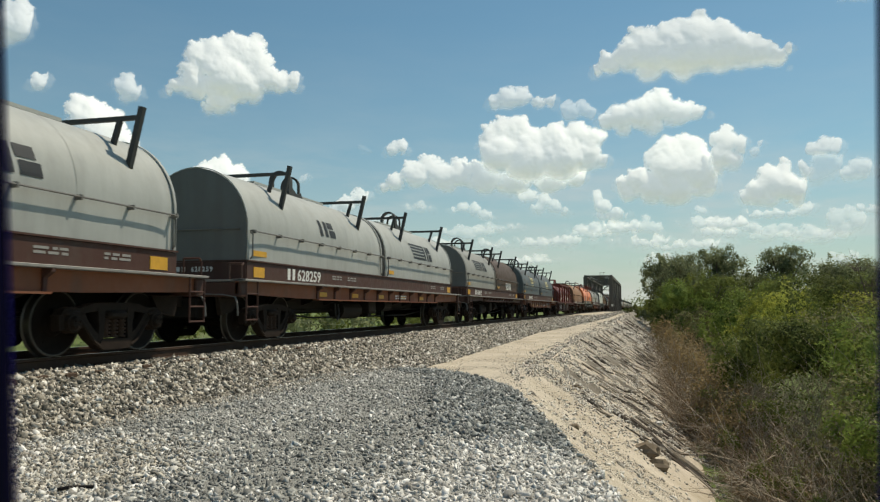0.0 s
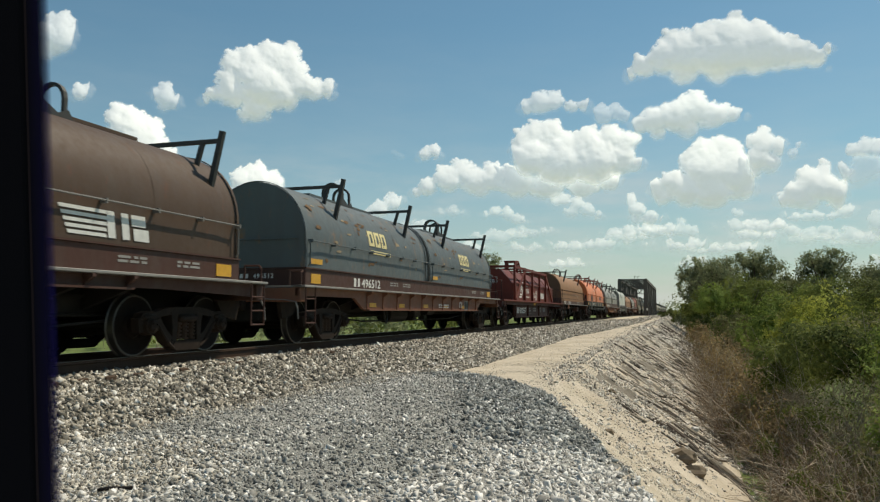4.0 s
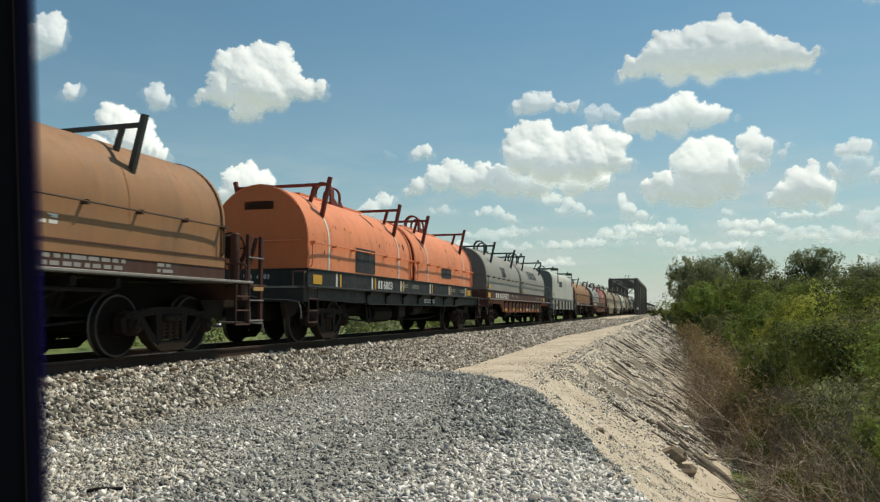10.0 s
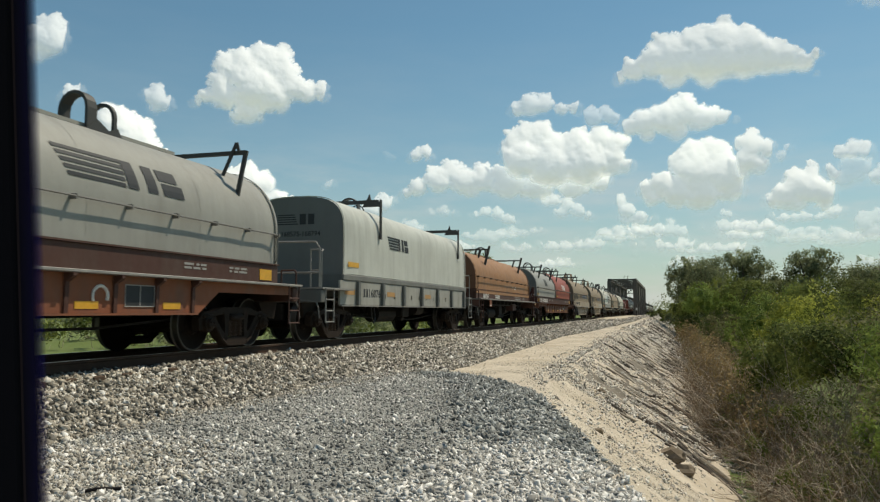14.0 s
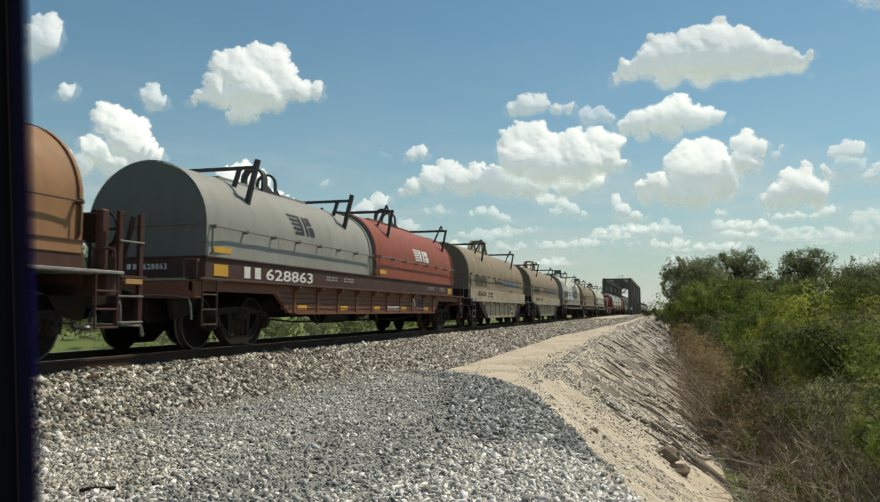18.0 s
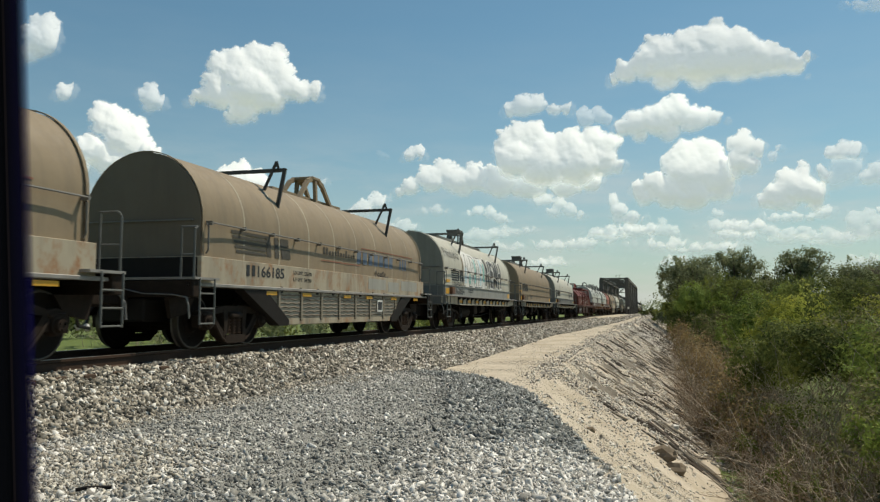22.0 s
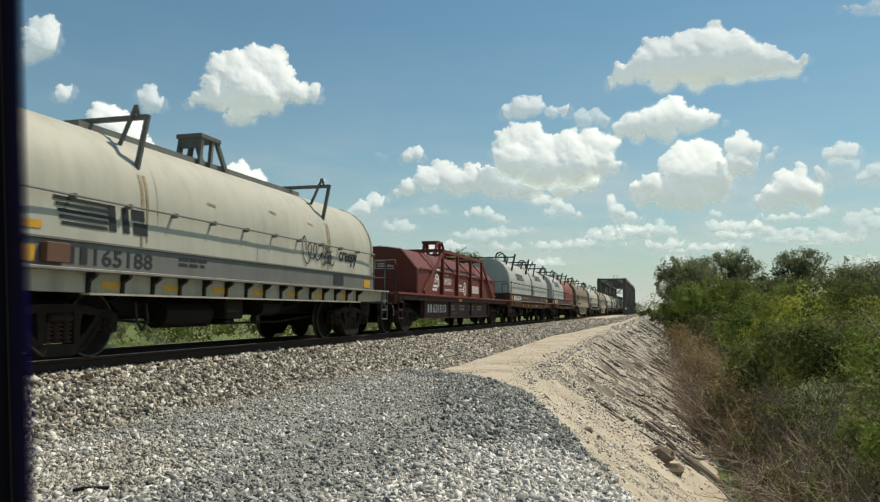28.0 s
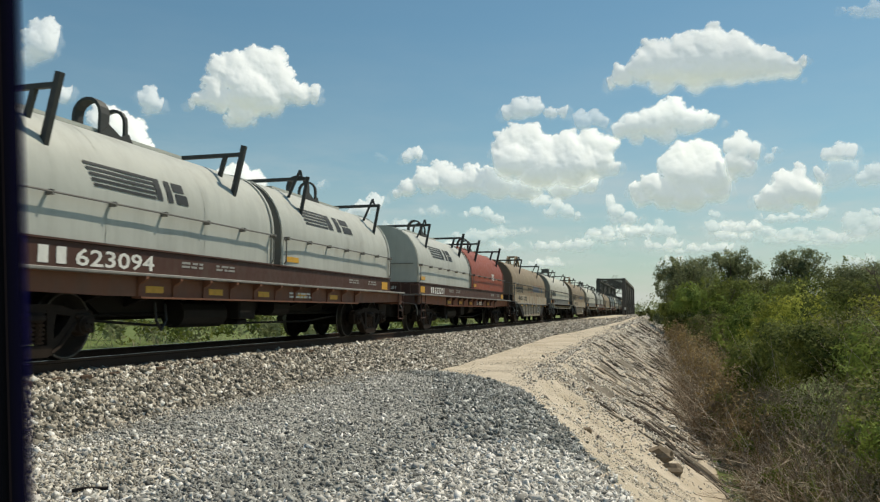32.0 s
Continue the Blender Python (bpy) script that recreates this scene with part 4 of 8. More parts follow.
def emblem(hood, kind, y0, yn, y1, s0, s1, mat):
    """Five speed stripes from y0 to yn, then plain slanted bars up to y1, between s0 and s1 up the skin."""
    bm = fresh()
    h, w = s1 - s0, y1 - yn
    for i in range(5 if y0 is not None else 0):
        t = s0 + h * (4 - i) / 4.6
        lead = y0 + 0.055 * i * h * 2
        decal(bm, kind, [(lead, t), (yn - 0.03 * w, t), (yn - 0.06 * w, t + h * 0.13), (lead - 0.06 * h, t + h * 0.13)], 3)
    lean = -0.16 * h
    for a, b in ((0.0, 0.17), (0.33, 0.50)):
        decal(bm, kind, [(yn + a * w, s0), (yn + b * w, s0), (yn + b * w + lean, s1), (yn + a * w + lean, s1)], 6)
    for a, b, u, v in ((0.60, 0.98, 0.0, 0.47), (0.57, 0.92, 0.56, 1.0)):
        decal(bm, kind, [(yn + a * w + lean * u, s0 + h * u), (yn + b * w + lean * u, s0 + h * u), (yn + b * w + lean * v, s0 + h * v), (yn + a * w + lean * v, s0 + h * v)], 4)
    return part("painted_emblem", bm, mat, hood)


def sprayed(hood, kind, text, y, s, size, mat, wide=1.0, slant=0.0, fat=0.0, off=0.018, name="graffiti_word", label="", bulge=0.0, space=1.0):
    """Lettering laid over the curve of a hood, starting at y, s."""
    bm = fresh()
    bm.from_mesh(words(text, size, mat, fat, space))
    bmesh.ops.delete(bm, geom=[f for f in bm.faces if f.normal.x < 0.5], context="FACES")
    top = max(v.co.z for v in bm.verts)
    z = -0.3 * size
    while z < top:
        bmesh.ops.bisect_plane(bm, geom=bm.verts[:] + bm.edges[:] + bm.faces[:], plane_co=(0, 0, z), plane_no=(0, 0, 1))
        z += 0.08
    for v in bm.verts:
        v.co.y, v.co.z = v.co.y + bulge * math.sin(v.co.z * 4.5 + v.co.y * 2.0), v.co.z + bulge * math.sin(v.co.y * 4.2 + 1.0)
        x, zz = on_hood(kind, s + v.co.z, off)
        v.co = (x, y + v.co.y * wide + v.co.z * slant, zz)
    return part(name, bm, mat, hood, label)


def patch(hood, kind, y0, y1, s0, s1, mat, name="painted_patch", label=""):
    return part(name, decal(fresh(), kind, [(y0, s0), (y1, s0), (y1, s1), (y0, s1)]), mat, hood, label)


def bars(parent, x, y, z, w, h, rows, mat, name="data_stencil", seed=1):
    """Small lettering that cannot be read: rows of short bars."""
    r = random.Random(seed)
    bm = fresh()
    for i in range(rows):
        yy = y
        while yy < y + w - 0.04:
            d = min(r.uniform(0.08, 0.26), y + w - yy)
            zz = z - i * h * 1.7
            v = [bm.verts.new(p) for p in ((x, yy, zz), (x, yy + d, zz), (x, yy + d, zz + h), (x, yy, zz + h))]
            bm.faces.new(v)
            yy += d + r.uniform(0.03, 0.07)
    return part(name, bm, mat, parent)


def number(car, x, y0, y1, z, text, tall, mat, lead=2):
    """A car number from y0 to y1, behind a plain open block for each of the owner's initials."""
    step = (y1 - y0) / len(text)
    for i in range(lead):
        a = y0 - 0.22 * step - (lead - i) * step * 1.12
        bm = box(fresh(), x, x + 0.004, a + 0.1 * step, a + step * 0.72, z, z + tall)
        part("owner_mark", bm, mat, car)
    me = words(text, tall / 0.70, mat, tall * 0.02)
    ys = [v.co.y for v in me.vertices]
    k = (y1 - y0) / (max(ys) - min(ys))
    me.transform(Matrix.Translation((0, y0 - min(ys) * k, 0)) @ Matrix.Diagonal((1, k, 1, 1)))
    put("car_number", me, car, m=pose(x, 0, z))


def hood(car, kind, a, b, mat, spec, ends=(True, True)):
    """A hood from a to b along the car, with its rods, brackets and loop."""
    mid, length = (a + b) / 2, b - a
    h = put("hood", hood_mesh(kind, length, mat), car, spec.get("hood_label", ""), pose(0, mid, 0))
    trim = spec.get("trim", mat)
    for y in (-length / 2 + 0.03, length / 2 - 0.03):
        put("end_hoop", stored(("rim", kind, trim), lambda: mesh_of("end_hoop", rim_mesh(kind)(), trim)), h, m=pose(0, y, 0))
    if kind == "coil":
        return h
    # Darker sheets carry the shade of grey, beige and white hood ends.
    dark_tone = spec.get("end_sheet", {"grey": "shaded_end_grey", "light_grey": "shaded_end_grey", "green_grey": "shaded_end_grey"}.get(mat))
    # The front end of a second hood gets its gap shade as colour.
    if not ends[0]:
        dark_tone = "shaded_end_grey" if mat != "orange" else "maroon"
    if dark_tone:
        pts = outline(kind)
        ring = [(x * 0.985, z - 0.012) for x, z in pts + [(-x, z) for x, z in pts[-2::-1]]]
        part("end_sheet", prism(fresh(), ring, "y", -length / 2 - 0.008, -length / 2 + 0.002), dark_tone, h, "orange end sheet" if dark_tone == "orange_end" else "darkened end sheet")
    zr = 2.13 if kind == "round" else 2.3
    if kind == "round":
        for s in (-1, 1):
            bm = fresh()
            bar(bm, (s * 1.268, -length / 2 + 0.10, zr), (s * 1.268, length / 2 - 0.08, zr), 0.016)
            n = max(3, round(length / 1.15))
            for k in range(n + 1):
                y = -length / 2 + 0.14 + (length - 0.26) * k / n
                box(bm, min(s * 1.165, s * 1.285), max(s * 1.165, s * 1.285), y - 0.018, y + 0.018, zr - 0.04, zr + 0.03)
            part("side_rod", bm, spec.get("rod", "rod"), h)
            for y in (-length / 2 + 0.10, length / 2 - 0.10):
                part("grab_iron", tube(fresh(), [(s * 1.19, y, 2.12), (s * 1.235, y, 2.06), (s * 1.235, y, 1.66), (s * 1.19, y, 1.6)], 0.016), spec.get("rod", "rod"), h)
        n = max(2, round(length / spec.get("seam", 2.3)))
        pts, sw = outline(kind), spec.get("seam_wide", 0.012)
        ring = pts + [(-x, z) for x, z in pts[-2::-1]]
        for k in range(1, n):
            y = -length / 2 + length * k / n
            seams = fresh()
            for (x0, z0), (x1, z1) in zip(ring, ring[1:]):
                q = [(x0 * 1.006, y - sw, z0 + 0.004), (x1 * 1.006, y - sw, z1 + 0.004), (x1 * 1.006, y + sw, z1 + 0.004), (x0 * 1.006, y + sw, z0 + 0.004)]
                seams.faces.new([seams.verts.new(p) for p in q])
            part("seam_strip", seams, spec.get("seam_mat", mat), h)
        for y, on in ((-length / 2, ends[0]), (length / 2, ends[1])):
            if on:
                w = -1 if y < 0 else 1
                bm = fresh()
                bar(bm, (-1.02, y + w * 0.05, 2.17), (1.02, y + w * 0.05, 2.17), 0.014)
                for x in (-1.0, 0.0, 1.0):
                    bar(bm, (x, y - w * 0.01, 2.17), (x, y + w * 0.055, 2.17), 0.016)
                part("end_rod", bm, spec.get("rod", "rod"), h)
    fr, rr = spec.get("set", (1.2, 1.2))
    br = spec.get("bracket_mat", "bracket")
    styles = spec.get("brackets", ("post", "post")) if ends[0] else spec.get("rear_brackets", ("post", "post"))
    at = spec["stand"][0 if ends[0] else 1] if "stand" in spec else (-length / 2 + fr, length / 2 - rr)
    for style, y in zip(styles, at):
        put("stacking_bracket", bracket_mesh(style, br), h, m=pose(0, y, 0))
    put("lifting_loop", loop_mesh(spec.get("loop", "hoops"), spec.get("loop_mat", br)), h, m=pose(0, spec.get("loop_at", 0.0), 0))
    if spec.get("board", True):
        part("ridge_board", box(fresh(), -0.2, 0.2, -min(spec.get("board_half", 1.9), length * 0.3), min(spec.get("board_half", 1.9), length * 0.3), zr + 1.268 if kind == "round" else 3.4, 3.452 + 0.04 * ("board_mat" in spec)), spec.get("board_mat", trim), h)
    return h


TRAIN = []


def car_base(spec, y0, y1):
    """The running gear and frame of a car whose hoods reach from y0 to y1 of the train's line."""
    yc = (y0 + y1) / 2
    car = tagged(new("coil_car"), spec["label"], "freight car", "cars of the train")
    a, b = y0 - yc, y1 - yc
    spec.setdefault("over", (0.55, 0.55))
    spec["a"], spec["b"] = a, b
    TRAIN.append((car, yc))
    inset = spec.get("truck_in", 1.26)
    front, rear = spec.get("trucks", (inset, inset))
    low = 0.36 if spec.get("open") else 0.58
    for y in (a + front, b - rear):
        truck(car, y)
    part("centre_sill", box(fresh(), -0.36, 0.36, a - spec["over"][0] + 0.1, b + spec["over"][1] - 0.1, 0.62, 1.12), "steel_dark", car)
    t0, t1 = a + inset + 1.5, b - inset - 1.5
    part("belly_girder", prism(fresh(), [(t0, 0.9), (t0 + 0.5, low), (t1 - 0.5, low), (t1, 0.9)], "x", -0.45, 0.45), "steel_dark", car)
    part("train_pipe", tube(fresh(), [(0.62, t0 - 0.6, 0.56), (0.62, t0 + 1.5, 0.42), (0.62, t1 - 1.5, 0.42), (0.62, t1 + 0.6, 0.56)], 0.022, 5), "steel_dark", car)
    cross = stored("cross_bearer", lambda: mesh_of("cross_bearer", prism(fresh(), [(-1.25, 1.12), (1.25, 1.12), (1.25, 1.0), (0.4, 0.70), (-0.4, 0.70), (-1.25, 1.0)], "y", -0.05, 0.05), "steel_dark"))
    n = 9
    for k in range(n):
        put("cross_bearer", cross, car, m=pose(0, a + 2.7 + (b - a - 5.4) * k / (n - 1), 0))
    put("brake_reservoir", stored("reservoir", lambda: mesh_of("brake_reservoir", bar(fresh(), (0.62, -2.3, 0.60), (0.62, -0.95, 0.60), 0.235, 12), "steel_dark")), car)
    put("valve_box", stored("valve", lambda: mesh_of("valve_box", box(box(fresh(), 0.35, 0.98, -0.75, -0.15, 0.50, 0.92, 0.03), 0.5, 0.9, -0.62, -0.3, 0.40, 0.50, 0.03), "steel_dark")), car)
    part("hanging_hose", tube(fresh(), [(1.0, -3.3, 0.78), (1.02, -3.28, 0.5), (1.02, -3.15, 0.36), (1.0, -3.0, 0.5), (0.95, -2.98, 0.76)], 0.022), "hose", car)
    put("brake_cylinder", stored("cylinder", lambda: mesh_of("brake_cylinder", bar(fresh(), (0.8, 0.6, 0.74), (0.8, 1.3, 0.74), 0.19, 12), "steel_dark")), car)
    part("brake_rigging", tube(tube(fresh(), [(0.5, a + 2.2, 0.58), (0.5, b - 2.2, 0.62)], 0.025), [(-0.5, a + 2.4, 0.5), (-0.5, b - 2.6, 0.6)], 0.03), "steel_dark", car)
    end_gear(car, a, -1, spec, False)
    end_gear(car, b, 1, spec, spec.get("brake", True))
    return car, a, b


def sides(car, a, b, spec):
    """The frame's upper band, walkway, lower sill with gussets and tape."""
    e, e2 = spec["over"]
    zt = 1.545
    part("frame_band", box(fresh(), -1.185, 1.185, a - 0.02, b + 0.02, 1.19, zt, 0.006), spec["body"], car)
    part("lip", box(fresh(), -1.215, 1.215, a - 0.03, b + 0.03, zt + 0.003, zt + 0.03), spec["body"], car)
    for s in (-1, 1):
        x0, x1 = (1.19, 1.46) if s > 0 else (-1.46, -1.19)
        part("walkway", box(fresh(), x0, x1, a - e, b + e2, 1.15, 1.19, 0.006), spec.get("walk", "walk_grey"), car)
        if spec.get("open"):
            continue
        zl, span = spec.get("low", 0.86), spec.get("span", 2.95)
        x0, x1 = (1.24, 1.31) if s > 0 else (-1.31, -1.24)
        if spec.get("belly"):
            t0, t1 = a + 2.75, b - 2.75
            pts = [(a - e, 1.148), (b + e2, 1.148), (b + e2, 0.98), (t1 + 0.55, 0.98), (t1, zl), (t0, zl), (t0 - 0.55, 0.98), (a - e, 0.98)]
        else:
            pts = [(a - e, 1.148), (b + e2, 1.148), (b + e2, 0.92), (b - span + 0.75, zl), (a + span - 0.75, zl), (a - e, 0.92)]
        sill = part("side_sill", prism(fresh(), pts, "x", x0, x1), spec["sill"], car)
        part("sill_flange", box(fresh(), x0 - (0.09 if s < 0 else 0), x1 + (0.09 if s > 0 else 0), a + span - 0.05, b - span + 0.05, zl - 0.03, zl - 0.002), spec["sill"], sill)
        n = spec.get("gussets", 9)
        rib = [(x1, 1.145), (x1 + 0.15, 1.145), (x1 + 0.15, 1.105), (x1 + 0.035, 1.03), (x1 + 0.025, zl), (x1, zl)] if s > 0 else [(x0, 1.145), (x0 - 0.115, 1.145), (x0 - 0.10, 1.06), (x0, zl + 0.02)]
        # Darker rib material puts the shade under the walkway into its colour.
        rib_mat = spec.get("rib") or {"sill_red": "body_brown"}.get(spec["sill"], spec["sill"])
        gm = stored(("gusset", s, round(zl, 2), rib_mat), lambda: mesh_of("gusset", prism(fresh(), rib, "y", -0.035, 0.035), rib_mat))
        # Thin dark strips add the shade lines of the sill's wavy grooves.
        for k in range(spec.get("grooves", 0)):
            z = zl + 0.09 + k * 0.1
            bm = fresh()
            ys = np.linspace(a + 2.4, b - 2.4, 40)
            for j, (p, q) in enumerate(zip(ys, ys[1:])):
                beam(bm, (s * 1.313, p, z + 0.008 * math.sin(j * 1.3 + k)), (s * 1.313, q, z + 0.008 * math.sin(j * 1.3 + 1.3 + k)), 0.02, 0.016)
            part("groove_shade", bm, "maroon_dark", sill)
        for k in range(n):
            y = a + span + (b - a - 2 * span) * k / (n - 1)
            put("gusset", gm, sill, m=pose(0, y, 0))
            if s > 0 and k % 2 == 0 and k < n - 1 and spec.get("tape", True):
                put("reflector", stored(("tape", round(zl, 2), spec.get("tape_span")), lambda: mesh_of("reflector", box(fresh(), 1.311, 1.317, *spec.get("tape_span", (0.16, 0.58)), zl + 0.055, zl + 0.155), "yellow")), sill, m=pose(0, y, 0))
    for y in (a + 0.45, b - 0.45):
        if spec.get("corner_tape", True):
            part("corner_plate", box(fresh(), 1.187, 1.195, y - 0.22, y + 0.22, 1.25, 1.45), "yellow", car, "yellow corner plate")


def two_hood(y0, mid, y1, mats, spec, emblems=(), nums=None):
    car, a, b = car_base(spec, y0, y1)
    sides(car, a, b, spec)
    yc = (y0 + y1) / 2
    g = mid - yc
    made = []
    for k, (p, q) in enumerate(((a, g - 0.17), (g + 0.17, b))):
        made.append(hood(car, "round", p, q, mats[k], spec, (k == 0, k == 1)))
    for k, y0e, yn, y1e, s0, s1, mat in emblems:
        emblem(made[k], "round", y0e, yn, y1e, s0, s1, mat)
    for k, h in enumerate(made):
        if spec.get("hood_tape", True):
            ln = (g - a if k == 0 else b - g)
            part("hood_tape", box(fresh(), 1.175, 1.183, -ln / 2 + 0.32, -ln / 2 + 0.86, 1.66, 1.77), "yellow", h)
    if spec.get("belly"):
        part("data_square", box(fresh(), 1.312, 1.318, b - 4.5, b - 3.9, 0.74, 1.02), "dark_mark", car, "black framed data panel")
        fr = fresh()
        for p in ((-4.52, -3.88, 1.02, 1.035), (-4.52, -3.88, 0.725, 0.74), (-4.52, -4.505, 0.74, 1.02), (-4.21, -4.19, 0.74, 1.02), (-3.895, -3.88, 0.74, 1.02)):
            box(fr, 1.3185, 1.321, b + p[0], b + p[1], p[2], p[3])
        part("panel_frame", fr, "grey_mark", car)
        part("wheel_mark", tube(fresh(), [(1.319, b - 5.0 + 0.14 * math.cos(t * 0.4), 0.86 + 0.14 * math.sin(t * 0.4)) for t in range(-1, 10)], 0.022, 5), "white_mark", car)
    if nums:
        number(car, 1.187, nums[1], nums[2], 1.25, nums[0], nums[3], spec.get("mark", "white_mark"))
        for k, y in enumerate((nums[2] + 0.7, nums[2] + 1.7, b - 3.0, b - 1.7)):
            bars(car, 1.190, y, 1.40, 0.6, 0.035, 2, "grey_mark", seed=k)
        bars(car, 1.318, 0.6, zl_of(spec) + 0.13, 1.1, 0.04, 2, "white_mark", seed=9)
    yp = a - spec.get("plate", 0.03) - 0.017
    em = fresh()
    for i in range(2):
        box(em, -0.32 + i * 0.12, -0.32 + i * 0.12 + 0.075, yp - 0.003, yp, 1.36, 1.45)
    part("end_stencil", em, spec.get("mark", "white_mark"), car)
    if nums:
        put("end_number", words(nums[0], 0.13, spec.get("mark", "white_mark"), 0.004, 1.25), car, m=pose(0.0, yp, 1.36, 0, 0, -90))
    return car, made
    return car, made


def zl_of(spec):
    return spec.get("low", 0.86)


# where each car's hoods begin and end along the train, at the start of the clip
REACH = [(-3.0, 10.87), (13.2, 29.3), (32.04, 45.78), (48.31, 64.55), (68.5, 80.0), (84.3, 96.4), (99.59, 113.62), (116.21, 131.86),
         (134.98, 146.19), (148.1, 160.1), (162.95, 178.6), (181.08, 193.4), (196.05, 208.2), (210.95, 223.3), (226.1, 238.29), (241.15, 253.4),
         (257.1, 268.9), (273.28, 287.4), (290.13, 304.3)]
while len(REACH) < 34:
    REACH.append((REACH[-1][1] + 2.7, REACH[-1][1] + 2.7 + 12.3))


def spec_of(i, **more):
    g0 = REACH[i][0] - REACH[i - 1][1] if i else 2.7
    g1 = REACH[i + 1][0] - REACH[i][1] if i + 1 < len(REACH) else 2.7
    return dict(gap=(g0, g1), **more)


def duo(i, mid, mats, label, emblems, nums, **more):
    base = dict(label=label, body="body_brown", sill="sill_red", steps="body_brown", rail=1.48, brake=False, stand=((-2.2, 2.35), (-2.1, 2.4)), loop_at=0.05)
    base.update(more)
    return two_hood(REACH[i][0], mid, REACH[i][1], mats, spec_of(i, **base), emblems, nums)


def lower(car, ks):
    """Hoods of other makes, lower or higher over the same sill."""
    hoods = [c for c in car.children if c.name.split(".")[0] == "hood"]
    for h, k in zip(sorted(hoods, key=lambda c: c.matrix_basis.translation.y), ks):
        h.matrix_basis = Matrix.Translation((0, 0, 1.55 * (1 - k))) @ Matrix.Diagonal((1, 1, k, 1)) @ h.matrix_basis


def framed_car(i, num, way=1):
    """Maroon car with angular hoods inside an outer frame."""
    spec = spec_of(i, end_mat="maroon", label="maroon steel coil car with an angular ribbed hood", body="maroon", sill="maroon_dark", steps="maroon_dark", over=(2.3, 2.3), truck_in=-0.6)
    g = spec["gap"]
    y0, y1 = REACH[i]
    spec["over"] = (g[0] - 1.3 - 0.0 if g[0] < 4.5 else 2.9, g[1] - 1.3)
    car, a, b = car_base(spec, y0, y1)
    f, r = spec["over"]
    for s in (-1, 1):
        x0, x1 = (1.30, 1.46) if s > 0 else (-1.46, -1.30)
        part("walkway", box(fresh(), x0, x1, a - f, b + r, 1.13, 1.19, 0.006), "maroon", car)
        x0, x1 = (1.26, 1.33) if s > 0 else (-1.33, -1.26)
        part("side_plate", box(fresh(), x0, x1, a - f + 0.3, b + r - 0.3, 0.98, 1.128), "maroon_dark", car)
        q0, q1 = a + 0.9, b - 0.9
        x0, x1 = (1.08, 1.14) if s > 0 else (-1.14, -1.08)
        sill = part("side_sill", prism(fresh(), [(q0, 0.98), (q1, 0.98), (q1, 0.5), (q1 - 0.15, 0.44), (q0 + 0.15, 0.44), (q0, 0.5)], "x", x0, x1), "maroon_dark", car)
        gm = stored(("coil_post", s), lambda: mesh_of("sill_post", box(fresh(), x1 if s > 0 else x0 - 0.08, x1 + 0.08 if s > 0 else x0, -0.05, 0.05, 0.45, 1.0, 0.006), "maroon_dark"))
        for k in range(4):
            put("sill_post", gm, sill, m=pose(0, q0 + 0.1 + (q1 - q0 - 0.2) * k / 3, 0))
        part("lower_chord", box(fresh(), x0 - (0.05 if s < 0 else 0), x1 + (0.05 if s > 0 else 0), q0, q1, 0.40, 0.45), "maroon_dark", sill)
    part("deck", box(fresh(), -1.29, 1.29, a - f, b + r, 1.13, 1.185), "maroon", car)
    h = hood(car, "coil", a, b, "maroon", spec)
    length = b - a
    stand = ([-5.6] if way > 0 else []) + [-3.2, -1.15, 0.95, 2.95]
    lo, hi = stand[0], stand[-1]
    for s in (-1, 1):
        part("top_rail", beam(fresh(), (s * 1.33, lo - 0.1, 2.72), (s * 1.33, hi + 0.1, 2.72), 0.09, 0.10), "maroon", h)
        pm = stored(("frame_post", s), lambda: mesh_of("frame_post", beam(fresh(), (s * 1.33, 0, 1.21), (s * 1.33, 0, 2.80), 0.10, 0.09), "maroon"))
        for y in stand:
            put("frame_post", pm, h, m=pose(0, y, 0))
        part("diagonal", beam(fresh(), (s * 1.345, -5.4, 1.25), (s * 1.345, -3.2, 2.68), 0.05, 0.12), "maroon", h)
        part("diagonal", beam(fresh(), (s * 1.345, 5.2, 1.25), (s * 1.345, 2.95, 2.68), 0.06, 0.15), "maroon", h)
        part("side_rod", box(fresh(), s * 1.30 - 0.02, s * 1.30 + 0.02, -length / 2 + 0.2, length / 2 - 0.2, 1.98, 2.02), "maroon", h)
        for k in range(4):
            y = -length / 2 + 1.9 + k * (length - 3.8) / 3
            part("hood_rib", beam(fresh(), (s * 1.285, y, 1.98), (s * 0.71, y, 2.64), 0.06, 0.05), "maroon", h)
    for y in stand:
        w = 0.11 if y in (lo, hi) else 0.08
        part("cross_beam", beam(fresh(), (-1.33, y, 2.74), (1.33, y, 2.74), w, w), "maroon", h)
    put("lifting_loop", loop_mesh("frame", "maroon"), h)
    part("ridge_board", box(fresh(), -0.25, 0.25, -3.2, 3.2, 2.70, 2.76), "maroon", h)
    # marks in plain shapes: a wheel arc over two bars, data bars, a ring with an underline, a row of blocks
    arcs = fresh()
    for rad in (0.30, 0.17):
        for j in range(14):
            t0, t1 = math.pi * (-0.15 + j * 0.085), math.pi * (-0.15 + j * 0.085 + 0.086)
            q = [(1.278, -3.72 + 0.95 * d * math.cos(t), 1.62 + d * math.sin(t)) for t, d in ((t0, rad), (t1, rad), (t1, rad - 0.085), (t0, rad - 0.085))]
            arcs.faces.new([arcs.verts.new(p) for p in q])
    part("painted_arc", arcs, "white_mark", h)
    for y0, y1, z0 in ((-4.25, -3.70, 1.33), (-4.15, -3.55, 1.45)):
        part("painted_bar", box(fresh(), 1.274, 1.279, y0, y1, z0, z0 + 0.085), "white_mark", h)
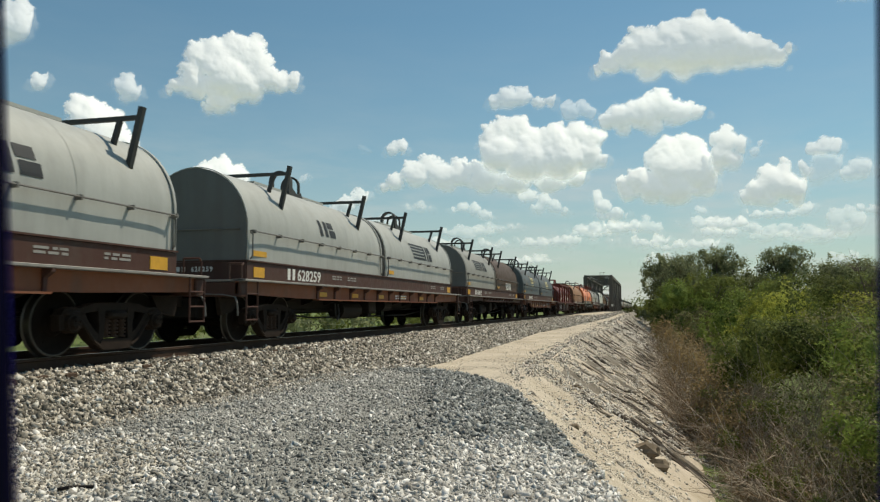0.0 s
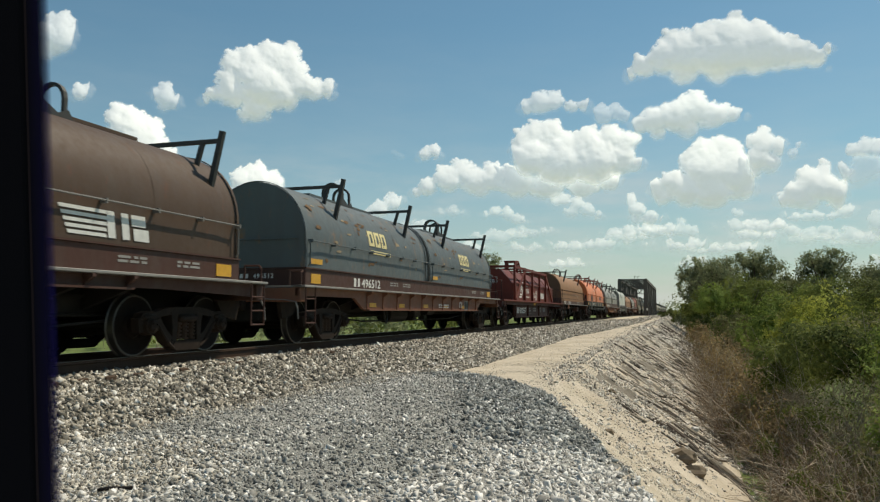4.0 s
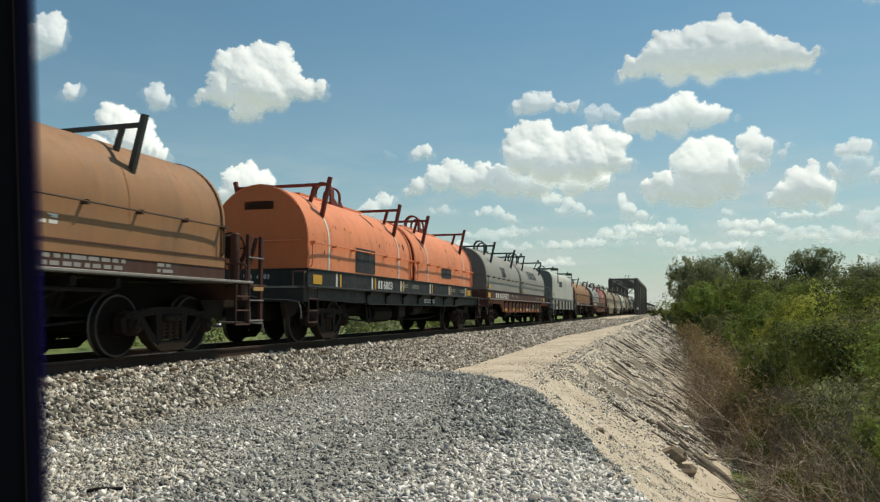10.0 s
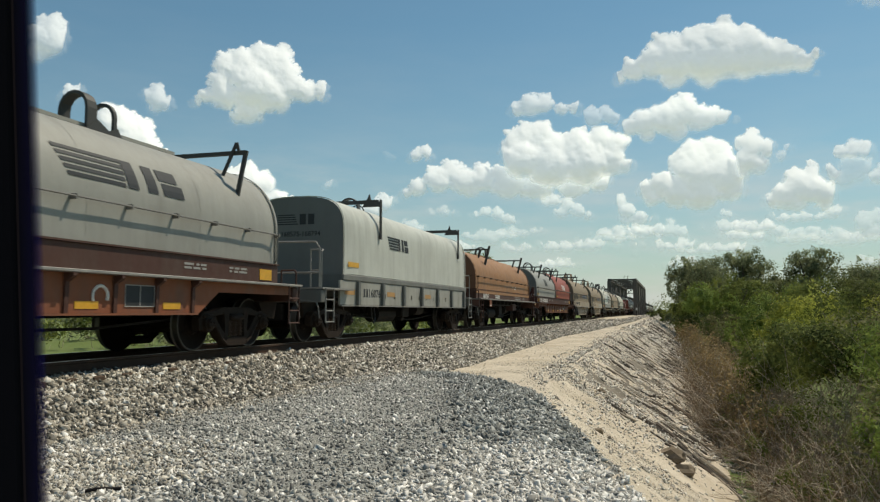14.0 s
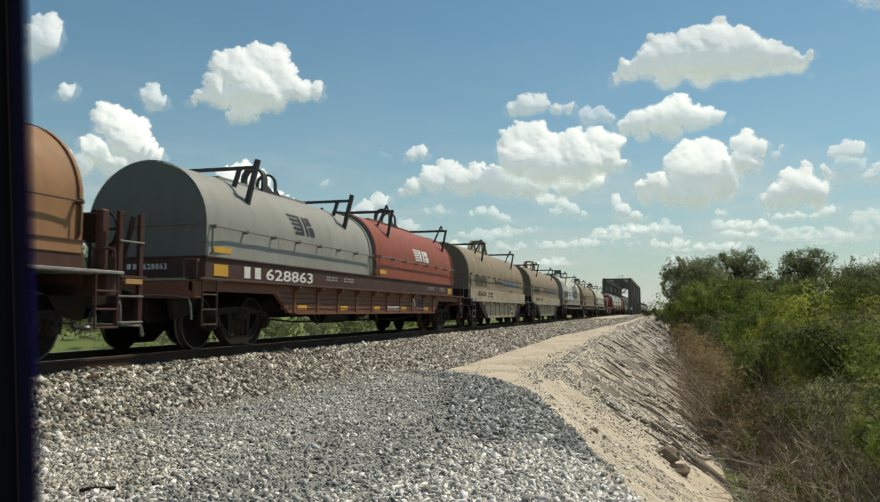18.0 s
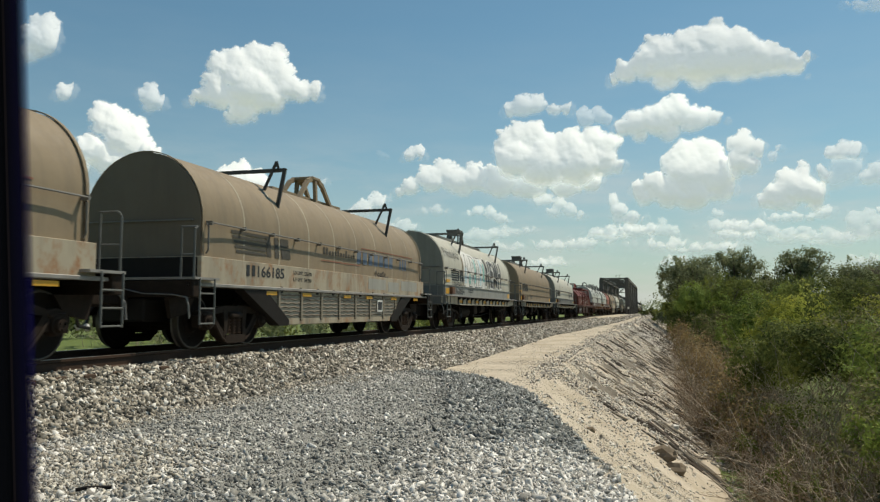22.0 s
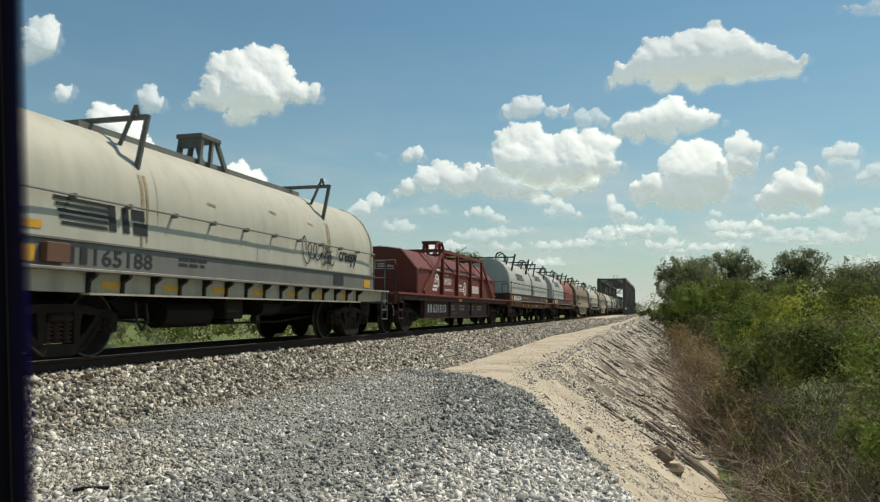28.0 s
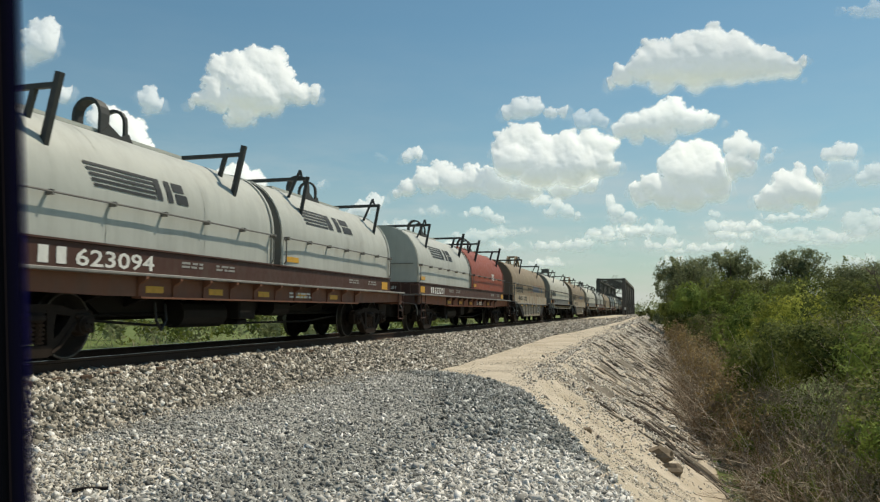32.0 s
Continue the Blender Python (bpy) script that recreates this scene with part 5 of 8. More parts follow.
    part("painted_bar", box(fresh(), 1.274, 1.279, -4.1, -3.35, 2.0, 2.08), "white_mark", h)
    bars(h, 1.278, -2.85, 1.90, 0.7, 0.026, 1, "white_mark", seed=3)
    bars(h, 1.278, -2.85, 1.76, 1.0, 0.026, 5, "white_mark", seed=4)
    bars(h, 1.278, -2.85, 1.40, 1.3, 0.026, 2, "white_mark", seed=8)
    bars(h, 1.278, -1.05, 1.56, 0.85, 0.08, 1, "white_mark", seed=5)
    for z0 in (1.46, 1.39):
        part("painted_bar", box(fresh(), 1.274, 1.279, -1.05, 0.12, z0, z0 + 0.035), "white_mark", h)
    for rad, wid in ((0.26, 0.07), (0.13, 0.05)):
        bm = fresh()
        for j in range(20):
            t0, t1 = j * math.tau / 20, (j + 1) * math.tau / 20
            q = [(1.279, 0.20 + 0.85 * d * math.cos(t), 1.50 + d * math.sin(t)) for t, d in ((t0, rad), (t1, rad), (t1, rad - wid), (t0, rad - wid))]
            bm.faces.new([bm.verts.new(p) for p in q])
        part("painted_ring", bm, "white_mark", h)
    y = 0.92
    for j in range(10):
        w, hh = (0.10, 0.24) if j < 4 else (0.145, 0.30)
        part("painted_block", box(fresh(), 1.274, 1.279, y, y + w, 1.36, 1.36 + hh), "white_mark", h)
        y += w + 0.045
    for k in range(1, 2):
        part("reflector", box(fresh(), 1.331, 1.336, a + 2.4 + k * 2.6, a + 2.85 + k * 2.6, 1.0, 1.1), "yellow", car)
    number(car, 1.144, a + 2.2, a + 3.85, 0.60, num, 0.27, "white_mark", 2)
    for k in range(4):
        bars(car, 1.147, a + 4.3 + k * 1.5, 0.80, 0.8, 0.07, 2, "grey_mark", seed=20 + k)
    part("sill_line", box(fresh(), 1.143, 1.147, a + 4.3, a + 5.4, 0.56, 0.575), "grey_mark", car)
    ep = fresh()
    for x0, x1, z0, z1 in ((-0.15, 0.55, 1.98, 1.995), (-0.15, 0.55, 2.25, 2.265), (-0.15, -0.135, 1.98, 2.265), (0.535, 0.55, 1.98, 2.265), (-0.08, 0.48, 2.05, 2.08), (-0.08, 0.40, 2.12, 2.15)):
        box(ep, x0, x1, a - 0.008, a - 0.003, z0, z1)
    part("end_placard", ep, "white_mark", car)
    part("corner_plate", box(fresh(), 0.2, 0.65, a - f - 0.01, a - f - 0.003, 0.98, 1.10), "yellow", car)
    return car


def long_hood(i, num, label):
    """One long tan hood over an open dark frame."""
    spec = spec_of(i, label=label, body="body_brown", sill="body_brown", steps="body_brown", set=(2.3, 2.2), rod="brown", board=True, bracket_mat="bracket", over=(0.5, 0.5) if i != 9 else (0.3, 0.5), low=1.06, gussets=5, tape=False, corner_tape=False, open=True, rail=1.5, ladder=True, end_sheet="rust_end", trim="tan", seam=2.4, seam_mat="tan")
    car, a, b = car_base(spec, *REACH[i])
    sides(car, a, b, spec)
    h = hood(car, "round", a, b, "tan", spec)
    part("hood_skirt", box(fresh(), -1.2, 1.2, a + 0.01, b - 0.01, 1.40, 1.578, 0.006), "tan", car)
    number(car, 1.189, a + 1.68, a + 2.21, 1.23, num, 0.18, "white_mark", 3)
    bars(car, 1.19, a + 3.5, 1.33, 0.9, 0.05, 2, "white_mark", seed=i)
    bars(car, 1.19, b - 4.0, 1.33, 1.5, 0.055, 2, "grey_mark", seed=i + 3)
    bars(car, 1.19, b - 1.8, 1.33, 0.4, 0.05, 2, "grey_mark", seed=i + 4)
    part("placard", box(box(fresh(), 1.465, 1.472, a + 1.15, a + 1.55, 0.86, 1.14, 0.01), 1.472, 1.475, a + 1.24, a + 1.46, 1.0, 1.1), "sill_red", car, "small red-brown placard board")
    bars(car, 1.478, a + 1.19, 0.90, 0.3, 0.03, 1, "white_mark", seed=2)
    bars(h, 1.175, 1.5, 1.85, 0.8, 0.05, 2, "white_mark", seed=6)
    part("valve_box", box(fresh(), 0.95, 1.3, 0.9, 1.7, 0.70, 1.02, 0.03), "body_brown", car, "rusty brake valve box")
    part("side_pipe", tube(fresh(), [(1.15, a + 2.8, 0.95), (1.15, b - 2.8, 0.95)], 0.03), "steel_dark", car)
    for k in range(10):
        dg = fresh()
        y = a + 2.9 + k * (b - a - 5.8) / 10
        beam(dg, (1.2, y, 1.14), (0.5, y + 0.5, 0.72), 0.05, 0.05)
        part("outrigger", dg, "steel_dark", car)
    return car


def corrugated_car(i, num):
    """Beige car with a deep corrugated side below the hood."""
    spec = spec_of(i, label="dusty beige steel coil car with rust-streaked corrugated sides", body="beige_pale", sill="beige_pale", steps="body_grey", set=(2.9, 2.8), brackets=("vee", "vee"), loop="ark", loop_mat="beige", loop_at=0.2, seam=1.35, seam_mat="sill_pale", seam_wide=0.022, trim="beige", over=(0.5, 0.5), plate=0.105, end_mat="steel_dark", end_sheet="shaded_beige")
    car, a, b = car_base(spec, *REACH[i])
    f, r = spec["over"]
    part("frame_band", box(fresh(), -1.24, 1.24, a - 0.1, b + 0.1, 1.06, 1.545, 0.006), "beige_pale", car, "pale rust-streaked side band")
    for s in (-1, 1):
        x0, x1 = (1.245, 1.30) if s > 0 else (-1.30, -1.245)
        part("side_ledge", box(fresh(), x0, x1, a - f, b + r, 1.04, 1.10, 0.01), "walk_grey", car)
        t0, t1 = a + 2.6, b - 2.6
        pts = [(a + 1.9, 1.035), (b - 1.9, 1.035), (t1 + 0.45, 0.80), (t1 - 0.15, 0.36), (t0 + 0.15, 0.36), (t0 - 0.45, 0.80)]
        xs0, xs1 = (1.16, 1.22) if s > 0 else (-1.22, -1.16)
        side = part("side_panel", prism(fresh(), pts, "x", xs0, xs1), "panel_grey", car)
        # wavy horizontal ribs between upright posts
        for k in range(6):
            z = 0.53 + k * 0.082
            bm = fresh()
            n = 70
            top, bot = [], []
            p0, p1 = t0 - 0.1, t1 + 0.1
            for j in range(n + 1):
                y = p0 + (p1 - p0) * j / n
                dz = 0.012 * math.sin(j * 1.7 + k)
                xo = s * 1.226
                top.append([bm.verts.new((xo, y, z + dz)), bm.verts.new((xo + s * 0.017, y, z + 0.022 + dz)), bm.verts.new((xo, y, z + 0.04 + dz))])
            for p, q in zip(top, top[1:]):
                bm.faces.new((p[0], p[1], q[1], q[0]))
                bm.faces.new((p[1], p[2], q[2], q[1]))
            # The ribs' shadow lines are put into their dark beige colour.
            part("corrugation", bm, "shaded_beige", side)
        for k in range(7):
            bm = fresh()
            y, w, n = t0 + (t1 - t0) * k / 7 + 0.05, (t1 - t0) / 7 - 0.1, 22
            row = [(bm.verts.new((s * (1.2215 + 0.012 * (j % 2)), y + w * j / (2 * n), 0.5)), bm.verts.new((s * (1.2215 + 0.012 * (j % 2)), y + w * j / (2 * n), 1.03))) for j in range(2 * n + 1)]
            for p, q in zip(row, row[1:]):
                bm.faces.new((p[0], q[0], q[1], p[1]) if s > 0 else (p[0], p[1], q[1], q[0]))
            part("fluted_sheet", bm, "flute_grey", side)
        pm = stored(("corrugated_post", s), lambda: mesh_of("side_post", box(fresh(), min(s * 1.222, s * 1.262), max(s * 1.222, s * 1.262), -0.045, 0.045, 0.44, 1.035, 0.006), "panel_grey"))
        for k in range(8):
            put("side_post", pm, side, m=pose(0, t0 + (t1 - t0) * k / 7, 0))
        part("lower_plate", box(fresh(), min(s * 1.222, s * 1.236), max(s * 1.222, s * 1.236), t0 + 0.1, t1 - 0.1, 0.37, 0.49), "beige_pale", side)
        for y, w in ((t0 - 0.45, 1), (t1 + 0.45, -1)):
            part("end_flare", prism(fresh(), [(y - w * 0.95, 1.03), (y - w * 0.1, 1.03), (y + w * 0.85, 0.46), (y + w * 0.85, 0.35), (y + w * 0.45, 0.35)], "x", min(s * 1.05, s * 1.268), max(s * 1.05, s * 1.268)), "steel_dark", side)
    h = hood(car, "round", a, b, "beige", spec)
    emblem(h, "round", a + 0.9, a + 2.2, a + 3.2, 0.14, 0.54, "faint_mark")
    for k in range(12):
        y = -1.3 + k * 0.16
        part("painted_block", decal(fresh(), "round", [(y, 0.38), (y + 0.10, 0.38), (y + 0.10, 0.47 + (0.07 if k in (0, 1, 5, 8) else 0)), (y, 0.47 + (0.07 if k in (0, 1, 5, 8) else 0))], 2), "faint_mark", h)
    for k in range(10):
        y, w = (0.72 + k * 0.40, 0.27) if k < 7 else (4.0 + (k - 7) * 0.23, 0.13)
        part("painted_block", decal(fresh(), "round", [(y, 0.28), (y + w, 0.28), (y + w, 0.62), (y, 0.62)], 4), "blue_mark", h, "faded blue painted block")
    bm = fresh()
    decal(bm, "round", [(-1.4, 0.22), (0.9, 0.22), (0.9, 0.245), (-1.4, 0.245)], 1)
    decal(bm, "round", [(0.9, 0.22), (0.93, 0.22), (1.05, 0.68), (1.02, 0.68)], 3)
    decal(bm, "round", [(1.02, 0.68), (5.2, 0.68), (5.2, 0.705), (1.02, 0.705)], 1)
    part("painted_line", bm, "red_mark", h)
    number(car, 1.244, a + 1.75, a + 2.8, 1.28, num, 0.20, "dark_mark")
    for z, text, w in ((1.385, "LD LMT 226200", 0.86), (1.245, "LT WT  59700", 0.84)):
        me = words(text, 0.115, "faint_mark")
        k = w / (max(v.co.y for v in me.vertices) - min(v.co.y for v in me.vertices))
        me.transform(Matrix.Diagonal((1, k, 1, 1)))
        put("weight_stencil", me, car, m=pose(1.244, a + 3.2, z))
    scribble(h, 2.0, -0.02, 0.2, 5, 0.9, "dark_mark", i)
    if i == 12:
        for y, d, z in ((b - 4.7, 1.3, 1.2), (b - 3.2, 0.9, 1.16), (b - 2.1, 1.5, 1.22)):
            part("faded_patch", box(fresh(), 1.2405, 1.243, y, y + d, z, z + 0.28), "slab_pale", car, "patch of faded white paint")
    for y in (t0 - 0.55, t0 + 1.0, t0 + 3.2, b - 4.9, b - 3.0, b - 1.0):
        part("reflector", box(fresh(), 1.264, 1.269, y, y + 0.42, 0.945, 1.015), "yellow", car)
    part("data_square", box(fresh(), 1.264, 1.270, b - 4.1, b - 3.72, 0.62, 0.92), "white_mark", car, "white framed data panel")
    part("data_square_field", box(fresh(), 1.271, 1.274, b - 4.06, b - 3.76, 0.66, 0.88), "dark_mark", car)
    return car


def white_hood(i, num, mat, label, graffiti=0, striped=True):
    """One long pale hood over a grey frame with upright posts."""
    spec = spec_of(i, label=label, body="band_pale" if graffiti == 1 else "beige" if mat == "beige" else "band_grey", sill="sill_pale" if mat != "beige" else "beige_pale", tape_span=(0.26, 0.72), rib="steel_dark", bracket_mat="bracket_grey", board_mat="band_grey", steps="body_grey", end_mat="band_grey" if mat == "white" else "shaded_beige", end_sheet="shaded_white_end" if mat == "white" else None, set=(2.75, 2.85), brackets=("vee", "vee"), loop="small_ark", loop_at=-0.25, trim=mat, seam=3.0, low=0.885, span=1.45, gussets=15, post_gusset=True, over=(0.55, 0.55), hood_label="", board_half=4.4)
    car, a, b = car_base(spec, *REACH[i])
    sides(car, a, b, spec)
    h = hood(car, "round", a, b, mat, spec)
    if striped:
        emblem(h, "round", a + 0.95, a + 2.0, a + 2.85, 0.2, 0.56, "dark_mark")
    number(car, 1.189, a + 1.7, a + 2.95, 1.26, num, 0.22, "dark_mark")
    bars(car, 1.19, a + 3.6, 1.44, 0.8, 0.05, 2, "dark_mark", seed=i)
    part("hood_tape", box(fresh(), 1.175, 1.182, -5.9, -5.35, 1.66, 1.76), "yellow", h)
    part("hood_mark", box(box(fresh(), -0.45, -0.22, a - 0.006, a - 0.002, 2.52, 2.80), -0.1, 0.12, a - 0.006, a - 0.002, 2.52, 2.80), "dark_mark", car)
    part("tool_box", box(fresh(), 1.19, 1.30, a + 0.75, a + 1.15, 1.25, 1.50, 0.01), "rust_end", car, "small rusty box")
    for y in (-(b - a) / 2 + 2.75, (b - a) / 2 - 2.85):
        part("rust_run", decal(fresh(), "round", [(y - 0.075, 0.0), (y - 0.03, 0.0), (y - 0.02, 1.12), (y - 0.085, 1.12)], 9, 0.012), "rust_streak", h)
        part("rust_run", decal(fresh(), "round", [(y + 0.05, 0.1), (y + 0.075, 0.1), (y + 0.09, 1.12), (y + 0.02, 1.12)], 9, 0.012), "rust_streak", h)
    for y, q in ((0.55, 1.05), (2.25, 1.0), (-1.7, 0.9)):
        part("rust_spot", decal(fresh(), "round", [(y, q), (y + 0.26, q - 0.03), (y + 0.25, q + 0.02), (y, q + 0.04)], 2, 0.012), "rust_streak", h)
    if graffiti == 1:
        # big block graffiti in white, teal and black, and a looping script tag
        for k in range(4):
            y = -3.3 + k * 0.93
            top = (1.42, 1.36, 1.30, 1.28)[k]
            part("graffiti_ground", decal(fresh(), "round", [(y, 0.02), (y + 0.93, 0.02), (y + 0.93 - 0.06 * (k == 3), top), (y - 0.05 * (k == 0), top)], 9, 0.013), "white_mark", h)
        sprayed(h, "round", "ARID", -3.25, 0.10, 1.62, "dark_mark", 0.98, 0.0, 0.065, 0.016, "graffiti_shadow")
        sprayed(h, "round", "ARID", -3.25, 0.10, 1.62, "white_mark", 0.98, 0.0, 0.035, 0.020)
        for y0, y1, s0, s1, m in ((-3.12, -2.92, 0.15, 0.75, "pale_blue_mark"), (-2.45, -2.22, 0.15, 0.55, "teal_mark"), (-1.55, -1.3, 0.2, 1.15, "teal_mark"), (-0.55, -0.3, 0.15, 1.2, "pale_blue_mark"), (0.02, 0.30, 0.3, 1.05, "teal_mark")):
            part("graffiti_fill", decal(fresh(), "round", [(y0, s0), (y1, s0), (y1 - 0.04, s1), (y0 + 0.02, s1)], 8, 0.025), m, h)
        # second word in fat dark letters with a white halo
        sprayed(h, "round", "NEMH", 0.52, 0.17, 1.50, "white_mark", 0.76, 0.0, 0.13, 0.015, "graffiti_halo", bulge=0.06, space=1.17)
        sprayed(h, "round", "NEMH", 0.52, 0.17, 1.50, "charcoal_mark", 0.76, 0.0, 0.062, 0.021, bulge=0.06, space=1.17)
        for y0, s0, y1, s1 in ((0.75, 0.62, 1.3, 0.74), (1.75, 0.38, 2.2, 0.5), (2.3, 0.55, 3.0, 0.42), (3.3, 0.48, 3.85, 0.58)):
            part("graffiti_gleam", decal(fresh(), "round", [(y0, s0), (y1, s1), (y1, s1 + 0.04), (y0, s0 + 0.04)], 2, 0.026), "white_mark", h)
        sprayed(h, "round", "Philadelphia", -6.0, 0.98, 0.52, "dark_mark", 0.88, 0.28, -0.006)
        scribble(h, -5.0, 0.02, 0.2, 7, 1.4, "dark_mark", 9)
    elif graffiti == 2:
        scribble(h, 1.9, 0.20, 0.60, 3, 0.8, "dark_mark", 4)
        scribble(h, 2.85, 0.18, 0.26, 4, 0.62, "dark_mark", 5)
        scribble(h, 2.95, 0.42, 0.24, 3, 0.4, "dark_mark", 6)
        part("data_square", box(fresh(), 1.189, 1.193, b - 2.6, b - 2.0, 1.26, 1.50), "dark_mark", car, "black framed data panel")
        sprayed(h, "round", "creepy", 3.82, 0.30, 0.46, "dark_mark", 0.9, 0.15, 0.012)
    return car


def scribble(h, y, s, tall, loops, wide, mat, seed):
    """A looping spray-can line on the hood."""
    r = random.Random(seed)
    bm = fresh()
    prev = None
    n = loops * 9
    for k in range(n + 1):
        t = k / 9 * math.tau
        yy = y + wide * k / n + 0.55 * wide / loops * math.cos(t)
        ss = s + tall * (0.35 + 0.3 * math.sin(t) * (1 if (k // 9) % 3 else 1.7)) + r.uniform(-0.01, 0.01)
        if prev:
            dy, ds = yy - prev[0], ss - prev[1]
            d = math.hypot(dy, ds) or 1
            oy, os_ = -ds / d * 0.016, dy / d * 0.016
            q = [(prev[0] - oy, prev[1] - os_), (yy - oy, ss - os_), (yy + oy, ss + os_), (prev[0] + oy, prev[1] + os_)]
            bm.faces.new([bm.verts.new((on_hood("round", b, 0.022)[0], a, on_hood("round", b, 0.022)[1])) for a, b in q])
        prev = (yy, ss)
    return part("graffiti_tag", bm, mat, h)


def slab_car(i, num):
    """Pale slab-sided hood over a grey frame with wide posts."""
    spec = spec_of(i, label="pale grey slab-sided steel coil car with a tall smooth hood", body="body_grey", sill="body_grey", steps="walk_grey", set=(2.3, 1.1), brackets=("flat", "flat"), loop="flat_hoop", loop_at=-2.2, trim="green_grey", over=(1.5, 0.25), board=False, end_mat="body_grey", end_sheet="shaded_slab_end", trucks=(-0.25, 1.0))
    car, a, b = car_base(spec, *REACH[i])
    part("frame_band", box(fresh(), -1.19, 1.19, a, b, 1.0, 1.54, 0.006), "body_grey", car)
    for s in (-1, 1):
        x0, x1 = (1.20, 1.25) if s > 0 else (-1.25, -1.20)
        side = part("side_panel", box(fresh(), x0, x1, a - 0.25, b, 0.82, 1.385, 0.006), "slab_pale", car)
        part("top_ledge", box(fresh(), min(x0, x1 + 0.07 * s), max(x1, x0 + 0.07 * s), a - 0.1, b, 1.39, 1.535, 0.02), "band_grey", car)
        part("lower_flange", box(fresh(), min(x0, x1 + 0.07 * s), max(x1, x0 + 0.07 * s), a - 0.2, b, 0.785, 0.817), "walk_grey", side)
        pm = stored(("slab_post", s), lambda: mesh_of("side_post", box(fresh(), min(s * 1.25, s * 1.33), max(s * 1.25, s * 1.33), -0.075, 0.075, 0.82, 1.385, 0.008), "body_grey"))
        for k in range(7):
            put("side_post", pm, side, m=pose(0, a + 0.75 + k * (b - a - 1.15) / 6, 0))
            if s > 0 and k in (0, 2, 4):
                part("reflector", box(fresh(), 1.251, 1.256, a + 0.75 + (k - 1) * (b - a - 1.15) / 6 + (0.95 if k == 0 else 0.4), a + 0.75 + (k - 1) * (b - a - 1.15) / 6 + (1.55 if k == 0 else 1.0), 1.06, 1.18), "yellow_faded", side)
        rl = fresh()
        yo = a - spec["over"][0]
        tube(rl, [(s * 1.32, yo, 1.18), (s * 1.32, yo, 2.02), (s * 1.22, yo, 2.16), (0, yo, 2.18)], 0.022)
        bar(rl, (s * 1.32, yo, 1.5), (0, yo, 1.5), 0.02)
        part("end_railing", rl, "walk_grey", car)
    part("railing_post", box(fresh(), -0.04, 0.04, a - 1.72, a - 1.66, 1.18, 2.1), "steel_dark", car)
    h = hood(car, "slab", a, b, "green_grey", spec)
    emblem(h, "slab", -2.68, -1.80, -0.94, 0.80, 1.14, "dark_mark")
    part("hood_tape", box(fresh(), 1.226, 1.232, -5.35, -4.7, 1.72, 1.84), "yellow", h)
    number(car, 1.252, a + 1.55, a + 2.5, 1.02, num, 0.2, "dark_mark")
    em = fresh()
    for k in range(5):
        box(em, -0.5, -0.05 + 0.02 * k, a - 0.013, a - 0.009, 2.95 - k * 0.055, 2.975 - k * 0.055)
    for k in range(2):
        box(em, 0.08 + k * 0.22, 0.24 + k * 0.22, a - 0.013, a - 0.009, 2.73, 2.98)
    rng = words("168575-168794", 0.165, "dark_mark", 0.002)
    rng.transform(Matrix.Rotation(radians(-90), 4, "Z"))
    put("number_range", rng, car, m=pose(-0.42, a - 0.011, 2.45))
    for k in range(2):
        box(em, -0.78 + k * 0.16, -0.68 + k * 0.16, a - 0.013, a - 0.009, 2.45, 2.56)
    part("end_stencil", em, "dark_mark", car)
    return car


G, L = "grey", "light_grey"
duo(0, 3.93, (L, L), "grey two-hood steel coil car on a brown frame", [(1, None, -0.42, 0.54, 0.73, 1.12, "dark_mark")], ("628041", -4.9, -3.8, 0.2), gussets=9)
duo(1, 21.18, (L, L), "grey two-hood steel coil car on a red-brown frame", [(0, None, -0.41, 0.52, 0.80, 1.18, "dark_mark"), (1, -1.28, 0.30, 1.20, 0.74, 1.25, "dark_mark")], ("628259", -5.85, -4.61, 0.24), gussets=11)
duo(2, 38.89, (G, "brown"), "steel coil car with one grey and one rusty brown hood", [(0, -1.52, -0.05, 1.22, 0.84, 1.29, "dark_mark"), (1, -0.71, 0.17, 1.02, 0.10, 0.46, "white_mark")], ("169619", -4.74, -3.69, 0.22), sill="body_brown", low=0.99, tape=False, gussets=11, stand=((-2.17, 2.41), (-2.07, 2.76)))
car_d, hoods_d = duo(3, 56.4, ("slate", "slate"), "dark slate steel coil car with rust patches", [], ("496512", -5.2, -4.0, 0.2), rod="slate", sill="sill_mid", gussets=11, belly=True, low=0.72, stand=((-2.2, 2.4), (-2.16, 2.95)))
for h in hoods_d:
    for k in range(3):
        y = -0.55 + k * 0.42
        bm = fresh()
        for p, q, u, w in ((0.0, 0.11, 0.74, 1.13), (0.24, 0.35, 0.74, 1.13), (0.11, 0.24, 0.74, 0.82), (0.11, 0.24, 1.05, 1.13)):
            decal(bm, "round", [(y + p, u), (y + q, u), (y + q, w), (y + p, w)], 4)
        part("painted_block", bm, "yellow_mark", h, "cream painted block")
    rk = random.Random(12)
    for j in range(46):
        q = rk.uniform(0.9, 1.75) if j < 34 else rk.uniform(0.1, 0.9)
        part("rust_bloom", chip(fresh(), rk.uniform(-3.6, 3.4), q, rk.uniform(0.05, 0.42), rk.uniform(0.03, 0.13), rk.uniform(-0.6, 0.6), j), "rust_streak" if j % 3 == 0 else "rust_bloom", h)
    part("painted_underline", decal(fresh(), "round", [(-0.45, 0.55), (0.89, 0.55), (0.89, 0.64), (-0.45, 0.64)], 3), "yellow_mark", h)
framed_car(4, "631537")
lower(long_hood(5, "7518", "tan long-hood steel coil car on a dark frame"), (0.925,))
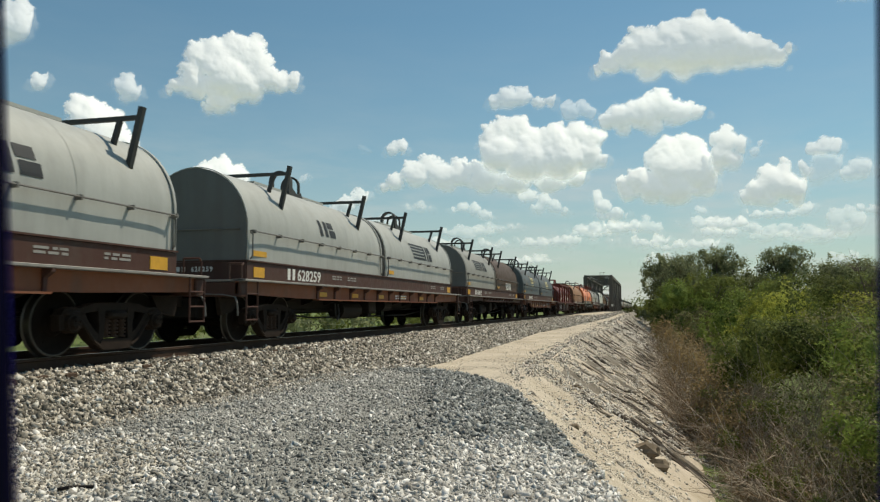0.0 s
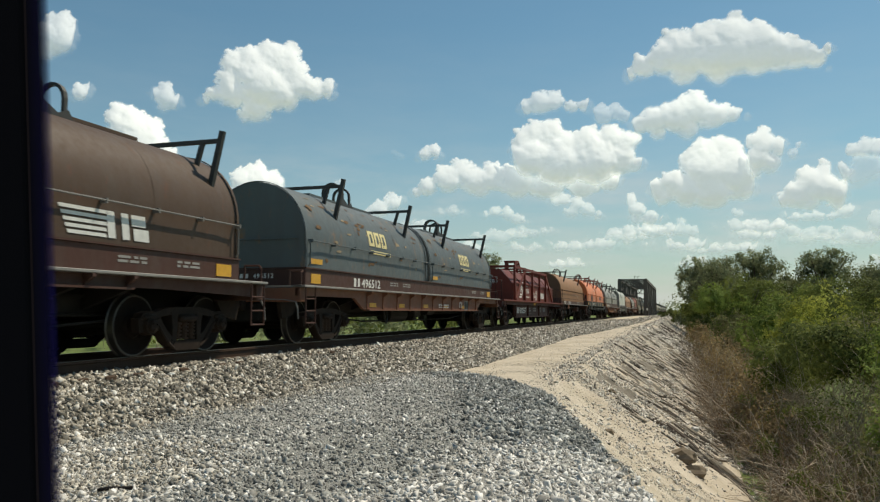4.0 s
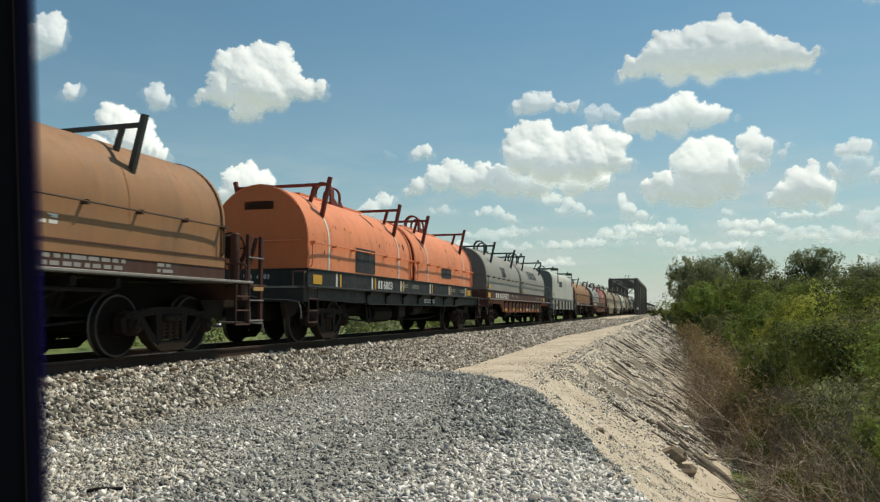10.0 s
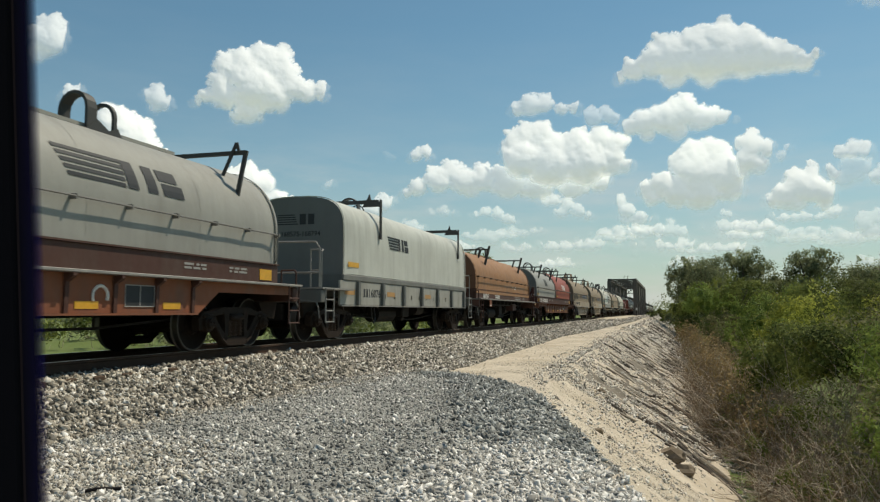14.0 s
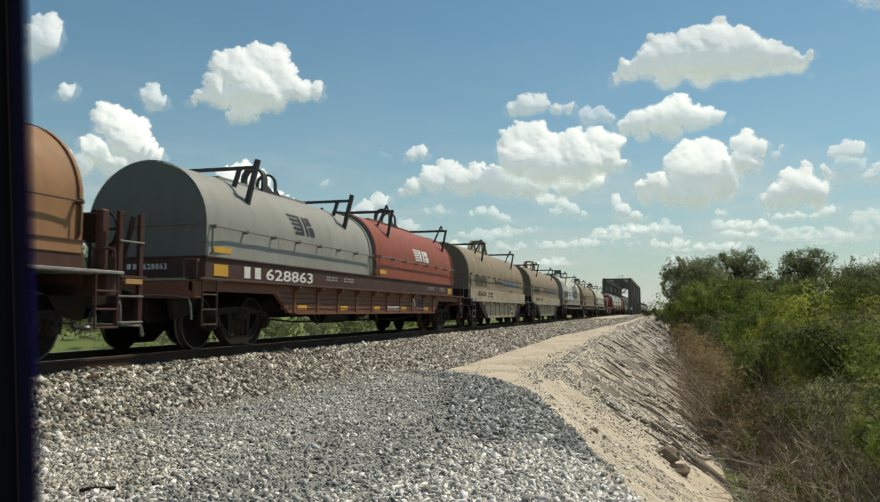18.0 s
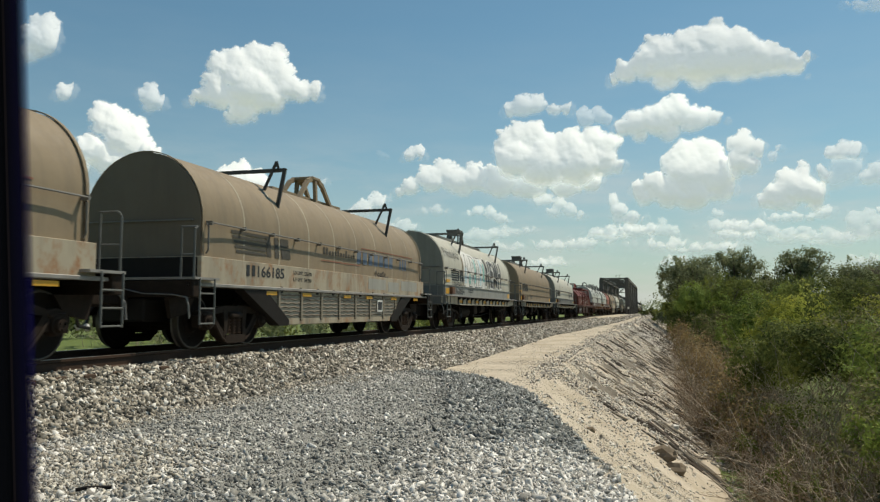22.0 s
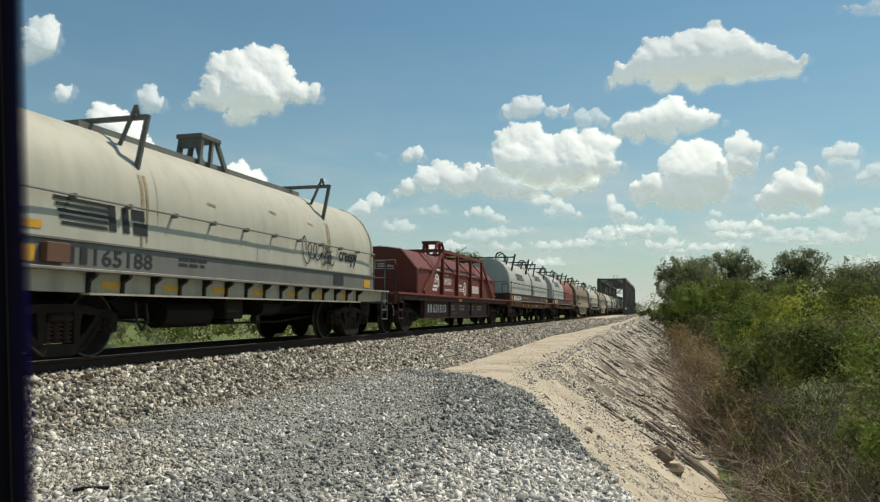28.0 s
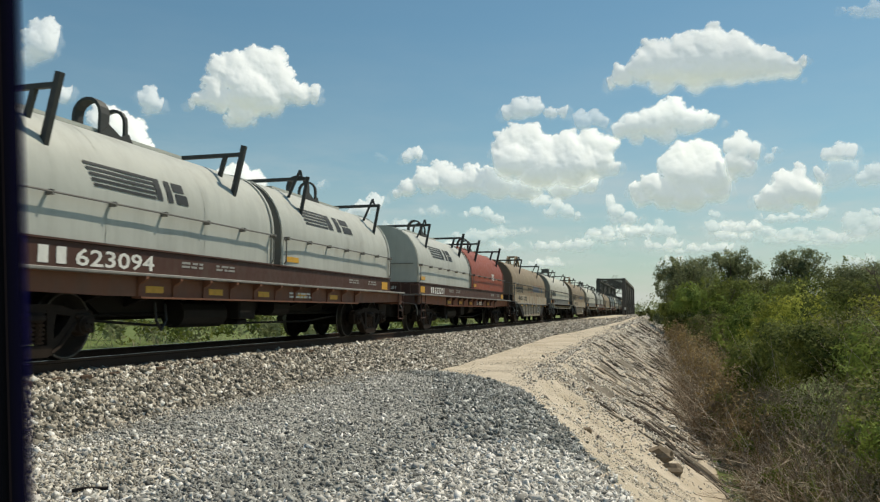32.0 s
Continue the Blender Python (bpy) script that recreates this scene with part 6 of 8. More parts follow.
car_g, hoods_g = duo(6, 106.58, ("orange", "orange"), "faded orange two-hood steel coil car on a black frame", [], ("6803", -2.53, -1.85, 0.21), body="body_black", sill="body_black", steps="body_brown", walk="body_black", bracket_mat="maroon", rod="orange", trim="orange", gussets=7, hood_tape=False, tape=False, stand=((-2.4, 2.3), (-2.2, 2.3)), rib="steel_dark", end_sheet="orange_end")
for k, h in enumerate(hoods_g):
    y = -0.84 if k == 0 else -0.64
    patch(h, "round", y, y + (1.3 if k == 0 else 1.2), 0.06 if k == 0 else 0.23, 0.66 if k == 0 else 0.56, "body_black", "dark_patch", "black painted-over patch")
    for j, yy in enumerate((-2.0, 0.2, 2.4)):
        ym = yy + h.matrix_basis.translation.y
        part("edge_tape", box(fresh(), 1.187, 1.193, ym, ym + 0.09, 1.22, 1.52), "white_mark", car_g)
        part("reflector", box(fresh(), 1.187, 1.193, ym + 0.22, ym + 0.31, 1.22, 1.52), "yellow", car_g)
    for j, (yy, q, w, tall, tilt) in enumerate(((0.75, 1.62, 0.16, 0.62, 0.55), (1.35, 1.35, 0.06, 0.16, 0.1), (-1.7, 1.75, 0.22, 0.2, 0.1), (2.75, 0.95, 0.16, 0.24, -0.1), (2.45, 1.0, 0.08, 0.14, 0.1)) if k == 0 else ((-2.75, 1.75, 0.2, 0.5, 0.35), (-2.45, 1.25, 0.24, 0.42, 0.25), (-2.7, 1.05, 0.1, 0.2, 0.05), (0.35, 1.2, 0.12, 0.2, 0.15))):
        part("bare_patch", chip(fresh(), yy, q, w, tall, tilt, 10 * k + j), "bare_rust", h, "patch of bare rusty steel")
    rk = random.Random(k + 5)
    for j in range(34):
        part("paint_chip", chip(fresh(), rk.uniform(-3.2, 3.25), rk.uniform(0.06, 1.1), rk.uniform(0.02, 0.055), rk.uniform(0.03, 0.12), 0.0, j), "bare_rust", h)
    for yy in ((-2.4, 2.25) if k == 0 else (-2.2, 2.25)):
        patch(h, "round", yy, yy + 0.07, 0.02, 1.25, "white_mark", "white_stripe")
part("dark_patch", box(fresh(), -0.35, 0.35, REACH[6][0] - 106.605 - 0.008, REACH[6][0] - 106.605 - 0.003, 2.86, 3.04), "body_black", car_g)
duo(7, 123.99, (G, G), "dusty grey two-hood steel coil car on a brown fishbelly frame", [(0, -0.83, -0.21, 0.24, 0.68, 1.12, "dark_mark"), (1, -1.79, -0.45, 0.89, 0.86, 1.28, "dark_mark")], ("627637", -5.26, -3.23, 0.21), belly=True, low=0.64, stand=((-2.3, 2.2), (-2.85, 2.65)), rear_brackets=("vee", "vee"), gussets=12)
slab_car(8, "168765")
lower(long_hood(9, "7567", "tan long-hood steel coil car with scuffed paint"), (0.89,))
lower(duo(10, 170.7, (G, "red"), "steel coil car with one grey and one red hood", [(0, -0.70, -0.20, 0.42, 0.78, 1.24, "dark_mark"), (1, -0.62, 0.04, 0.95, 0.68, 1.04, "white_mark")], ("628863", -5.8, -3.75, 0.21), rear_brackets=("vee", "vee"), stand=((-2.2, 2.37), (-2.55, 3.05)), belly=True, low=0.62, gussets=10, sill="sill_mid", walk="body_brown", grooves=4)[0], (0.91, 0.965))
corrugated_car(11, "166238")
lower(corrugated_car(12, "166185"), (0.98,))
lower(white_hood(13, "165054", "white", "pale steel coil car covered in teal and white graffiti", 1), (1.045,))
white_hood(14, "165120", "beige", "dusty beige long-hood steel coil car")
white_hood(15, "165188", "white", "off-white long-hood steel coil car with graffiti tags", 2)
framed_car(16, "631513", -1)
duo(17, 280.67, ("cool_white", "cool_white"), "off-white two-hood steel coil car on a red-brown frame", [(0, -1.6, -0.08, 0.74, 0.79, 1.13, "dark_mark"), (1, -2.2, -0.8, 0.66, 1.0, 1.38, "dark_mark")], ("623094", -5.23, -3.6, 0.22), rear_brackets=("vee", "vee"), gussets=11, sill="sill_mid")
duo(18, 297.4, ("cool_white", "red"), "steel coil car with one white and one red hood", [(0, -1.95, -0.52, 0.9, 0.93, 1.35, "dark_mark"), (1, None, 0.6, 1.1, 0.5, 0.8, "white_mark")], ("623201", -5.2, -4.0, 0.21), brackets=("vee", "post"), gussets=11)
corrugated_car(19, "166210")
white_hood(20, "165077", "white", "off-white long-hood steel coil car")
corrugated_car(21, "166144")
for k in range(22, 34):
    kind = k % 4
    if kind == 2:
        white_hood(k, "1650%02d" % k, "white", "off-white long-hood steel coil car")
    elif kind == 3:
        duo(k, sum(REACH[k]) / 2, (G, G), "grey two-hood steel coil car on a brown frame", [], ("6280%02d" % k, -4.2, -3.0, 0.21))
    elif kind == 0:
        white_hood(k, "1651%02d" % k, "beige", "dusty beige long-hood steel coil car")
    else:
        duo(k, sum(REACH[k]) / 2, ("slate", "slate"), "dark slate steel coil car", [], ("4965%02d" % k, -4.2, -3.0, 0.2), rod="slate")


# ---- bridge ----
def truss_bridge(y0, y1, half, height):
    br = tagged(new("truss_bridge"), "dark sooty steel through truss railway bridge", "bridge")
    br.matrix_basis = pose(TRACK_X + 0.15, y0, 0)
    n, length = 8, y1 - y0
    step = length / n
    for s in (-1, 1):
        x = s * half
        part("top_chord", beam(fresh(), (x, 0.0, height), (x, length, height), 0.55, 0.5), "bridge", br)
        part("bottom_chord", beam(fresh(), (x, -0.5, -0.35), (x, length + 0.5, -0.35), 0.45, 0.6), "bridge", br)
        for k in range(n + 1):
            w = 0.7 if k in (0, n) else 0.46
            post = part("post", box(fresh(), x - w / 2, x + w / 2, k * step - 0.32, k * step + 0.32, -0.6, height - 0.1), "bridge", br)
            bm = fresh()
            for z in np.arange(0.4, height - 0.4, 0.55):
                beam(bm, (x - w / 2 - 0.01, k * step - 0.335, z), (x + w / 2 + 0.01, k * step - 0.335, z + 0.4), 0.03, 0.06)
            part("lacing", bm, "bridge", post)
        for k in range(n):
            up = k % 2 == 0
            a, b = (0.0, height) if up else (height, 0.0)
            part("diagonal", beam(fresh(), (x, k * step, a), (x, (k + 1) * step, b), 0.3, 0.3), "bridge", br)
    for k in range(n + 1):
        y = k * step
        if k not in (0, n):
            part("top_strut", box(fresh(), -half, half, y - 0.08, y + 0.08, height - 0.08, height + 0.12), "bridge", br)
            part("floor_beam", box(fresh(), -half, half, y - 0.25, y + 0.25, -1.0, -0.45), "bridge", br)
            continue
        part("portal_strut", box(fresh(), -half, half, y - 0.12, y + 0.12, height - 0.12, height + 0.2), "bridge", br)
        bm = fresh()
        for s in (-1, 1):
            beam(bm, (s * half, y, height - 1.7), (s * (half - 1.5), y, height - 0.2), 0.2, 0.2)
        beam(bm, (-half, y, height - 1.25), (half, y, height - 1.25), 0.12, 0.14)
        for j in range(6):
            x = -half + 0.4 + j * (2 * half - 0.8) / 6
            lo, hi = (height - 1.25, height - 0.1) if j % 2 else (height - 0.1, height - 1.25)
            beam(bm, (x, y, lo), (x + (2 * half - 0.8) / 6, y, hi), 0.09, 0.09)
        part("sway_brace", bm, "bridge", br)
        part("floor_beam", box(fresh(), -half, half, y - 0.25, y + 0.25, -1.0, -0.45), "bridge", br)
    for k in range(n):
        y = k * step
        bm = fresh()
        beam(bm, (-half, y, height), (half, y + step, height), 0.1, 0.1)
        beam(bm, (half, y, height), (-half, y + step, height), 0.1, 0.1)
        part("lateral_brace", bm, "bridge", br)
    for s in (-1, 1):
        part("stringer", box(fresh(), s * 0.8 - 0.2, s * 0.8 + 0.2, 0, length, -0.9, -0.36), "bridge", br)
    for k, x in enumerate((0.4, 1.0)):
        part("top_bracket", beam(beam(fresh(), (x, 0, height + 0.2), (x, 0, height + 0.75), 0.08, 0.08), (x, 0, height + 0.72), (x + 0.3, 0, height + 0.72), 0.07, 0.07), "bridge", br)
    for y in (-1.6, length + 1.6):
        part("abutment", box(fresh(), -half - 0.8, half + 0.8, y - 1.6, y + 1.2, -6.5, -0.65, 0.05), "rock", br, "weathered concrete abutment")
    return br


truss_bridge(151, 211, 2.4, 6.7)
marker = tagged(new("marker_post"), "small white marker post beside the bridge end", "post")
marker.matrix_basis = pose(-5.5, 146, float(top_z(146)))
part("shaft", box(fresh(), -0.06, 0.06, -0.06, 0.06, -0.3, 1.3, 0.01), "steel_dark", marker)
part("plate", box(fresh(), -0.16, 0.16, -0.08, -0.062, 1.0, 1.4, 0.004), "white_mark", marker, "white plate")


# ---- stones ----
CUBE = np.array([(x, y, z) for x in (-1, 1) for y in (-1, 1) for z in (-1, 1)], float)
CUBE_F = np.array([(0, 1, 3, 2), (4, 6, 7, 5), (0, 4, 5, 1), (2, 3, 7, 6), (0, 2, 6, 4), (1, 5, 7, 3)])


def stones(name, px, py, pz, size, mat, label, seed, flat=0.7):
    """Angular loose stones, joined."""
    r = np.random.RandomState(seed)
    n = len(px)
    v = CUBE[None] * r.uniform(0.15, 1.0, (n, 8, 3)) * 0.62
    v = v * np.stack([r.uniform(0.9, 1.6, n), r.uniform(0.5, 0.95, n), r.uniform(0.45, 0.8, n) * flat / 0.7], 1)[:, None]
    q = r.normal(size=(n, 4)) * np.array([1, 0.7, 0.7, 1.0])
    q /= np.linalg.norm(q, axis=1, keepdims=True)
    w, x, y, z = q.T
    rot = np.stack([np.stack([1 - 2 * (y * y + z * z), 2 * (x * y - w * z), 2 * (x * z + w * y)], 1),
                    np.stack([2 * (x * y + w * z), 1 - 2 * (x * x + z * z), 2 * (y * z - w * x)], 1),
                    np.stack([2 * (x * z - w * y), 2 * (y * z + w * x), 1 - 2 * (x * x + y * y)], 1)], 1)
    v = np.einsum("nij,nkj->nki", rot, v) * size[:, None, None] + np.stack([px, py, pz], 1)[:, None]
    f = (CUBE_F[None] + (np.arange(n) * 8)[:, None, None]).reshape(-1, 4)
    return tagged(new(name, raw_mesh(name, v.reshape(-1, 3), f, mat)), label, "gravel", kind="stuff")


R = np.random.RandomState(11)


def strew(n, x0, x1, y0, y1, keep, height, lo, hi, near=True):
    """Places for stones over a stretch of the plan, thinning out away from the start of the path."""
    y = y0 + (y1 - y0) * R.rand(n) ** (1.6 if near else 1.0)
    x = R.uniform(x0, x1, n)
    k = keep(x, y)
    x, y = x[k], y[k]
    s = R.uniform(lo, hi, len(x)) * (0.6 + 0.9 * R.rand(len(x)) ** 3)
    return x, y, height(x, y) + s * 0.12, s


bal_top = lambda x, y: np.maximum(ballast(x, y), surface(x, y))
in_bal = lambda x, y: (ballast(x, y) > land(x, y) + 0.16 * pad(x, y) - 0.03 + 0.03 * waves(x, y, 1.7, 4)) & (np.abs(x - TRACK_X - 0.753) > 0.09)
stones("ballast_stones", *strew(100000, -8.9, -4.7, 4, 26, in_bal, bal_top, 0.034, 0.076), "ballast", "grey and tan crushed ballast stones", 1)
stones("ballast_stones", *strew(62000, -8.9, -4.0, 24, 70, in_bal, bal_top, 0.045, 0.085), "ballast", "grey and tan crushed ballast stones", 2)
stones("ballast_stones", *strew(24000, -8.9, -2.6, 56, 150, in_bal, bal_top, 0.07, 0.13), "ballast", "grey and tan crushed ballast stones", 3)
in_pad = lambda x, y: (pad(x, y) > 0.12 * R.rand(len(x))) & (ballast(x, y) < land(x, y) + 0.12)
pale = lambda x, y: (np.clip((8.4 + 0.35 * (x + 1.2) + 0.4 * waves(x, y, 2.0, 21) - y) / 1.6, 0, 1) * np.clip((x + 2.3) / 0.8, 0, 1) * 0.95
                     + np.clip(1.5 - np.hypot((x + 4.5) * 1.1, (y - 5.2) * 0.8), 0, 0.3)
                     + 0.3 * np.clip(1 - np.abs(x + 4.2 + 0.16 * (y - 9)) / 0.35, 0, 1) * (y > 7) + 0.05 + np.clip(waves(x, y, 1.3, 15) - 0.62, 0, 0.3))
is_pale = lambda x, y: in_pad(x, y) & (R.rand(len(x)) < pale(x, y))
not_pale = lambda x, y: in_pad(x, y) & (R.rand(len(x)) > pale(x, y) * 0.95)
rim = lambda x, y: np.clip(1.0 - np.abs(np.interp(y, [6.2, 8.3, 11, 14.2, 15.4], [-0.14, -0.68, -1.48, -2.4, -3.6]) - x - 0.70) / 1.05, 0, 1) * np.clip((y - 7.2 + 0.3 * waves(x, y, 1.5, 22)) / 0.8, 0, 1)
is_dark = lambda x, y: in_pad(x, y) & (R.rand(len(x)) < rim(x, y) * 1.9)
mid = lambda x, y: not_pale(x, y) & (R.rand(len(x)) > rim(x, y) * 1.4)
stones("crushed_limestone", *strew(80000, -6.6, 0.6, 4, 17, mid, surface, 0.018, 0.044), "pad_stones", "blue-grey crushed limestone", 4, 0.55)
stones("dark_limestone", *strew(46000, -5.5, 0.4, 7.5, 17, is_dark, surface, 0.03, 0.068, False), "dark_stones", "dark blue-grey crushed limestone along the pile's edge", 9, 0.6)
stones("pale_limestone", *strew(75000, -6.2, 0.6, 4, 15, is_pale, surface, 0.024, 0.058), "white_stones", "bright white crushed limestone", 5, 0.5)
dusty = lambda x, y: in_pad(x, y) & (R.rand(len(x)) < np.clip(1.25 - np.hypot((x + 4.7) * 0.9, (y - 5.1) * 0.7), 0, 1) + 0.7 * np.clip(1 - np.abs(x + 5.75 - 0.05 * (y - 9)) / 0.45, 0, 1) * (y > 6.5))
stones("dusty_limestone", *strew(40000, -6.4, -3.2, 4, 15, dusty, lambda x, y: surface(x, y) + 0.008, 0.02, 0.046), "dusty_stones", "dusty tan crushed limestone beside the ballast", 19, 0.5)
slope_ok = lambda x, y: (x > edge_x(y) - 0.9 * R.rand(len(x)) ** 2) & (pad(x, y) < 0.1) & (R.rand(len(x)) < 0.05 + 0.66 * np.clip((y - 14.5 - 0.8 * np.clip(x + 1.0, -1, 3)) / 5, 0, 1)) & (waves(x * 1.5 + y * 0.6, y * 0.3 - x, 1.5, 17) > -0.45)
stones("slope_stones", *strew(90000, -3.6, 1.6, 7, 60, slope_ok, land, 0.022, 0.078), "shale", "weathered pale stones on the slope", 6, 0.5)
stones("slope_stones", *strew(20000, -3.0, 1.6, 50, 150, slope_ok, land, 0.06, 0.16), "shale", "weathered pale stones on the slope", 7, 0.5)
path_ok = lambda x, y: (pad(x, y) < 0.05) & (x < edge_x(y) + 0.2) & ~in_bal(x, y)
stones("path_pebbles", *strew(16000, -5.5, 1.2, 6, 70, path_ok, land, 0.010, 0.032), "shale", "scattered pebbles on the dirt path", 8)

grit_ok = lambda x, y: (pad(x, y) < 0.12) & ~in_bal(x, y)
stones("slope_grit", *strew(42000, -4.6, 1.3, 6, 22, grit_ok, land, 0.008, 0.026), "grit", "fine pale grit strewn over the dirt slope", 18, 0.32)

# bleached timbers and slabs on the slope; the farthest are joined
far_wood = fresh()
for k in range(400):
    y = 18.2 + 54 * (k / 400) ** 1.35 + random.uniform(-0.8, 0.8)
    x = float(edge_x(y)) + (0.35 + 3.3 * random.random() ** 0.8 if y > 23 else random.uniform(1.2, 3.5))
    big = k % 24 == 5
    ln, r = (random.uniform(0.7, 1.4), random.uniform(0.03, 0.05)) if big else (random.uniform(0.2, 0.7), random.uniform(0.012, 0.032))
    ln, r = ln * (1 + y / 80), r * (1 + y / 60)
    a = radians(random.uniform(-118, -58))
    d = Vector((-math.sin(a) * 0.8, -math.cos(a) * 0.8, 0))
    p, q = Vector((x, y, 0)) - d * ln / 2, Vector((x, y, 0)) + d * ln / 2
    p.z, q.z = float(land(p.x, p.y)) + r * 0.5, float(land(q.x, q.y)) + r * 0.3 + (0.22 * ln * random.random() ** 2 if k % 3 == 1 else 0.0)
    bm = fresh() if k < 285 else far_wood
    m1 = (p + q) / 2 + Vector((random.uniform(-0.08, 0.08), random.uniform(-0.08, 0.08), 0.0))
    m1.z = float(land(m1.x, m1.y)) + r * 0.7
    bar(bm, p, m1, r * 0.8, 6, r)
    bar(bm, m1, q, r, 6, r * 0.5)
    if k < 285:
        tagged(new("driftwood_log", mesh_of("driftwood_log", bm, ("dead_grey", "log", "dead_grey", "log", "bark")[k % 5])), "long weathered timber lying on the stony slope" if big else "short weathered stick of timber on the stony slope", "log", "timbers on the slope")

tagged(new("driftwood", mesh_of("driftwood", far_wood, "log")), "scattered weathered sticks far along the slope", "driftwood", kind="stuff")
for x0, y0, x1, y1, r, mat in ((0.15, 18.9, 1.25, 18.1, 0.05, "log"), (0.85, 18.1, 1.5, 17.3, 0.035, "dead_grey"), (-0.35, 19.9, 0.35, 19.35, 0.07, "bark"), (0.2, 21.8, 1.1, 21.2, 0.045, "dead_grey"), (0.1, 26.5, 0.9, 26.0, 0.06, "bark")):
    p, q = Vector((x0, y0, float(land(x0, y0)) + r * 0.6)), Vector((x1, y1, float(land(x1, y1)) + r * 0.4))
    m1 = (p + q) / 2 + Vector((0.05, 0.04, 0))
    m1.z = float(land(m1.x, m1.y)) + r * 0.6
    tagged(new("driftwood_log", mesh_of("driftwood_log", bar(bar(fresh(), p, m1, r, 7, r * 0.9), m1, q, r * 0.9, 7, r * 0.55), mat)), "long weathered pole lying down the stony slope", "log", "timbers on the slope")


def rock(x, y, size, mat, label, seed, squash=0.7):
    bm = fresh()
    bmesh.ops.create_icosphere(bm, subdivisions=2, radius=size)
    for v in bm.verts:
        n = noise.fractal(v.co * (1.6 / size) + Vector((seed, 0, 0)), 1.0, 2.0, 4)
        v.co *= 1 + 0.45 * n
        v.co.z *= squash
    ob = tagged(new("rock", mesh_of("rock", bm, mat)), label, "rock")
    ob.matrix_basis = pose(x, y, float(land(x, y)) + size * 0.25, 0, 0, seed * 40)
    return ob


rock(0.02, 16.5, 0.25, "rock", "angular brown rock on the dirt slope", 1)
rock(0.26, 16.0, 0.21, "rock", "split brown rock on the dirt slope", 2)
rock(0.35, 22.6, 0.13, "white_mark", "pale white stone among timbers", 3, 0.5)
rock(-1.6, 19.2, 0.10, "rock", "small dark rock on the dirt slope", 4)
rock(-1.1, 12.6, 0.08, "rock", "small dark rock on the dirt slope", 5)


bm = fresh()
z = float(surface(-3.8, 4.76)) + 0.03
tube(bm, [(-3.94, 4.57, z - 0.01), (-3.88, 4.61, z), (-3.80, 4.68, z - 0.008), (-3.73, 4.72, z - 0.012)], 0.013, 7)
tagged(new("stick", mesh_of("stick", bm, "dark_wood")), "dark charred stick lying on the crushed stone", "stick")


# ---- plants ----
def leaf_cloud(name, blobs, count, size, mat, seed, shell=0.55, gaps=0.34, hollows=0.0):
    """Leaves spread through the ellipsoids (x, y, z, rx, ry, rz)."""
    r = np.random.RandomState(seed)
    b = np.array(blobs, float)
    vol = (b[:, 3] * b[:, 4] * b[:, 5]) ** 0.75
    which = r.choice(len(b), count, p=vol / vol.sum())
    d = r.normal(size=(count, 3))
    d /= np.linalg.norm(d, axis=1, keepdims=True)
    rad = (shell + (1 - shell) * r.rand(count)) * (1 + 0.16 * r.normal(size=count))
    # leave gaps: leaves gather in twigs
    tw = b[which, :3] + d * rad[:, None] * b[which, 3:]
    cl = np.round(tw / max(0.5, size * 6.0))
    h = np.abs(np.sin(cl[:, 0] * 12.9 + cl[:, 1] * 78.2 + cl[:, 2] * 37.7) * 43758.5) % 1
    big = np.round(tw / 1.15 + 0.37)
    g = np.abs(np.sin(big[:, 0] * 45.1 + big[:, 1] * 21.7 + big[:, 2] * 93.3) * 24634.6) % 1
    keep = (h > gaps) & (g > hollows)
    tw, out = tw[keep], d[keep]
    n = len(tw)
    out = out + r.normal(size=(n, 3)) * 0.45 + np.array([0, 0, 0.25])
    a = np.cross(out, r.normal(size=(n, 3)))
    a /= np.linalg.norm(a, axis=1, keepdims=True)
    c = np.cross(a, out)
    c /= np.linalg.norm(c, axis=1, keepdims=True)
    s = size * r.uniform(0.55, 1.25, n)[:, None]
    quad = np.stack([tw - a * s, tw + c * s * 0.42, tw + a * s, tw - c * s * 0.42], 1)
    return raw_mesh(name, quad.reshape(-1, 3), np.arange(n * 4).reshape(-1, 4), mat)


def twigs(name, base, count, length, mat, seed, lean=0.6, thick=0.012, spread=0.5, droop=0.0, bend=0.42):
    """Many thin bent stems growing from the places in base."""
    r = np.random.RandomState(seed)
    base = np.array(base, float)
    p = base[r.randint(0, len(base), count)] + np.c_[r.normal(size=(count, 2)) * spread, np.zeros(count)]
    d = np.c_[r.normal(size=(count, 2)) * lean, np.abs(r.normal(size=count)) * 0.5 + 0.6]
    d /= np.linalg.norm(d, axis=1, keepdims=True)
    ln = (length * r.uniform(0.3, 1.15, count))[:, None]
    ax = np.cross(d, r.normal(size=(count, 3)))
    ax /= np.linalg.norm(ax, axis=1, keepdims=True)
    bx = np.cross(d, ax)
    girth = thick * r.uniform(0.5, 1.5, count)[:, None]
    vs = []
    for j in range(5):
        for k in range(3):
            vs.append(p + (ax * math.cos(k * 2.094) + bx * math.sin(k * 2.094)) * girth * (1 - 0.2 * j))
        p = p + d * ln * 0.25
        d = d + r.normal(size=(count, 3)) * bend - np.array([0, 0, droop * 0.5])
        d /= np.linalg.norm(d, axis=1, keepdims=True)
    v = np.stack(vs, 1).reshape(-1, 3)
    f = np.array([(3 * j + a, 3 * j + b, 3 * j + 3 + b, 3 * j + 3 + a) for j in range(4) for a, b in ((0, 1), (1, 2), (2, 0))])
    return raw_mesh(name, v, (f[None] + (np.arange(count) * 15)[:, None, None]).reshape(-1, 4), mat)


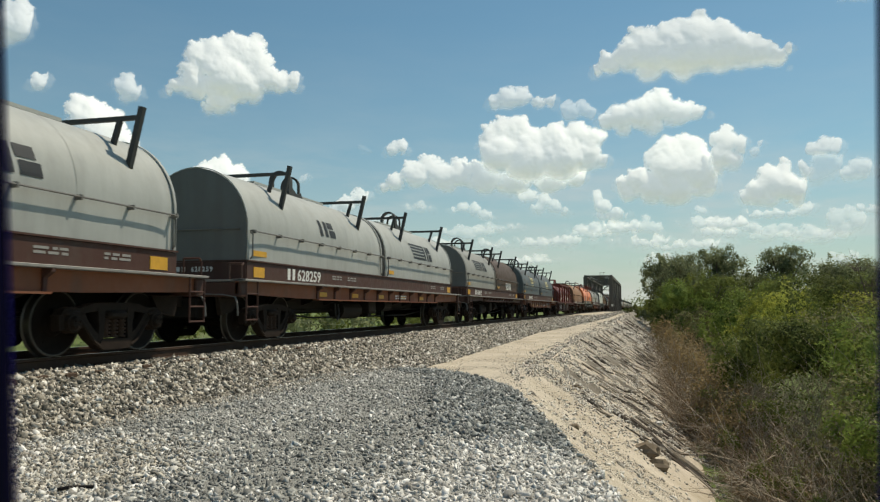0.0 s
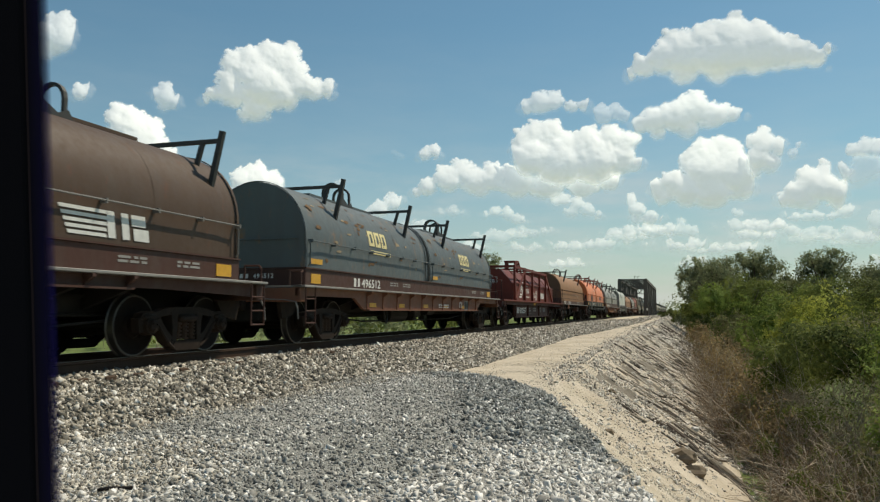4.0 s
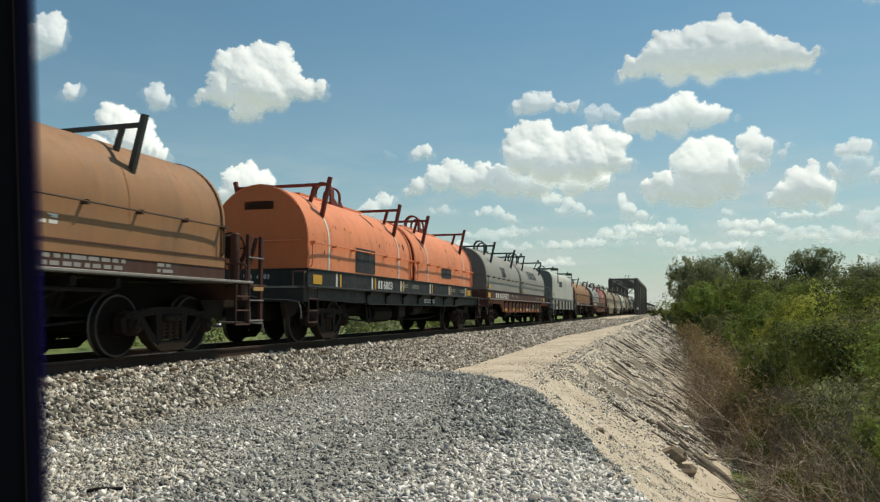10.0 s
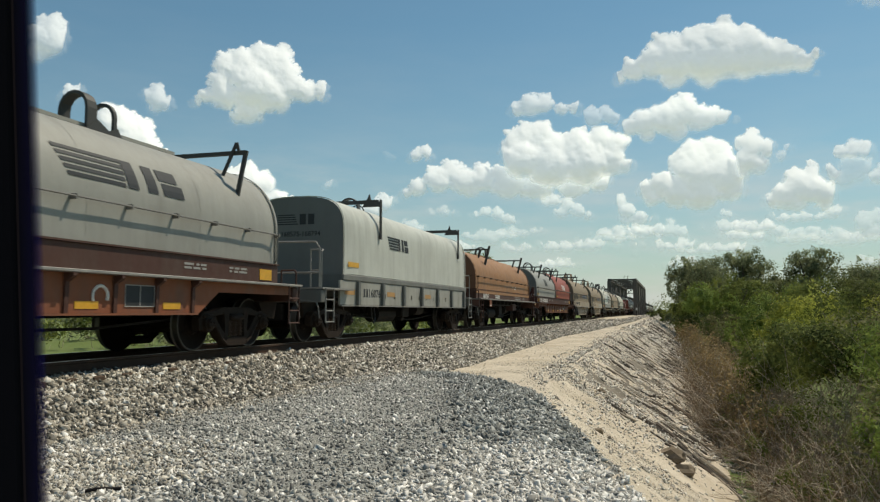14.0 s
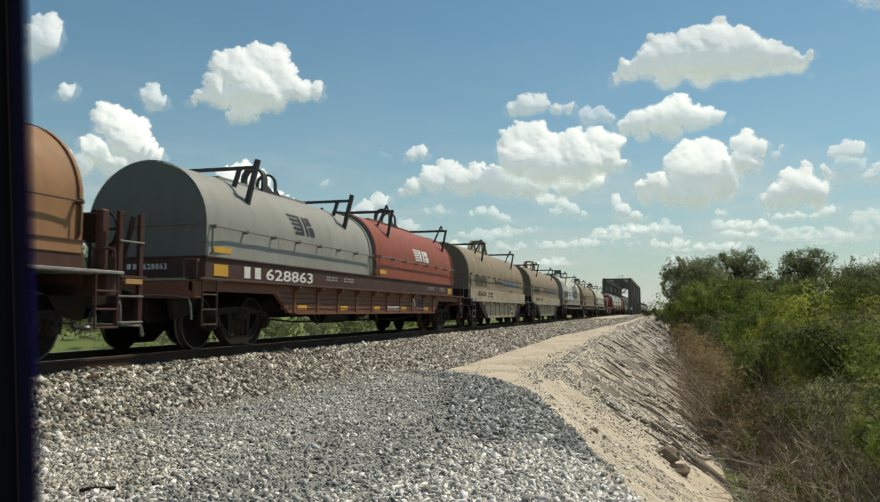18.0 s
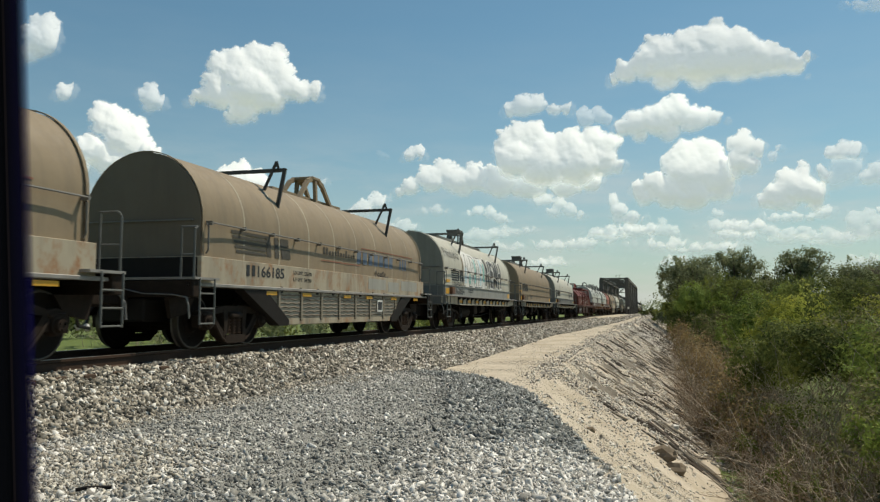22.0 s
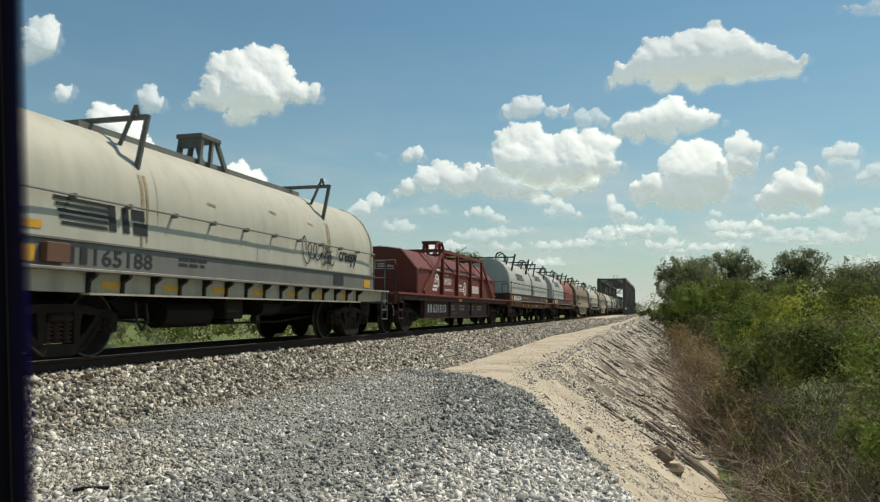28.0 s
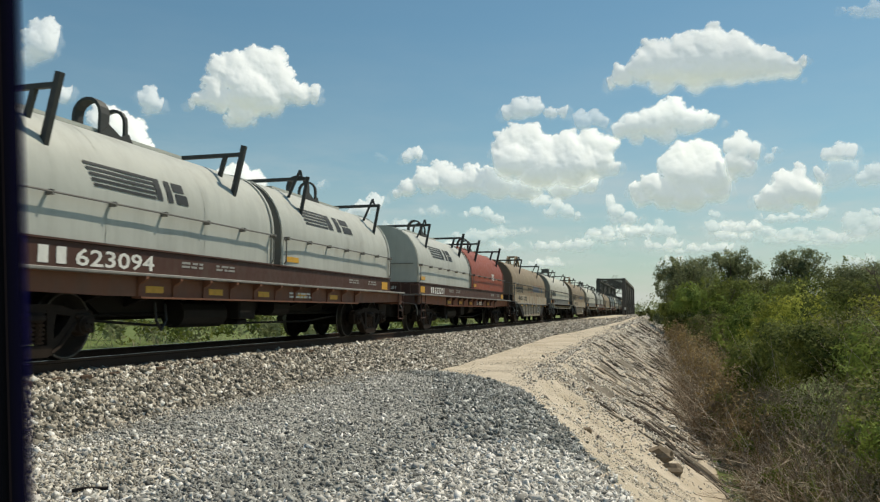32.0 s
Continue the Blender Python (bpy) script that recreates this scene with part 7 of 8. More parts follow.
def shrub(x, y, wide, top, leafy, mat, label, seed, size=0.085, dead=140, low=0.34):
    """A many-stemmed bush; top is the height of its crown above the rails."""
    r = random.Random(seed)
    z0 = float(land(x, y))
    tall = top - z0
    ob = tagged(new("bush"), label, "bush", "bushes below the embankment")
    ob.matrix_basis = pose(x, y, z0)
    blobs = []
    for k in range(13):
        a, d = r.uniform(0, 6.28), wide * 0.8 * math.sqrt(r.random())
        zz = tall * r.uniform(low, 0.9) * (1 - 0.25 * d / wide)
        q = wide * r.uniform(0.16, 0.36)
        blobs.append((d * math.cos(a), d * math.sin(a), zz, q, q, min(q * 1.1, tall - zz)))
    put("crown", leaf_cloud("crown", blobs, leafy, size, mat, seed, 0.72, 0.42, 0.3), ob)
    put("stem_tangle", twigs("stem_tangle", [(0, 0, 0)], dead // 2, tall * (0.62 if low < 0.5 else 0.92), "dead_grey", seed, 0.6 if low < 0.5 else 0.4, 0.013, wide * 0.45), ob)
    return ob


def dead_brush(x, y, wide, tall, count, seed, mat="dead"):
    r = random.Random(seed)
    z0 = float(land(x, y))
    ob = tagged(new("dead_brush"), "tangle of dry grey-brown dead stems", "dry brush", "dead brush at the foot of the slope")
    ob.matrix_basis = pose(x, y, z0)
    put("stem_tangle", twigs("stem_tangle", [(r.uniform(-wide, wide) * 0.6, r.uniform(-wide, wide) * 0.6, 0) for k in range(7)], count // 2, tall * 0.9, mat, seed, 1.1, 0.009, wide * 0.2, 0.35, 0.6), ob)
    put("grey_stem_tangle", twigs("grey_stem_tangle", [(r.uniform(-wide, wide) * 0.6, r.uniform(-wide, wide) * 0.6, 0) for k in range(6)], count // 3, tall * 1.0, "dead_grey", seed + 1, 1.2, 0.016, wide * 0.3, 0.45, 0.75), ob)
    if x < 2.6 and y > 19:
        put("dry_foliage", leaf_cloud("dry_foliage", [(0, 0, tall * 0.3, wide * 0.75, wide * 0.75, tall * 0.5)], count * 4, 0.03 + y * 0.0012, "leaf_dry", seed, 0.1), ob)
    put("green_growth", leaf_cloud("green_growth", [(wide * 0.3, wide * 0.2, tall * 0.3, wide * 0.5, wide * 0.5, tall * 0.4), (-wide * 0.2, -wide * 0.4, tall * 0.2, wide * 0.4, wide * 0.4, tall * 0.25)], int(count * 3), 0.03 + y * 0.0008, "leaf" if seed % 2 else "leaf_olive", seed + 2, 0.1), ob)
    return ob


def tree(x, y, tall, wide, leafy, mat, label, seed, size=0.16, bare=False, z0=None):
    r = random.Random(seed)
    z0 = float(land(x, y)) if z0 is None else z0
    ob = tagged(new("tree"), label, "tree", "trees in the distance")
    ob.matrix_basis = pose(x, y, z0)
    bm = fresh()
    bar(bm, (0, 0, -0.2), (r.uniform(-0.2, 0.2), 0, tall * 0.45), 0.035 * tall, 8, 0.022 * tall)
    tips = []
    for k in range(9):
        a = k * 2.4 + r.uniform(-0.4, 0.4)
        h = tall * r.uniform(0.3, 0.5)
        e = Vector((math.cos(a) * wide * r.uniform(0.3, 0.75), math.sin(a) * wide * r.uniform(0.3, 0.75), tall * r.uniform(0.62, 0.92)))
        m1 = Vector((e.x * 0.45, e.y * 0.45, (h + e.z) / 2))
        bar(bm, (0, 0, h), m1, 0.014 * tall, 6, 0.009 * tall)
        bar(bm, m1, e, 0.009 * tall, 5, 0.003 * tall)
        tips.append(e)
    part("trunk", bm, "bark", ob)
    if bare:
        put("twig_tangle", twigs("twig_tangle", [tuple(t) for t in tips], 160, tall * 0.2, "bark", seed, 0.9, 0.02, wide * 0.1), ob)
    if leafy:
        blobs = []
        for t in tips + [Vector((0, 0, tall * 0.85))]:
            q = wide * r.uniform(0.20, 0.42)
            blobs.append((t.x, t.y, t.z, q, q, min(q * 0.8, max(0.4, tall - t.z))))
        for k in range(30):
            a, d = r.uniform(0, 6.28), wide * r.uniform(0.1, 0.8)
            q, z = wide * r.uniform(0.22, 0.42), r.uniform(0.2, 0.84)
            blobs.append((math.cos(a) * d * (1.15 - 0.6 * z), math.sin(a) * d * (1.15 - 0.6 * z), tall * z, q, q, q * 0.9))
        # ragged sprays at the outline, and a broken top
        for k in range(34):
            a, z = r.uniform(0, 6.28), r.uniform(0.45, 0.97)
            d, q = wide * (1.2 - 0.75 * z) * r.uniform(0.85, 1.25), wide * r.uniform(0.09, 0.17)
            blobs.append((math.cos(a) * d, math.sin(a) * d, tall * z, q, q, q * r.uniform(0.8, 1.5)))
        for k in range(5):
            q = wide * (0.26 - 0.035 * k)
            blobs.append((r.uniform(-0.2, 0.2) * wide, r.uniform(-0.2, 0.2) * wide, tall * (0.8 + 0.05 * k), q, q, q * 1.2))
        put("crown", leaf_cloud("crown", blobs, int(leafy * 2.6), size * 0.72, mat, seed, 0.5, 0.25, 0.12), ob)
    return ob


GREEN = "dense olive green bush with dry stems below"
YELLOW = "yellow-green sunlit leafy bush"
k = 0
for y, row in ((11.5, (5.6,)), (14.5, (5.2, 7.6)), (18, (5.6, 8.0)), (22, (4.2, 7.0, 10.4)), (27, (3.9, 7.2, 11.5)), (33, (5.1, 8.8, 12.5, 16)), (41, (4.0, 8.6, 13.6, 19)),
               (52, (4.0, 9, 15, 22)), (66, (3.7, 8.0, 12, 18, 25)), (76, (3.1, 6.6, 11.0, 16, 22, 29))):
    for x in row:
        k += 1
        yel = (y, x) in ((33, 5.1), (41, 8.6))
        top = 0.66 + y * (0.043 if yel else random.uniform(0.004, 0.022))
        green = {(22, 4.2): "leaf", (18, 5.6): "leaf_bright", (27, 3.9): "leaf", (33, 8.8): "leaf_bright", (27, 7.2): "leaf_olive"}.get((y, x)) or random.choice(("leaf", "leaf", "leaf_dark", "leaf_dark", "leaf_bright", "leaf_olive"))
        if y < 13:
            top = -0.6
        elif y < 16:
            top = -0.3
        elif y > 60:
            top = 0.66 + y * random.uniform(0.034, 0.054)
        wide = random.uniform(1.9, 2.6) * (1 + y / 60) * (0.62 if x < 4.5 and y > 45 else 0.66 if x < 5.2 and y > 20 else 1)
        shrub(x, y + random.uniform(-1, 1), wide, top, int(22000 if y < 30 else 17000), "leaf_yellow" if yel else green, YELLOW if yel else GREEN, k, 0.034 + y * 0.0012, 300 if y < 30 else 120, 0.6 if y < 30 else 0.34)
for k, (x, y, w, h, n) in enumerate(((2.3, 9.5, 0.8, 1.0, 420), (2.9, 11.2, 1.2, 1.6, 800), (3.7, 11.8, 1.4, 1.9, 800), (2.5, 13.5, 0.9, 1.4, 700), (3.3, 14.2, 1.4, 2.1, 900), (2.5, 17, 1.0, 1.5, 700),
                                    (3.4, 18.5, 1.5, 1.7, 800), (4.2, 15.5, 1.5, 1.7, 800), (3.3, 21, 1.3, 1.7, 600), (2.0, 22, 1.1, 2.2, 1300), (2.1, 27, 1.2, 2.7, 1400), (2.3, 33, 1.9, 3.3, 1700), (2.4, 40, 2.1, 3.5, 1500), (2.5, 50, 2.4, 3.6, 1400), (4.6, 10.6, 1.2, 2.0, 1500), (1.9, 38, 1.3, 2.6, 900), (1.8, 45, 1.5, 2.8, 900), (1.7, 55, 1.7, 3.0, 900), (1.6, 67, 1.9, 3.0, 900),
                                    (2.7, 14.5, 0.8, 2.0, 600), (2.9, 16.5, 1.0, 2.3, 700), (2.4, 18.2, 0.8, 1.9, 600), (3.2, 19.4, 1.2, 2.5, 800), (1.6, 25, 1.2, 2.6, 1500), (1.7, 30, 1.3, 2.9, 1500), (2.7, 30.5, 1.4, 3.0, 1500), (1.7, 35.5, 1.4, 3.0, 1300))):
    dead_brush(x + (0.28 if 9 < y < 32 and x < 3 else 0), y, w, h, n, 50 + k)
for k, (x, y, w, top) in enumerate(((2.5, 10.2, 0.8, -2.3), (3.5, 10.4, 0.9, -1.7), (2.4, 15.5, 0.8, -2.2), (2.3, 19.5, 0.9, -2.0), (2.2, 24.5, 1.0, -1.7), (3.9, 12.6, 1.0, -1.0), (3.2, 17.0, 1.0, -1.6), (2.7, 21.5, 1.1, -1.5), (3.7, 20, 1.2, -1.0), (2.9, 28, 1.3, -1.2), (4.4, 14.6, 1.1, -0.9), (3.0, 13.2, 0.8, -2.1))):
    shrub(x, y, w, top, 3600, "leaf", "small green weed among dead stems", 130 + k, 0.04, 60)
for k, (x, y, w, top) in enumerate(((3.7, 13.2, 0.95, 0.0), (3.35, 11.0, 0.6, -1.5), (4.5, 17.5, 1.2, 0.2), (3.3, 9.6, 0.6, -1.9), (3.75, 15.3, 0.9, 0.1), (2.9, 10.6, 0.5, -2.0))):
    shrub(x, y, w, top, 6000, "leaf_bright", "fresh bright green leafy bush", 160 + k, 0.045, 60)
for k, (x, y, w) in enumerate(((0.6, 92, 2.0), (-0.4, 104, 2.2), (1.6, 112, 2.8), (-0.6, 126, 2.4), (2.6, 98, 2.6))):
    shrub(x, y, w, 0.9 + 0.4 * (k % 3), 6000, "leaf_dark" if k % 2 else "leaf", "dark green bush at the far end of the bank", 180 + k, 0.13, 60)
for k, (x, y) in enumerate(((1.75, 10.4), (2.0, 11.3), (1.5, 9.4))):
    ob = tagged(new("straw_clump"), "clump of dry yellow straw grass", "dry grass")
    ob.matrix_basis = pose(x, y, float(land(x, y)))
    put("blades", twigs("blades", [(0, 0, 0)], 700, 0.75, "straw", 90 + k, 0.3, 0.006, 0.22, 0.2), ob)

tree(16.5, 74, 6.4, 3.6, 9000, "leaf", "green tree among bushes", 13, 0.16)
tree(22.5, 78, 8.2, 4.2, 9000, "leaf_tree", "dark green leafy tree", 14, 0.18)
tree(3.6, 82, 9.4, 3.6, 9000, "leaf_tree", "broad green tree with open crown beyond the bushes", 1, 0.17)
tree(2.1, 86, 8.8, 2.9, 9000, "leaf_tree", "broad green tree at the foot of the bank", 12, 0.17)
tree(5.4, 92, 10.0, 2.6, 3600, "leaf_tree", "thin-crowned tree with bare branches showing", 2, 0.17, True)
tree(7.5, 84, 10.2, 3.1, 12000, "leaf_tree", "dense green leafy tree with a pointed top", 3, 0.18)
tree(10.7, 88, 8.2, 2.8, 8000, "leaf_tree", "dark green leafy tree", 4, 0.18)
tree(13.7, 84, 10.4, 3.2, 11000, "leaf_tree", "tall green tree with a pointed top", 5, 0.18)
tree(19.0, 88, 9.2, 4.4, 9000, "leaf_tree", "dark green leafy tree", 6, 0.2)
tree(23.5, 92, 9.4, 4.8, 9000, "leaf_tree", "dark green leafy tree", 7, 0.2)
tree(5.6, 70, 7.0, 3.0, 8000, "leaf", "green tree among bushes", 8, 0.16)
tree(10.5, 62, 6.2, 3.4, 9000, "leaf", "green tree among bushes", 9, 0.16)
tree(12.8, 48, 6.6, 1.8, 0, "leaf", "bare leafless grey sapling among bushes", 10, 0.1, True)
tree(15.6, 52, 7.4, 2.0, 0, "leaf", "bare leafless grey sapling among bushes", 11, 0.1, True)

# across the track: meadow edge and far trees
for k in range(34):
    a = radians(-60 + 1.6 * k + random.uniform(-0.6, 0.6))
    d = random.uniform(46, 60)
    x, y = TRACK_X + d * math.sin(a), d * math.cos(a)
    ob = shrub(x, y, random.uniform(2.2, 3.4), float(land(x, y)) + random.uniform(1.7, 2.9), 2600, "leaf" if k % 3 else "leaf_tree", "low green thicket at the meadow's edge", 200 + k, 0.16, 40)
for k, (a, d, h) in enumerate(((-14.2, 125, 10.6), (-17.0, 150, 9.5), (-34.5, 150, 12.5), (-37.5, 140, 11), (-41, 150, 12), (-45, 160, 11), (-27, 190, 9), (-22, 200, 8))):
    a = radians(a)
    tree(d * math.sin(a), d * math.cos(a), h + 1.5, h * 0.42, 5000, "leaf_tree", "distant tree beyond the meadow", 300 + k, 0.3, z0=-1.5)

# woods on the horizon
blobs = []
for k in range(230):
    a = radians(-75 + 120 * k / 230)
    d = 850 + 120 * math.sin(k * 1.7)
    blobs.append((d * math.sin(a), d * math.cos(a), 3.0 + 2.5 * random.random(), 16, 16, 5 + 3.5 * random.random()))
tagged(new("far_woods", leaf_cloud("far_woods", blobs, 42000, 1.5, "leaf_tree", 400)), "dark woods along the horizon", "woods", kind="stuff")

# ---- upright edges close to the camera, added for the lens rim ----
def lens_rim_post(turn, lean, way, label):
    """A tall matt black upright, added for the dark lens rim, an arm's length from the camera; its inner edge lies in
    that direction.
    """
    a = radians(turn)
    ob = tagged(new("lens_rim_post"), label, "post")
    ob.matrix_basis = Matrix.Translation((0.45 * math.sin(a), 0.45 * math.cos(a), EYE_Z)) @ Matrix.Rotation(-a, 4, "Z") @ Matrix.Rotation(radians(lean), 4, "Y")
    lo, hi = -1.5, 1.1
    x0, x1 = (0.006 * way, 0.12 * way)
    part("upright", box(fresh(), min(x0, x1), max(x0, x1), 0.0, 0.05, lo, hi, 0.004), "shade_black", ob)
    # This strip is added for the violet lens blur at the edge.
    part("blurred_edge", box(fresh(), min(0.006 * way, -0.005 * way), max(0.006 * way, -0.005 * way), 0.001, 0.003, lo, hi), "violet_right" if way > 0 else "violet_left", ob, "faint violet lens blur drawn along the edge")
    return ob


# ---- clouds ----
def cloud(turn, rise, dense, lobes, seed, far=3200.0):
    """A cumulus cloud in the direction turn, rise (degrees): swelling lobes (across, up, radius, in degrees), each crowded with smaller billows."""
    r = np.random.RandomState(seed)
    unit = far * math.pi / 180
    balls = []
    for cx, cz, q in lobes:
        balls.append((cx, cz, q, 0.0))
        for j in range(13):
            a, e = r.uniform(-0.5, math.pi + 0.5), r.uniform(0.45, 0.98)
            k = q * r.uniform(0.20, 0.42)
            bx, bz = cx + q * e * math.cos(a), cz + q * e * math.sin(a)
            balls.append((bx, bz, k, q * math.sqrt(max(0.0, 1 - e * e)) * 0.9))
            for i in range(4):
                c = r.uniform(-0.3, math.pi + 0.3)
                balls.append((bx + k * 0.85 * math.cos(c), bz + k * 0.85 * math.sin(c), k * r.uniform(0.28, 0.5), q * math.sqrt(max(0.0, 1 - e * e)) * 0.9 + 0.4 * k))
    b = np.array(balls)
    x0, x1 = (b[:, 0] - b[:, 2]).min() - 0.35, (b[:, 0] + b[:, 2]).max() + 0.35
    z0, z1 = (b[:, 1] - b[:, 2]).min() - 0.3, (b[:, 1] + b[:, 2]).max() + 0.25
    cell = 0.075
    nx, nz = int((x1 - x0) / cell) + 2, int((z1 - z0) / cell) + 2
    gx, gz = np.meshgrid(np.linspace(x0, x1, nx), np.linspace(z0, z1, nz))
    rough = np.array([noise.fractal(Vector((x * 1.5 + seed * 7.3, z * 1.7, seed * 1.7)), 0.75, 2.1, 6) for x, z in zip(gx.ravel(), gz.ravel())]).reshape(gx.shape)
    wx, wz = gx + 0.13 * rough, gz + 0.11 * np.roll(rough, 7, 1)
    d, puff, big = np.full(gx.shape, -2.0), np.zeros(gx.shape), np.zeros(gx.shape)
    for cx, cz, q, base in b:
        e = 1 - ((wx - cx) ** 2 + (wz - cz) ** 2) / (q * q)
        d = np.maximum(d, e * (0.35 + q) * np.where(wz < cz, 0.6, 1.0))
        puff = np.maximum(puff, np.where(e > 0, base + q * np.sqrt(np.clip(e, 0, None)), 0))
        if base == 0.0:
            big = np.maximum(big, q * np.sqrt(np.clip(e, 0, None)))
    for field, rounds in ((puff, 4), (big, 10)):
        for k in range(rounds):
            field[1:-1, 1:-1] = (field[1:-1, 1:-1] * 2 + field[:-2, 1:-1] + field[2:, 1:-1] + field[1:-1, :-2] + field[1:-1, 2:]) / 6
    # the base curves under, the upper part leans back
    tall = z1 - z0
    u = np.clip((gz - z0) / tall * 1.25, 0, 1)
    slope = -0.12 + 1.45 * u * u * (3 - 2 * u)
    gy = np.cumsum(slope, 0) * (gz[1, 0] - gz[0, 0]) - 0.33 * puff - 0.55 * big - 0.05 * rough
    d = np.clip(d, -1.0, 0.9) + 0.24 * rough + 0.12 - 0.7 * np.clip(0.36 - (gz - z0) / tall, 0, 1)
    # the flat base thins out softly, the tops stay crisp
    foot = np.where(d > -0.05, gz, 99.0).min(0)
    head = np.where(d > -0.05, gz, -99.0).max(0)
    for k in range(30):
        foot[1:-1] = np.where(foot[1:-1] < 90, (foot[:-2].clip(-9, 9) + 2 * foot[1:-1].clip(-9, 9) + foot[2:].clip(-9, 9)) / 4, 99)
    soft = np.clip((gz - foot[None]) / (0.18 + 0.3 * np.clip(head - foot, 0.1, 3.0)[None]), 0, 1)
    soft = dense * (0.2 + 0.8 * soft * (2 - soft))
    i = (np.arange(nz - 1)[:, None] * nx + np.arange(nx - 1)[None]).ravel()
    f = np.stack([i, i + 1, i + nx + 1, i + nx], 1)
    f = f[(d.ravel()[f] > -0.40).any(1)]
    used, inverse = np.unique(f, return_inverse=True)
    # depth runs along the line of sight, so that the outline stays as given
    az, el, dist = np.radians(gx / math.cos(radians(rise))), np.radians(rise + gz), far + gy * unit
    v = np.stack([np.cos(el) * np.sin(az) * dist, np.cos(el) * np.cos(az) * dist - far * math.cos(radians(rise)), np.sin(el) * dist - far * math.sin(radians(rise))], -1).reshape(-1, 3)[used]
    me = raw_mesh("cloud", v, inverse.reshape(f.shape), "cloud", True)
    for key, values in (("thickness", d.ravel()[used]), ("dense", soft.ravel()[used])):
        me.attributes.new(key, "FLOAT", "POINT").data.foreach_set("value", values)
    label = "bright white fair-weather cumulus cloud with grey base" if dense > 0.7 else "thin pale wisp of cumulus cloud"
    ob = tagged(new("cloud", me), label, "cloud", "cumulus clouds")
    return ob, turn, rise, far


def cloud_mat():
    """Water droplets: bright where thick, clear where thin."""
    m, nt, p = material("cloud_vapour")
    at, den = nt.nodes.new("ShaderNodeAttribute"), nt.nodes.new("ShaderNodeAttribute")
    at.attribute_name, den.attribute_name = "thickness", "dense"
    fine = noise_of(nt, coords(nt), 0.018, 3, 0.5)
    add, mul = nt.nodes.new("ShaderNodeMath"), nt.nodes.new("ShaderNodeMath")
    add.operation, mul.operation = "MULTIPLY_ADD", "MULTIPLY"
    nt.links.new(fine, add.inputs[0])
    add.inputs[1].default_value = 0.3
    nt.links.new(at.outputs["Fac"], add.inputs[2])
    cover = ramp(nt, add.outputs[0], [(-0.0, (0, 0, 0)), (0.20, (0.20, 0.20, 0.20)), (0.55, (0.85, 0.85, 0.85)), (0.85, (1, 1, 1))])
    nt.links.new(cover, mul.inputs[0])
    nt.links.new(den.outputs["Fac"], mul.inputs[1])
    d, t = nt.nodes.new("ShaderNodeBsdfDiffuse"), nt.nodes.new("ShaderNodeBsdfTranslucent")
    e, clear = nt.nodes.new("ShaderNodeEmission"), nt.nodes.new("ShaderNodeBsdfTransparent")
    d.inputs[0].default_value = t.inputs[0].default_value = (0.80, 0.80, 0.785, 1)
    e.inputs[0].default_value, e.inputs[1].default_value = (0.875, 0.935, 0.99, 1), CLOUD_GLOW
    a, b, c = nt.nodes.new("ShaderNodeMixShader"), nt.nodes.new("ShaderNodeAddShader"), nt.nodes.new("ShaderNodeMixShader")
    a.inputs[0].default_value = 0.12
    nt.links.new(d.outputs[0], a.inputs[1])
    nt.links.new(t.outputs[0], a.inputs[2])
    nt.links.new(a.outputs[0], b.inputs[0])
    nt.links.new(e.outputs[0], b.inputs[1])
    nt.links.new(mul.outputs[0], c.inputs[0])
    nt.links.new(clear.outputs[0], c.inputs[1])
    nt.links.new(b.outputs[0], c.inputs[2])
    nt.links.new(c.outputs[0], nt.nodes["Material Output"].inputs[0])
    bm_ = node(nt, "ShaderNodeBump", Strength=0.3, Distance=8.0)
    nt.links.new(fine, bm_.inputs["Height"])
    nt.links.new(bm_.outputs[0], d.inputs["Normal"])
    return m


